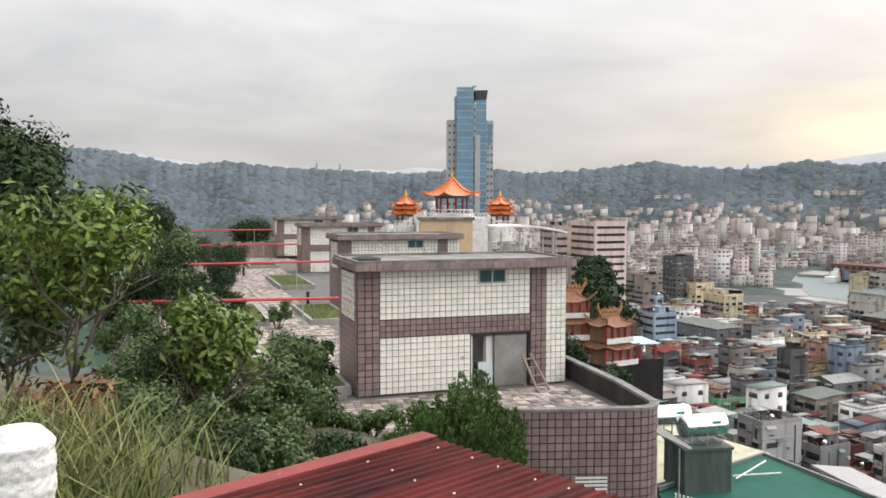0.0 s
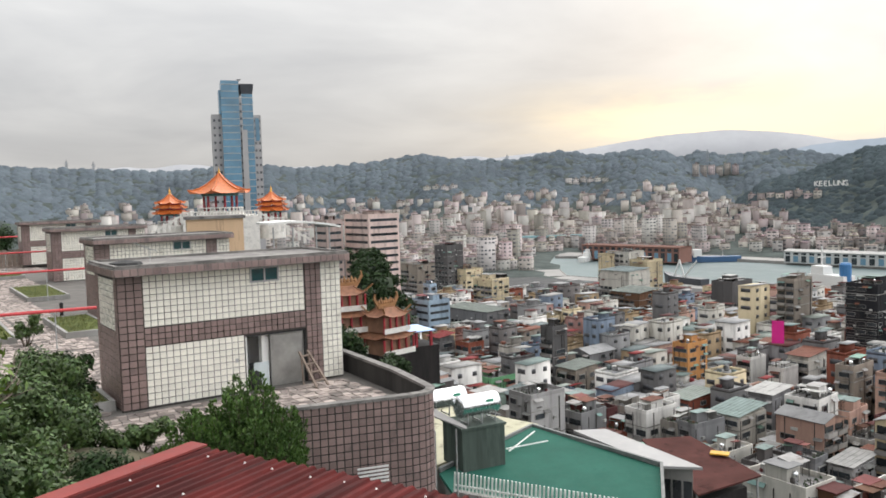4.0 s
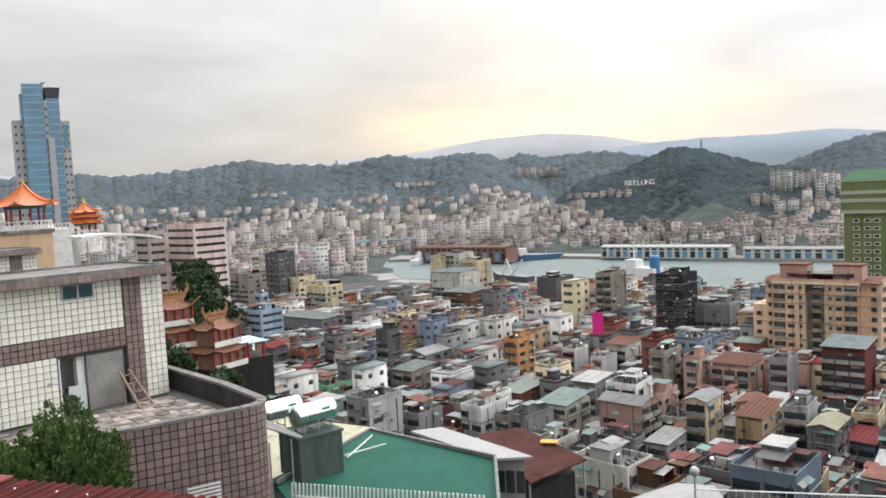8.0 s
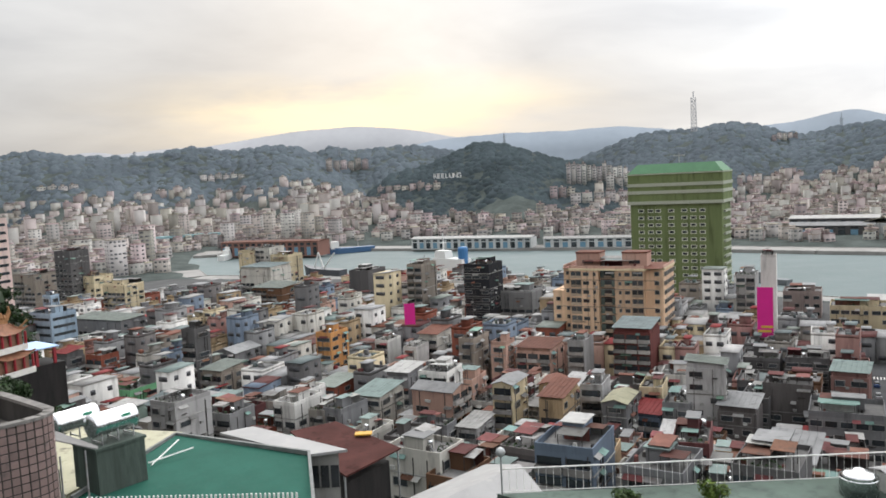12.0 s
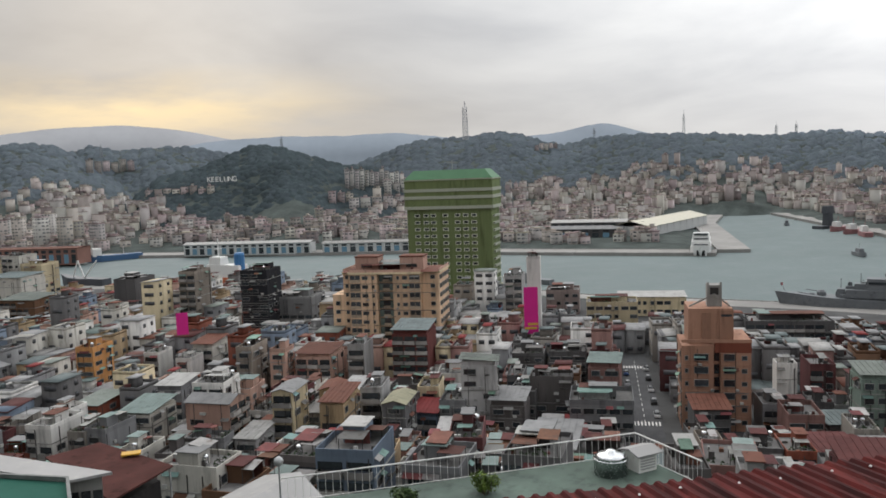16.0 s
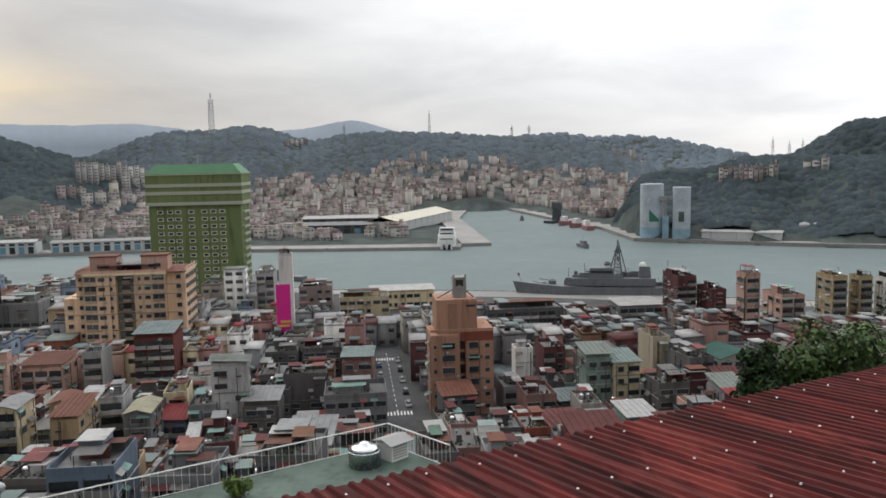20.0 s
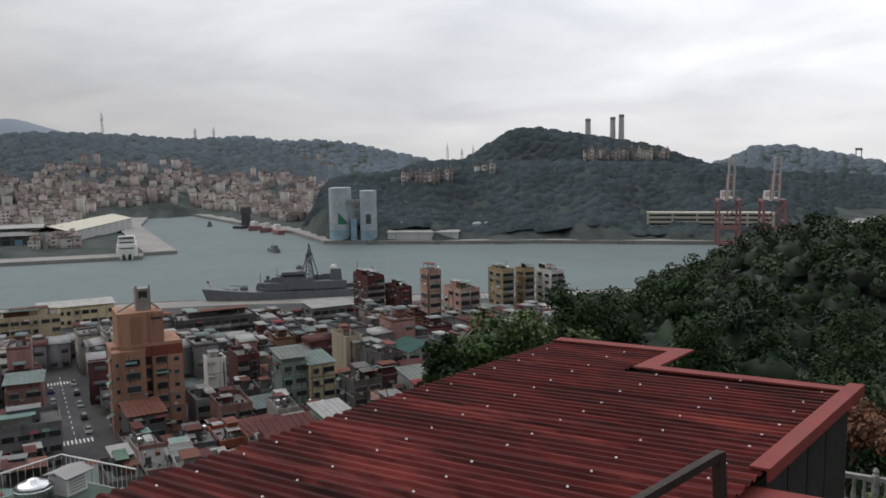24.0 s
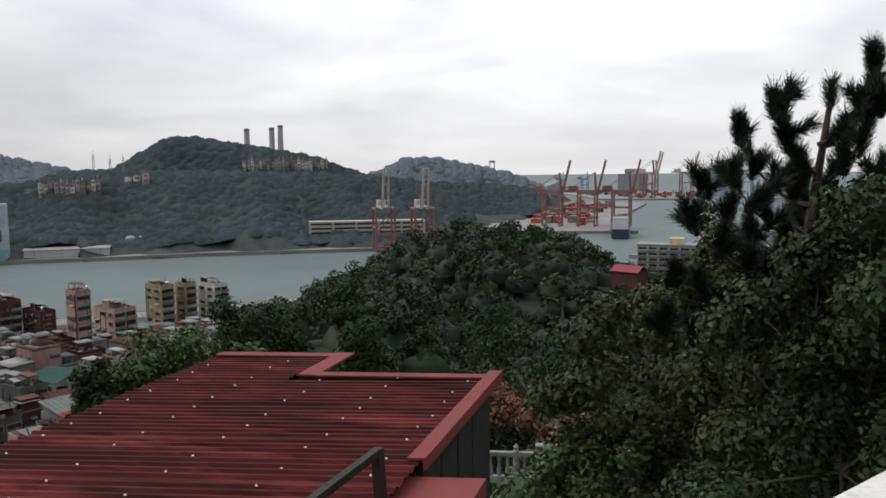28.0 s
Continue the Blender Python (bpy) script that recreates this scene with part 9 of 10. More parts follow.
# ---- ships ----
def hull(s, length, beam, depth, z0=-0.8, bow=.22, sheer=.12):
    """A hull lofted from stern (x<0) to bow (x>0)."""
    n = 14
    rows = []
    for i in range(n + 1):
        f = i / n
        x = (f - .5) * length
        b = beam / 2 * (min(1, (1 - f) / bow) ** .6 if f > 1 - bow else (1 if f > .08 else .85 + f * 1.9))
        top = depth * (1 + sheer * max(0, (f - .55) / .45) ** 2 * 3)
        rows.append([(x - .02 * length * (f > .9), -b * .8, z0), (x, -b, z0 + 1.2), (x + (.03 * length if f > .95 else 0), -b * 1.0, top), (x + (.03 * length if f > .95 else 0), b, top), (x, b, z0 + 1.2), (x - .02 * length * (f > .9), b * .8, z0)])
    vs = [p for row in rows for p in row]
    fs = [(i * 6 + j, (i + 1) * 6 + j, (i + 1) * 6 + j + 1, i * 6 + j + 1) for i in range(n) for j in range(5)]
    fs += [tuple(range(6)), tuple(n * 6 + j for j in range(6))]
    s.add(vs, fs)
    return s


nv = thing("navy_ship", 404.5, 26, 0, 96, "long grey navy ship moored at the quay", "ship")
part("hull", hull(Shape(), 98, 13, 6.2), M_SHIPGREY, nv, "grey steel hull")
part("deckhouse", Shape().box(-18, 22, -4.8, 4.8, 6.8, 10.5), M_SHIPGREY, nv)
part("bridge", Shape().box(2, 14, -4.2, 4.2, 10.5, 15.5, .4), M_SHIPGREY, nv)
part("bridge_windows", Shape().box(13.4, 14.05, -3.8, 3.8, 13.2, 14.3).box(3, 13, -4.3, -3.9, 13.2, 14.2).box(3, 13, 3.9, 4.3, 13.2, 14.2), M_GLASS, nv)
mast_ = Shape()
for k in range(8):
    z0, z1, w0, w1 = 10 + k * 1.9, 11.9 + k * 1.9, 2.3 - k * .22, 2.08 - k * .22
    for a_, b_ in ((-1, -1), (1, -1), (1, 1), (-1, 1)):
        mast_.beam((a_ * w0, b_ * w0, z0), (a_ * w1, b_ * w1, z1), .34)
        mast_.beam((a_ * w0, b_ * w0, z0), (-b_ * w1, a_ * w1, z1), .22)
    mast_.box(-w1 - .5, w1 + .5, -w1 - .5, w1 + .5, z1 - .1, z1 + .08)
part("mast_tower", mast_, M_SHIPGREY, nv, "lattice mast with platforms")
deck_rng = np.random.default_rng(51)
for k in range(34):
    x_, y_, z_ = deck_rng.uniform(-40, 24), deck_rng.uniform(-3.6, 3.6), 5.6 if k % 3 else 10.3
    if z_ > 9 and not -17 < x_ < 21:
        z_ = 5.6
    a_, b_, c_ = deck_rng.uniform(.5, 2.4), deck_rng.uniform(.4, 1.2), deck_rng.uniform(.8, 3.6)
    part("deck_gear", Shape().box(x_ - a_, x_ + a_, y_ - b_, y_ + b_, z_, z_ + c_, .15).tube((x_, y_, z_ + c_), (x_ + a_ * .6, y_, z_ + c_ + deck_rng.uniform(.4, 3.0)), .1, 4), M_SHIPGREY, nv)
part("mast", Shape().tube((0, 0, 22), (0, 0, 29), .35).box(-.3, .3, -4, 4, 24.4, 24.9).box(-.3, .3, -2.6, 2.6, 26.6, 27).box(-2, 2, -.3, .3, 23.2, 23.7), M_SHIPGREY, nv)
# deck gear of the navy ship
for x_, w_, h_ in ((-24, 5, 14.5), (-31, 7, 12.0), (16, 6, 13.0), (24, 4, 10.5)):
    part("deckhouse", Shape().box(x_ - w_ / 2, x_ + w_ / 2, -2.6, 2.6, 5.5, h_, .4), M_SHIPGREY, nv)
    part("aerial", Shape().tube((x_, 0, h_), (x_, 0, h_ + 4.5), .16).box(x_ - .15, x_ + .15, -1.6, 1.6, h_ + 3, h_ + 3.3), M_SHIPGREY, nv)
for x_, h_ in ((-5, 29), (5, 27)):
    part("mast_leg", Shape().beam((x_, 1.2, 10), (0, 0, h_), .45).beam((x_, -1.2, 10), (0, 0, h_), .45), M_SHIPGREY, nv)
part("radar_dome", Shape().lathe([(.6, 14.5), (1.7, 15.4), (1.9, 16.6), (1.2, 17.8), (.2, 18.2)], 10, -12, 0), M_SHIPW, nv, "pale radar dome", smooth=True)
part("gun_turret", Shape().lathe([(1.9, 5.5), (1.8, 7.2), (1.0, 8.0)], 10, 36, 0).tube((36, 0, 7.2), (42, 0, 8.2), .18), M_SHIPGREY, nv, "gun turret")

part("radar", Shape().box(-.3, .3, -3, 3, 19.4, 21.2).lathe([(1.4, 16.4), (1.7, 17.4), (1.0, 18.4)], 10, 5, 0), M_SHIPGREY, nv)
part("funnel", Shape().box(-16, -10, -2.2, 2.2, 10.5, 16, .5), M_SHIPGREY, nv)
part("gun", Shape().lathe([(2, 7), (2, 8.6), (1, 9.6)], 10, 32, 0).tube((32, 0, 8.8), (38.5, 0, 9.6), .2), M_SHIPGREY, nv)
for k, q in enumerate((-30, -25, 18, 24, -36)):
    part("equipment", Shape().box(q - 1.6, q + 1.6, -2.5 + (k % 2), 2, 6.9, 9.2 + (k % 3) * .8, .2), M_SHIPGREY, nv)
part("flagstaff", Shape().tube((47.5, 0, 8.5), (49.5, 0, 12.5), .12), M_SHIPGREY, nv)
part("flag", Shape().box(48.4, 49.4, -.05, .05, 11.2, 12.4), M_TEMPLE_RED, nv)

fe = thing("ferry", 628, 176, 0, 195, "white car ferry with its bow door, at the quay head", "ferry")
part("hull", hull(Shape(), 58, 15, 6.0, bow=.12), M_SHIPW, fe)
part("deckhouse", Shape().box(-22, 20, -6.8, 6.8, 6, 10.5), M_SHIPW, fe)
part("upper_deck", Shape().box(-16, 16, -6, 6, 10.5, 14), M_SHIPW, fe)
part("bridge", Shape().box(8, 15, -5.5, 5.5, 14, 16.6), M_SHIPW, fe)
for z in (7.6, 11.6, 14.8):
    part("windows", Shape().box(20.0 if z < 8 else 15.2, 20.15 if z < 8 else 16.1, -5, 5, z, z + 1.0), M_GLASS, fe)
part("mast", Shape().tube((6, 0, 16), (6, 0, 23), .2), M_SHIPW, fe)
part("bow_door", Shape().box(28.2, 28.6, -3, 3, .5, 4.6), M_BLACK, fe)

pb = thing("patrol_boat", 632, 67, 0, 205, "small grey patrol boat under way", "boat")
part("hull", hull(Shape(), 21, 5, 2.6), M_SHIPGREY, pb)
part("cabin", Shape().box(-4, 4, -1.8, 1.8, 2.4, 5.4, .3), M_SHIPGREY, pb)
part("mast", Shape().tube((-1, 0, 5.4), (-1, 0, 9), .12), M_SHIPGREY, pb)
pb2 = thing("patrol_boat", 438, 226, 0, 80, "small grey boat moored by the hotel", "boat")
part("hull", hull(Shape(), 32, 6, 3), M_SHIPGREY, pb2)
part("cabin", Shape().box(-5, 5, -2, 2, 2.8, 6, .3), M_SHIPGREY, pb2)
part("mast", Shape().tube((0, 0, 6), (0, 0, 11), .15), M_SHIPGREY, pb2)
cg = thing("white_ship", 357, 730, 0, 45, "white coastguard ship in the inner basin", "ship")
part("hull", hull(Shape(), 46, 8, 5), M_SHIPW, cg)
part("deckhouse", Shape().box(-10, 8, -3.4, 3.4, 5, 9, .3), M_SHIPW, cg)
part("bridge", Shape().box(-3, 6, -3, 3, 9, 12, .3), M_SHIPW, cg)
part("mast", Shape().tube((0, 0, 12), (0, 0, 20), .25), M_SHIPW, cg)
bc = thing("blue_cargo_ship", 446, 652, 0, 163, "blue-hulled cargo ship at the far quay", "ship")
part("hull", hull(Shape(), 48, 9, 5.2), M_SHIPB, bc)
part("deckhouse", Shape().box(12, 20, -3.6, 3.6, 5, 12, .3), M_SHIPW, bc)
part("mast", Shape().tube((-8, 0, 5), (-8, 0, 13), .25), M_CRANE_W, bc)
od = thing("white_ship", 362, 418, 0, 95, "white ship with an orange lifeboat and blue funnel", "ship")
part("hull", hull(Shape(), 60, 11, 6), mat("orange_hull", (.5, .12, .04), .5), od)
part("deckhouse", Shape().box(-22, 6, -4.8, 4.8, 6, 14, .3), M_SHIPW, od)
part("bridge", Shape().box(-6, 4, -4, 4, 14, 19, .4), M_SHIPW, od)
part("lifeboat", Shape().lathe([(.4, 13), (2.2, 14), (2.2, 16), (.4, 17)], 10, 7, -3), mat("lifeboat_orange", (.6, .13, .02), .5), od, "orange lifeboat")
part("mast", Shape().tube((-1, 0, 19), (-1, 0, 31), .5).box(-1.4, -.6, -3, 3, 24, 24.5), M_SHIPW, od)
part("funnel", Shape().lathe([(3.4, 8), (3.4, 21), (2.6, 22)], 12, -19, 0), mat("funnel_blue", (.04, .16, .36), .5), od, "blue round funnel")
db = thing("derrick_boat", 318, 500, 0, 100, "dark boat with white lifting derricks", "boat")
part("hull", hull(Shape(), 40, 9, 7), M_TDARK, db)
part("derrick", Shape().beam((0, 0, 7), (-12, 0, 19), .7).beam((0, 0, 7), (5, 0, 19), .7).beam((5, 0, 19), (10, 0, 7), .7), M_SHIPW, db)
tg = thing("tug_boat", 815, 92, 0, 150, "red and white harbour tug", "boat", "harbour tugs")
part("hull", hull(Shape(), 26, 8, 4), M_CRANE_R, tg)
part("cabin", Shape().box(-2, 7, -2.6, 2.6, 4, 9, .4), M_SHIPW, tg)
part("mast", Shape().tube((0, 0, 9), (0, 0, 14), .2), M_CRANE_R, tg)
copy_thing(tg, pose(842, 108, 0, 0, 0, 160))
copy_thing(tg, pose(790, 80, 0, 0, 0, 20))
sb = thing("floating_crane", 872, 121, 0, 150, "dark floating crane barge", "barge")
part("hull", Shape().cbox(30, 12, 4, 0, 0, -1), M_TDARK, sb)
part("tower", Shape().box(-4, 4, -3.5, 3.5, 3, 15, .6).box(-6, 6, -3, 3, 15, 22, .8), M_TDARK, sb)
copy_thing(pb, pose(905, 165, 0, 0, 0, 190))

# ---- container cranes ----
def gantry(x, y, z, rz, k, m1, m2, label, up=True):
    c = thing("container_crane", x, y, z, rz, label, "crane", "container cranes")
    for sx_ in (-1, 1):
        for sy_ in (-1, 1):
            part("leg", Shape().beam((sx_ * 9 * k, sy_ * 8 * k, 0), (sx_ * 9 * k, sy_ * 8 * k, 37 * k), 1.7 * k), m1, c)
        part("sill", Shape().beam((sx_ * 9 * k, -8 * k, 1.5 * k), (sx_ * 9 * k, 8 * k, 1.5 * k), 2.2 * k), m1, c)
        part("portal", Shape().beam((sx_ * 9 * k, -8 * k, 14 * k), (sx_ * 9 * k, 8 * k, 14 * k), 1.5 * k), m1, c)
        part("brace", Shape().beam((sx_ * 9 * k, -8 * k, 15 * k), (sx_ * 9 * k, 8 * k, 34 * k), .9 * k), m1, c)
    for sy_ in (-1, 1):
        part("girder", Shape().beam((-9 * k, sy_ * 8 * k, 36 * k), (9 * k, sy_ * 8 * k, 36 * k), 1.8 * k), m1, c)
        part("tie", Shape().beam((-9 * k, sy_ * 8 * k, 20 * k), (9 * k, sy_ * 8 * k, 20 * k), 1.2 * k), m1, c)
    part("trolley_beam", Shape().box(-24 * k, 11 * k, -3 * k, -1.6 * k, 36 * k, 38.5 * k).box(-24 * k, 11 * k, 1.6 * k, 3 * k, 36 * k, 38.5 * k), m2, c)
    part("machine_house", Shape().box(-20 * k, -10 * k, -3.4 * k, 3.4 * k, 38.5 * k, 43 * k), m2, c, "pale machine house")
    for sy_ in (-1, 1):
        part("tower", Shape().beam((9 * k, sy_ * 3 * k, 37 * k), (7.5 * k, sy_ * 1.8 * k, 57 * k), 1.2 * k), m1, c)
    part("stay", Shape().beam((7.5 * k, 0, 57 * k), (-18 * k, 0, 40 * k), .5 * k), m1, c)
    if up:      # boom raised
        for sy_ in (-1, 1):
            part("boom", Shape().beam((11 * k, sy_ * 2.4 * k, 37 * k), (19 * k, sy_ * 2.0 * k, 70 * k), 1.5 * k), m2, c)
        for q in range(6):
            f = q / 5
            part("boom_tie", Shape().beam((11 * k + 8 * k * f, -2.4 * k, 37 * k + 33 * k * f), (11 * k + 8 * k * f, 2.4 * k, 37 * k + 33 * k * f), .8 * k), m2 if q % 2 else m1, c)
    return c


g1 = gantry(575, -271, 2.7, 163, .92, M_CRANE_R, M_CRANE_W, "red quay crane with a pale raised boom")
copy_thing(g1, pose(559, -297, 2.7, 0, 0, 163))
g2 = gantry(676, -558, 2.7, -140, 1.0, M_CRANE_R, M_CRANE_R, "dark red container crane")
copy_thing(g2, pose(655, -587, 2.7, 0, 0, -140))
copy_thing(g2, pose(700, -530, 2.7, 0, 0, -140))
g3 = gantry(1150, -1095, 2.7, -150, 1.25, M_CRANE_R, M_CRANE_W, "tall container crane across the outer harbour")
for x, y in ((1192, -1240), (1173, -1276), (1230, -1180)):
    copy_thing(g3, pose(x, y, 2.7, 0, 0, -150))
g4 = gantry(1120, -1330, 2.7, -150, 1.3, M_CRANE_B, M_CRANE_B, "blue container crane across the outer harbour")
copy_thing(g4, pose(1060, -1370, 2.7, 0, 0, -150))
g5 = gantry(1500, -1230, 2.7, -150, .8, M_CRANE_B, M_CRANE_B, "distant grey-blue container crane", False)
copy_thing(g5, pose(1540, -1190, 2.7, 0, 0, -150))

cs = thing("container_ship", 598, -534, 0, -41, "dark blue container ship loaded with boxes", "ship")
part("hull", hull(Shape(), 92, 17, 9), mat("dark_blue_hull", (.035, .045, .085), .5), cs)
part("deckhouse", Shape().box(-42, -34, -7, 7, 9, 20), M_SHIPW, cs)
cm = [mat("box_" + n, c, .6, vary=.1) for n, c in (("blue", (.05, .08, .16)), ("red", (.25, .05, .04)), ("grey", (.2, .2, .2)), ("navy", (.04, .05, .09)))]
for i in range(9):
    for j in range(3):
        part("container_stack", Shape().box(-30 + i * 7.2, -23.6 + i * 7.2, -7 + j * 4.8, -2.6 + j * 4.8, 9, 14 + 2.4 * ((i * 7 + j) % 3)), cm[(i + j * 2) % 4], cs)

# container terminal apron with stacked boxes, and the breakwater strips
ap = thing("terminal_apron", 0, 0, 0, 0, "container terminal apron across the outer harbour", "quay")
tagged(ap, kind="structure")
part("deck", Shape().prism([(640, -500), (700, -430), (830, -520), (1120, -860), (1010, -960), (700, -610), (600, -560)], -3, 2.7), M_QUAY, ap)
part("outer_deck", Shape().prism([(1040, -1180), (1180, -1000), (1500, -1150), (1350, -1500)], -3, 2.7), M_QUAY, ap)
part("breakwater", Shape().prism([(1700, -1250), (1720, -1235), (2500, -1900), (2480, -1930)], -3, 5), M_QUAY, ap)
part("breakwater_arm", Shape().prism([(1500, -1000), (1530, -980), (2300, -1500), (2270, -1530)], -3, 4), M_QUAY, ap)
r = np.random.default_rng(31)
boxes = [Shape() for _ in range(4)]
for _ in range(240):
    f, g = r.random(), r.random()
    x, y = 690 + 300 * f + 60 * g, -520 - 300 * f + 40 * (g - .5) - 30
    if r.random() < .45:
        x, y = r.uniform(1120, 1400), r.uniform(-1320, -1090)
    boxes[int(r.integers(4))].at(x, y, 2.7, -45).cbox(12.2, 2.6 * r.integers(1, 5), 2.6 * r.integers(1, 4))
for k, c in enumerate((cm[0], mat("box_orange", (.42, .10, .03), .6), cm[1], cm[2])):
    solid("container_stacks", boxes[k], c, "stacked shipping containers on the terminal", "containers", kind="stuff")
solid("terminal_tower", Shape().cbox(26, 16, 62).cbox(14, 10, 8, 0, 0, 62), mat("blue_white_tower", (.36, .42, .50), .5, vary=.2, scale=.05), "blue-white office tower by the outer harbour", "tower block", x=1010, y=-1130, z=2.7, rz=30)
solid("grey_hall", Shape().cbox(60, 40, 40).cbox(30, 30, 12, 0, 0, 40), mat("grey_hall", (.25, .27, .29), .8), "grey industrial hall on the outer mole", "hall", x=1480, y=-1360, z=2.7, rz=30)

# housing slab near the wood
hs = thing("housing_slab", 335, -362, 4.0, 40, "long grey-white housing slab of many storeys", "flats")
part("wall", Shape().box(-36, 36, -7, 7, -3, 17.5), wall_mat("greywhite"), hs)
for f in range(5):
    for k in range(12):
        part("balcony", window_mesh(4.6, 2.0, "balcony"), None, hs, "", -33 + k * 6, 7, 1.0 + f * 3.3, 180)
for q in (-26, -6, 14):
    part("roof_room", Shape().box(q - 4, q + 4, -4, 4, 17.5, 21.5), wall_mat("cream"), hs)
part("roof_edge", Shape().box(-36.4, 36.4, -7.4, 7.4, 17.5, 18.1), R_PALE, hs)
rh = thing("red_roof_hut", 152, -139, 39.0, 20, "small hut with a dark red roof in the wood", "hut")
part("wall", Shape().cbox(7, 5, 4), wall_mat("darkred"), rh)
part("roof", Shape().gable(7, 5, 4, 1.4), mat("hut_red", (.25, .03, .04), .6), rh)

# chimneys, masts and pylons
for az, top, d in ((-105.95, 2.55, 1480), (-107.62, 2.62, 1500), (-108.2, 2.78, 1500)):
    a = radians(az)
    x, y = -math.sin(a) * d, math.cos(a) * d
    c = thing("power_chimney", x, y, 20, 0, "tall pale power station chimney behind the hill", "chimney", "power station chimneys")
    h = 50 + d * math.tan(radians(top))
    part("shaft", Shape().lathe([(6.2, 0), (4.6, h)], 14), mat("pale_chimney", (.45, .44, .44), .8, vary=.05), c)
    part("rim", Shape().lathe([(5.0, h - 5), (5.0, h - 1)], 14), mat("chimney_rim", (.30, .24, .24), .8), c)


def lattice(name, az, d, el0, el1, w0, w1, label, m, arms=0):
    a = radians(az)
    x, y = -math.sin(a) * d, math.cos(a) * d
    z0, z1 = 70 + d * math.tan(radians(el0)), 70 + d * math.tan(radians(el1))
    t = thing(name, x, y, z0 - 4, az, label, "mast", "masts on the ridges")
    h = z1 - z0 + 4
    s = Shape()
    n = 9
    for k in range(n):
        f, g = k / n, (k + 1) / n
        wa, wb = w0 + (w1 - w0) * f, w0 + (w1 - w0) * g
        for sx_ in (-1, 1):
            for sy_ in (-1, 1):
                s.beam((sx_ * wa, sy_ * wa, h * f), (sx_ * wb, sy_ * wb, h * g), w0 * .18)
        for sy_ in (-1, 1):
            s.beam((-wa, sy_ * wa, h * f), (wb, sy_ * wb, h * g), w0 * .12)
            s.beam((wa, sy_ * wa, h * f), (-wb, sy_ * wb, h * g), w0 * .12)
            s.beam((-wa, sy_ * wa, h * f), (wa, sy_ * wa, h * f), w0 * .12)
    part("lattice", s, m, t)
    for k in range(arms):
        part("cross_arm", Shape().beam((-w0 * 1.5, 0, h * (.7 + .12 * k)), (w0 * 1.5, 0, h * (.7 + .12 * k)), w0 * .15), m, t)
    part("spike", Shape().tube((0, 0, h), (0, 0, h * 1.18), w1 * .3), m, t)


M_MAST = mat("pale_mast_paint", (.50, .50, .51), .6, vary=.1)
M_PYLON = mat("grey_pylon_steel", (.26, .28, .30), .6, vary=.1)
lattice("transmitter_mast", -58.4, 1440, 2.3, 4.35, 4.6, 3.6, "tall pale lattice transmitter mast on the ridge", M_MAST)
for az, d, a0, a1 in ((-73.25, 1700, 1.9, 3.2), (-67.3, 1700, 1.6, 2.5), (-79.0, 1750, 1.5, 2.2), (-80.2, 1750, 1.5, 2.2), (-86.0, 2450, .8, 1.4), (-88.0, 2450, .8, 1.3), (-96.2, 900, -.35, .85), (-97.2, 900, -.25, .6), (-98.0, 900, -.2, .7), (8.9, 1950, 2.2, 2.8), (7.3, 1950, 2.2, 2.7), (-34.0, 1700, 1.8, 2.4), (-45.6, 1180, 2.1, 2.7), (-20.5, 1800, 2.2, 2.6)):
    lattice("power_pylon", az, d, a0, a1, d * .0016, d * .0006, "grey lattice power pylon on the ridge", M_PYLON, 2)
a = radians(-122.9)
gt_ = thing("gate_tower", -math.sin(a) * 1520, math.cos(a) * 1520, 52, -122.9, "small square gate-shaped beacon tower", "tower")
for s_ in (-4, 4):
    part("leg", Shape().cbox(1.8, 3, 24, s_, 0, 0), M_PYLON, gt_)
part("lintel", Shape().cbox(11, 3, 4, 0, 0, 20), M_PYLON, gt_)
part("sill", Shape().cbox(9, 3, 2, 0, 0, 8), M_PYLON, gt_)

# hillside letters
a = radians(-41.35)
d = 1010.0
sgn = thing("hillside_letters", -math.sin(a) * d, math.cos(a) * d, 67.0, -41.35, "big white standing letters on the hillside", "sign")
for i, ch in enumerate("KEELUNG"):
    cu = bpy.data.curves.new("letter", "FONT")
    cu.body, cu.size, cu.extrude, cu.offset = ch, 8.2, .3, .12
    ob = bpy.data.objects.new("letter", cu)
    scene.collection.objects.link(ob)
    dg = bpy.context.evaluated_depsgraph_get()
    me = bpy.data.meshes.new_from_object(ob.evaluated_get(dg))
    bpy.data.objects.remove(ob)
    me.materials.clear()
    me.materials.append(M_WHITEPAINT)
    lo = new("letter", me)
    lo.parent = sgn
    lo.matrix_basis = pose(-15.2 + i * 4.9, 0, 0, 90, 0, 0)

# teal road viaduct
vd = thing("viaduct", 0, 0, 0, 0, "pale teal road viaduct beyond the basin", "bridge")
P, Q = Vector((340, 890, 0)), Vector((560, 905, 0))
part("deck", Shape().beam(P + Vector((0, 0, 17)), Q + Vector((0, 0, 13)), 9, 2.6), mat("teal_viaduct", (.22, .36, .38), .7), vd)
for k in range(9):
    c = P.lerp(Q, k / 8)
    part("pier", Shape().box(c.x - 1.4, c.x + 1.4, c.y - 1.4, c.y + 1.4, 0, 16 - k * .5), M_CONC, vd)

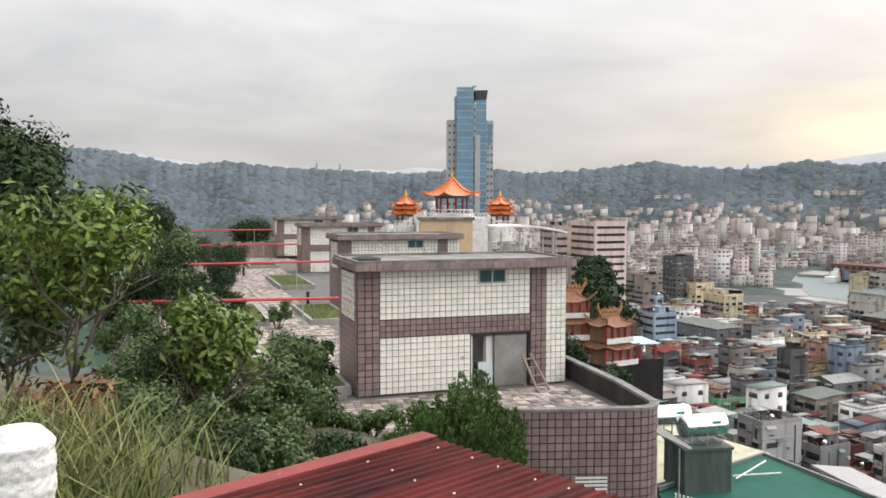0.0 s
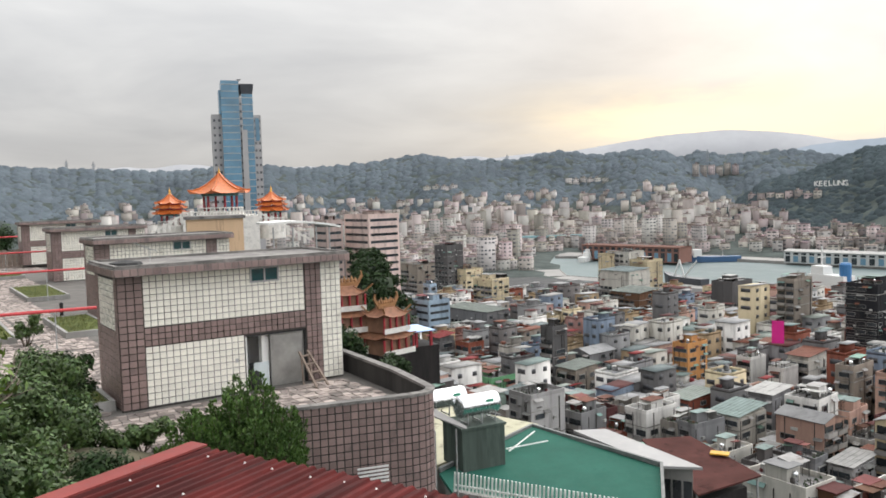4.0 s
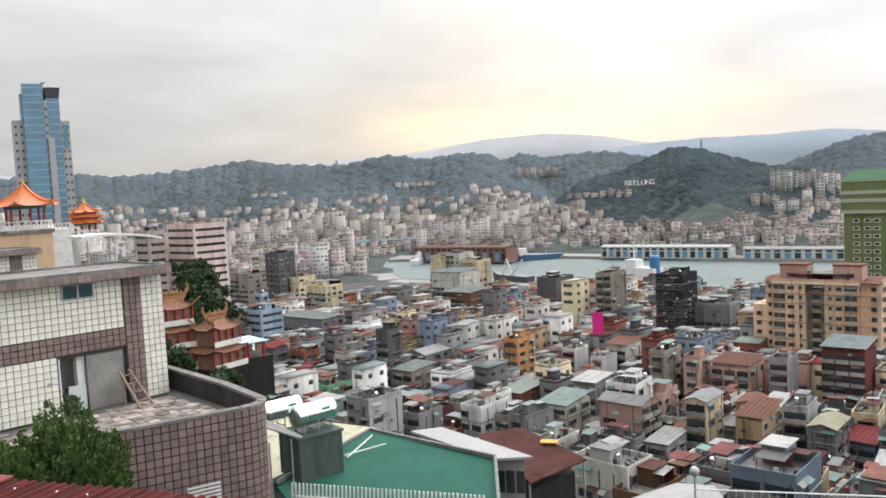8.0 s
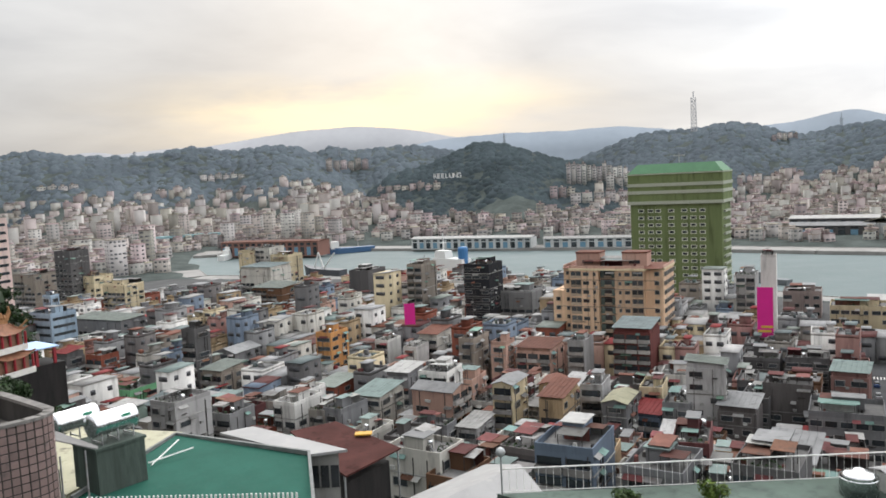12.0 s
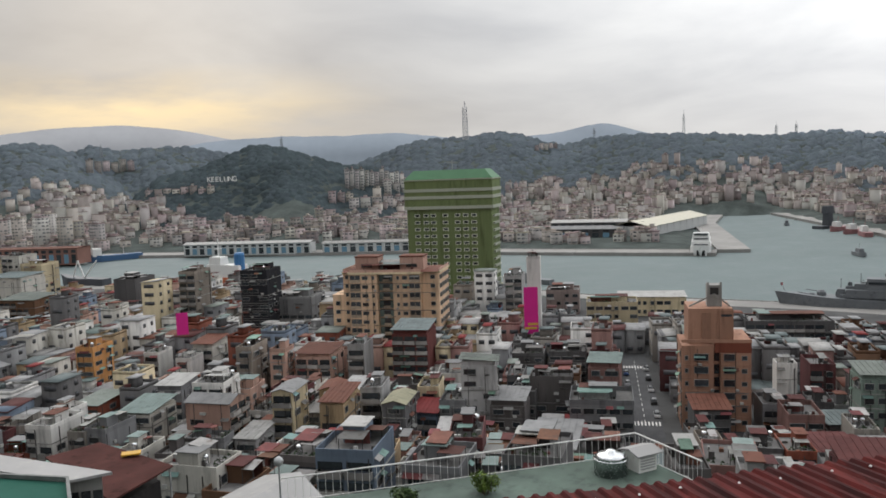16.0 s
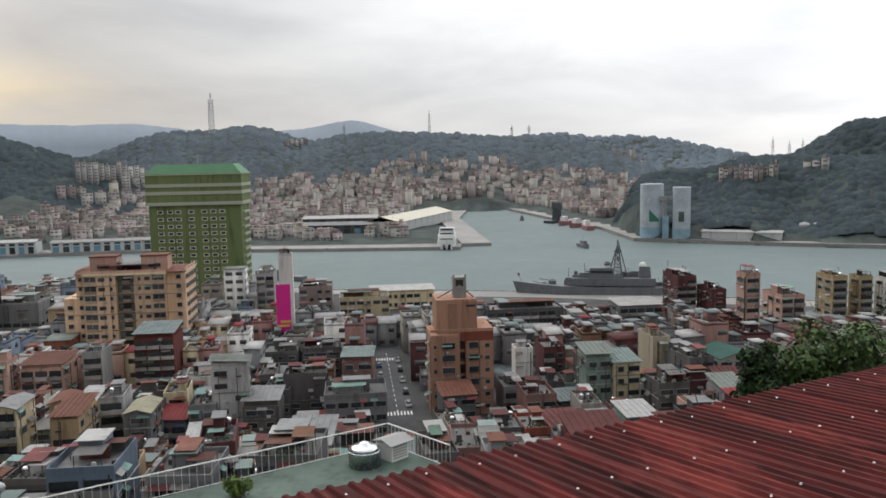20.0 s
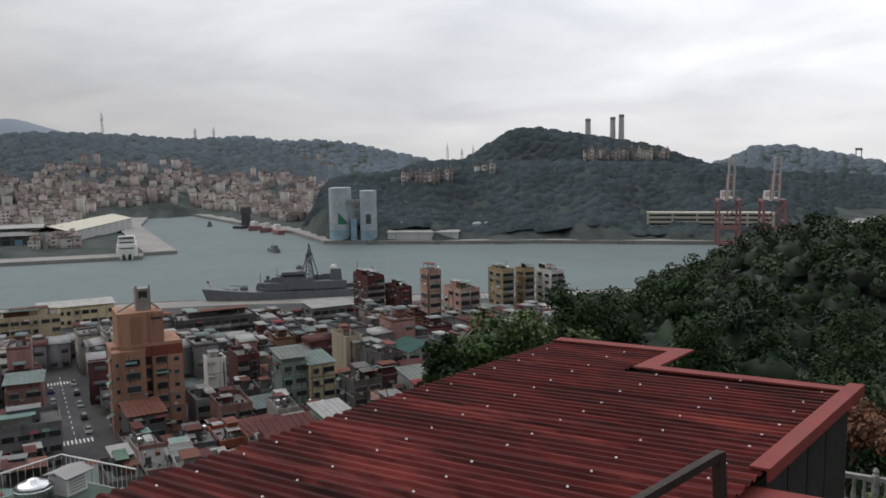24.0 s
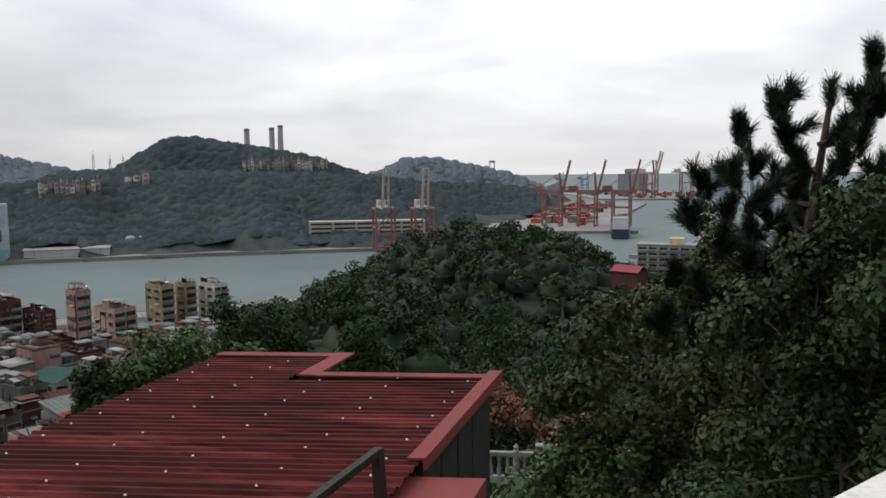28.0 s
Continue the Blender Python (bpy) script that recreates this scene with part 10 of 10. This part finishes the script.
# ---- far towns: walls, roofs and windows of the houses that are too far to tell apart ----
# haze is put into these colours: tones lifted and dark windows greyed
FAR_W = mat("far_hazy_walls", (0.38, 0.34, 0.315), 0.9, vary=0.1, scale=.05, island=0.45, hue=0.06, spec=.1)
FAR_WW = mat("far_pale_walls", (0.44, 0.42, 0.395), 0.9, vary=0.1, scale=.05, island=0.25, hue=0.05, spec=.1)
FAR_R = mat("far_roofs", (0.30, 0.235, 0.215), 0.85, vary=0.15, scale=.05, island=0.6, hue=0.09, spec=.1)
FAR_G = mat("far_windows", (0.14, 0.145, 0.155), 0.5, vary=0.2)


class Far:
    def __init__(self, walls=(), roofs=()):
        self.w, self.p, self.r, self.g = [], [], [], []
        self.walls, self.roofs = walls, roofs
        self.by = {}

    def house(self, x, y, z, w, d, h, rz, pale, r, roof=True, floors=True):
        ca, sa = math.cos(rz), math.sin(rz)

        def bx(x0, x1, y0, y1, z0, z1):
            c = np.array([(x0, y0), (x1, y0), (x1, y1), (x0, y1)])
            q = np.stack([x + c[:, 0] * ca - c[:, 1] * sa, y + c[:, 0] * sa + c[:, 1] * ca], 1)
            return np.concatenate([np.column_stack([q, np.full(4, z0)]), np.column_stack([q, np.full(4, z1)])])

        if self.walls:
            # painted houses of many colours, some with a sheet roof, some with a deck inside a parapet
            wk, rk = self.walls[int(r.integers(len(self.walls)))], self.roofs[int(r.integers(len(self.roofs)))]
            self.by.setdefault(("wall", wk), []).append(bx(-w / 2, w / 2, -d / 2, d / 2, z - 6, z + h))
            if r.random() < .45:
                t_ = bx(-w / 2 - .3, w / 2 + .3, -d / 2 - .4, d / 2 + .3, z + h + .3, z + h + .45)
                t_[[0, 1, 4, 5] if r.random() < .7 else [0, 3, 4, 7], 2] -= r.uniform(.2, 1.0) - .2
                self.by.setdefault(("roof", rk), []).append(t_)
            else:
                self.by.setdefault(("roof", "grey"), []).append(bx(-w / 2 + .3, w / 2 - .3, -d / 2 + .3, d / 2 - .3, z + h, z + h + .1))
                for c0, c1, e0, e1 in ((-w / 2, w / 2, -d / 2, -d / 2 + .25), (-w / 2, w / 2, d / 2 - .25, d / 2), (-w / 2, -w / 2 + .25, -d / 2 + .25, d / 2 - .25), (w / 2 - .25, w / 2, -d / 2 + .25, d / 2 - .25)):
                    self.by.setdefault(("wall", wk), []).append(bx(c0, c1, e0, e1, z + h, z + h + .9))
                k, o, e = r.uniform(.25, .55), r.uniform(-.2, .2) * w, r.uniform(-.15, .2) * d
                zt = z + h + r.uniform(2.2, 3.2)
                if r.random() < .6:
                    self.by.setdefault(("wall", wk), []).append(bx(o - w * k / 2, o + w * k / 2, e - d * .18, e + d * .2, z + h, zt))
                self.by.setdefault(("roof", rk), []).append(bx(o - w * k / 2 - .3, o + w * k / 2 + .6, e - d * .25, e + d * .3, zt, zt + .14))
                for _ in range(4):
                    a_, b_, q_ = r.uniform(-.42, .42) * w, r.uniform(-.42, .42) * d, r.uniform(.3, .8)
                    self.by.setdefault(("roof", self.roofs[int(r.integers(len(self.roofs)))]), []).append(bx(a_ - q_, a_ + q_, b_ - q_, b_ + q_ * .6, z + h, z + h + r.uniform(.5, 1.8)))
        else:
            (self.p if pale else self.w).append(bx(-w / 2, w / 2, -d / 2, d / 2, z - 6, z + h))
            self.r.append(bx(-w / 2 - .3, w / 2 + .3, -d / 2 - .4, d / 2 + .3, z + h, z + h + .4))
        if not self.walls and r.random() < .5:
            k = r.uniform(.25, .5)
            o = r.uniform(-.2, .2) * w
            (self.p if r.random() < .4 else self.w).append(bx(o - w * k / 2, o + w * k / 2, -d * .2, d * .3, z + h + .4, z + h + 2.8))
            self.r.append(bx(o - w * k / 2 - .3, o + w * k / 2 + .3, -d * .25, d * .35, z + h + 2.8, z + h + 3.1))
        if floors:
            n = max(1, int(h / 3.2))
            m = max(1, int(w / 3.4))
            for f in range(n):
                for i in range(m):
                    if r.random() < .8:
                        c = -w / 2 + (i + .5) * w / m
                        ww = w / m * r.uniform(.24, .36)
                        z0 = z + f * h / n + 1.0
                        self.g.append(bx(c - ww, c + ww, -d / 2 - .1, -d / 2 + .05, z0, z0 + 1.4))
                k = 2
                for i in range(k):
                    c = -d / 2 + (i + .5) * d / k
                    z0 = z + f * h / n + 1.0
                    sx_ = w / 2 if (x * ca + y * sa) < 0 else -w / 2
                    self.g.append(bx(sx_ - .1, sx_ + .1, c - .8, c + .8, z0, z0 + 1.4))

    def put(self, place, mw=None, mp=None, mr=None, mg=None):
        for boxes, name, m, label in ((self.w, "far_houses", mw or FAR_W, "crowded grey and brown houses " + place), (self.p, "far_pale_houses", mp or FAR_WW, "crowded pale houses " + place),
                                      (self.r, "far_roofs", mr or FAR_R, "flat and sheet roofs of houses " + place), (self.g, "far_windows", mg or FAR_G, "dark windows of houses " + place)) + tuple((q, "far_" + k[0] + "s", wall_mat(k[1]) if k[0] == "wall" else roof_mat(k[1]), COL_L.get(k[1], k[1]) + (" walls" if k[0] == "wall" else " roofs") + " of crowded houses " + place) for k, q in self.by.items()):
            if not boxes:
                continue
            v = np.concatenate(boxes)
            base = (np.arange(len(boxes)) * 8)[:, None]
            q = np.concatenate([base + np.array(f) for f in ((3, 2, 1, 0), (4, 5, 6, 7), (0, 1, 5, 4), (1, 2, 6, 5), (2, 3, 7, 6), (3, 0, 4, 7))], 0)
            tagged(new(name, grid_mesh(name, v, q, m)), label, "houses", kind="stuff")


r = np.random.default_rng(44)
FR = Far(("white", "whitewarm", "cream", "greywhite", "greyrend", "darkgrey", "pinkish", "stone", "tan", "soot", "brickorange", "whitewarm", "pinkbrown", "grey", "ochre", "steelblue", "white"), ("grey", "pale", "white", "teal", "rust", "green", "maroon", "grey", "slate", "red"))
GRID = radians(-67.8)
OLD = Far(("soot", "darkgrey", "greyrend", "darkgrey", "stone", "soot", "brown", "darkred", "pinkbrown"), ("grey", "slate", "grey", "maroon", "slate", "pale"))
for x, y, z, w, d, h in far_lots:
    old = math.degrees(math.atan2(-x, y)) < -62 and r.random() < .85
    (OLD if old else FR).house(x, y, z, w, d, h, GRID + r.uniform(-.08, .08), r.random() < .38, r)
OLD.put("in the old quarter by the quay")
FR.put("in the lower town", mat("lower_town_walls", (0.23, 0.20, 0.18), 0.9, vary=0.15, scale=.08, island=0.6, hue=0.06, spec=.1, stain=.4), mat("lower_town_pale_walls", (0.44, 0.41, 0.36), 0.9, vary=0.12, scale=.08, island=0.3, hue=0.06, spec=.1, stain=.4),
       mat("lower_town_roofs", (0.21, 0.19, 0.18), 0.85, vary=0.2, scale=.08, island=0.75, hue=0.12, spec=.1, stain=.4), mat("lower_town_windows", (0.06, 0.062, 0.068), 0.4, vary=0.2))
# north-western town with higher blocks
FR = Far()
n = 0
while n < 2000:
    az, d = radians(r.uniform(-34, 9)), math.sqrt(r.uniform(690 ** 2, 1650 ** 2))
    x, y = -math.sin(az) * d, math.cos(az) * d
    if inside(WATER, x, y) or shore_distance(x, y) < 28:
        continue
    z = float(land(x, y))
    if z > 62 or (z > 25 and r.random() < .6):
        continue
    tall = r.random() < .10 and z < 22
    h = r.uniform(18, 36) if tall else r.uniform(6, 14)
    FR.house(x, y, z, r.uniform(6, 11) if not tall else r.uniform(9, 15), r.uniform(8, 12), h, GRID + r.choice([0, .5, -.4, 1.2]) + r.uniform(-.1, .1), r.random() < .26 + .3 * tall, r, floors=d < 1050)
    n += 1
FR.put("in the north-western town")
# the far shore: houses up the slopes
FR = Far()
n = 0
while n < 2100:
    az, d = radians(r.uniform(-88, -30)), math.sqrt(r.uniform(690 ** 2, 1700 ** 2))
    x, y = -math.sin(az) * d, math.cos(az) * d
    if inside(WATER, x, y) or shore_distance(x, y) < 40:
        continue
    z = float(land(x, y))
    zone = math.sin(x * .011 + 1.0) + math.sin(y * .009 + x * .004)
    if z > 66 or (z > 26 and zone < 0) or (z > 44 and zone < .9) or (z > 20 and -52 < math.degrees(az) < -39 and d < 1240):
        continue
    if math.degrees(az) < -80 and d < 900:
        continue
    if any(math.hypot(x - a_, y - b_) < c_ for a_, b_, c_ in ((503, 540, 20), (545, 445, 20), (715, 310, 50), (800, 260, 40))):
        continue
    h = r.uniform(6, 13) if r.random() < .93 else r.uniform(15, 26)
    FR.house(x, y, z, r.uniform(6, 11), r.uniform(7, 10), h * .9, math.atan2(-x, y) + r.uniform(-.5, .5), r.random() < .33, r, floors=d < 950)
    n += 1
FR.put("on the far shore")
# rows of flats on the hills
FR = Far()
for az0, az1, d, el, k, h, pale in ((-105.6, -111.4, 1010, .05, 22, 13, False), (-92.9, -96.6, 900, -1.25, 12, 11, False), (-98, -99.6, 950, -.7, 3, 8, True), (-49.8, -54.0, 1330, -.35, 12, 22, True), (-52.5, -55.5, 1250, -1.0, 5, 16, True), (-63.2, -64.8, 1480, 1.4, 5, 10, False), (-36.5, -41.0, 1350, -.75, 8, 8, False), (-48.6, -50.4, 1120, -1.6, 3, 14, False), (-50.0, -54.0, 1020, -2.0, 5, 14, True), (-33, -36, 1650, 1.1, 6, 22, False), (-24.5, -27.5, 1500, .7, 6, 9, True), (-14.5, -17.0, 1500, .5, 4, 9, True)):
    for i in range(k):
        a = radians(az0 + (az1 - az0) * (i + .5) / k)
        x, y = -math.sin(a) * d, math.cos(a) * d
        # where the slope rises into that line of sight
        ds = np.arange(600, 2000, 8.0)
        zs = 70 + ds * math.tan(radians(el)) - h * .6
        hit = np.nonzero(land(-np.sin(a) * ds, np.cos(a) * ds) > zs)[0]
        d = float(ds[hit[0]]) if len(hit) else d
        x, y = -math.sin(a) * d, math.cos(a) * d
        z = 70 + d * math.tan(radians(el)) - h * .55 + r.uniform(-2, 2)
        FR.house(x, y, z, d * radians(abs(az1 - az0)) / k * .86, 10, h * r.uniform(.85, 1.15), a, pale, r)
FR.put("in rows on the hillside")

# ---- woods ----
def wood(name, label, az0, az1, d0, d1, count, size, zmin, seed, keep=None, material=M_HAZY_WOODS, sink=.8):
    """A closed canopy seen from afar: rounded crowns that bulge out of the slope."""
    r = np.random.default_rng(seed)
    az, d = np.radians(r.uniform(az0, az1, count)), np.sqrt(r.uniform(d0 ** 2, d1 ** 2, count))
    x, y = -np.sin(az) * d, np.cos(az) * d
    z = land(x, y)
    ok = (z > zmin) & (shore_distance(x, y) > 22)
    if keep is not None:
        ok &= keep(x, y, z)
    x, y, z = x[ok], y[ok], z[ok]
    n = len(x)
    up_ = np.stack([(land(x - 6, y) - land(x + 6, y)) / 12, (land(x, y - 6) - land(x, y + 6)) / 12, np.ones(n)], 1)
    up_[:, :2] = np.clip(up_[:, :2], -1.2, 1.2)
    up_ /= np.linalg.norm(up_, axis=1)[:, None]
    side_ = np.cross(up_, np.array([.31, .95, 0.0]))
    side_ /= np.linalg.norm(side_, axis=1)[:, None]
    far_ = np.cross(up_, side_)
    q = size * r.uniform(.65, 1.4, n)
    c = np.stack([x, y, z], 1) - up_ * (q * sink)[:, None]
    turn_ = r.uniform(0, 6.28, n)
    vs = []
    for k in range(6):
        for w in (.1, .42, .86):
            a = turn_ + k * math.pi / 3
            e = q * r.uniform(.90, 1.10, n)
            vs.append(c + (up_ * math.cos(w) + side_ * (np.cos(a) * math.sin(w))[:, None] + far_ * (np.sin(a) * math.sin(w))[:, None]) * e[:, None])
    v = np.stack(vs, 1).reshape(-1, 3)
    f = [(k * 3 + m_, k * 3 + m_ + 1, ((k + 1) % 6) * 3 + m_ + 1, ((k + 1) % 6) * 3 + m_) for k in range(6) for m_ in range(2)] + [(0, 3, 6, 9), (9, 12, 15, 0)]
    quads = (np.array(f)[None] + (np.arange(n) * 18)[:, None, None]).reshape(-1, 4)
    tagged(new(name, grid_mesh(name, v, quads, material, True)), label, "woods", kind="stuff")


def open_slope(x, y, z):
    """Where houses leave room for trees."""
    zone = np.sin(x * .011 + 1.0) + np.sin(y * .009 + x * .004)
    return (z > 46) | (zone < .9)


wood("far_woods", "dense woods on the silo headland", -130, -86, 660, 1200, 12000, 8.6, 7, 103, None, M_HAZY_WOODS_N, .76)
wood("far_woods", "dense woods on the hill beyond the headland", -128, -111, 1300, 1560, 1700, 11.0, 8, 104, None, M_HAZY_WOODS_F)
wood("far_woods", "dense woods on the farthest ridge", -98, -72, 2150, 2540, 1500, 18.0, 12, 109, None, M_HAZY_WOODS_F)
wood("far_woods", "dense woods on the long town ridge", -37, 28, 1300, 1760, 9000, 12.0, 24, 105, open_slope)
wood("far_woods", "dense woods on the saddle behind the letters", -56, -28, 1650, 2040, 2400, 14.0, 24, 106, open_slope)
wood("far_woods", "dense woods on the round hill with the letters", -57, -34, 960, 1260, 4000, 9.0, 20, 107, None, M_HAZY_WOODS_N, .78)
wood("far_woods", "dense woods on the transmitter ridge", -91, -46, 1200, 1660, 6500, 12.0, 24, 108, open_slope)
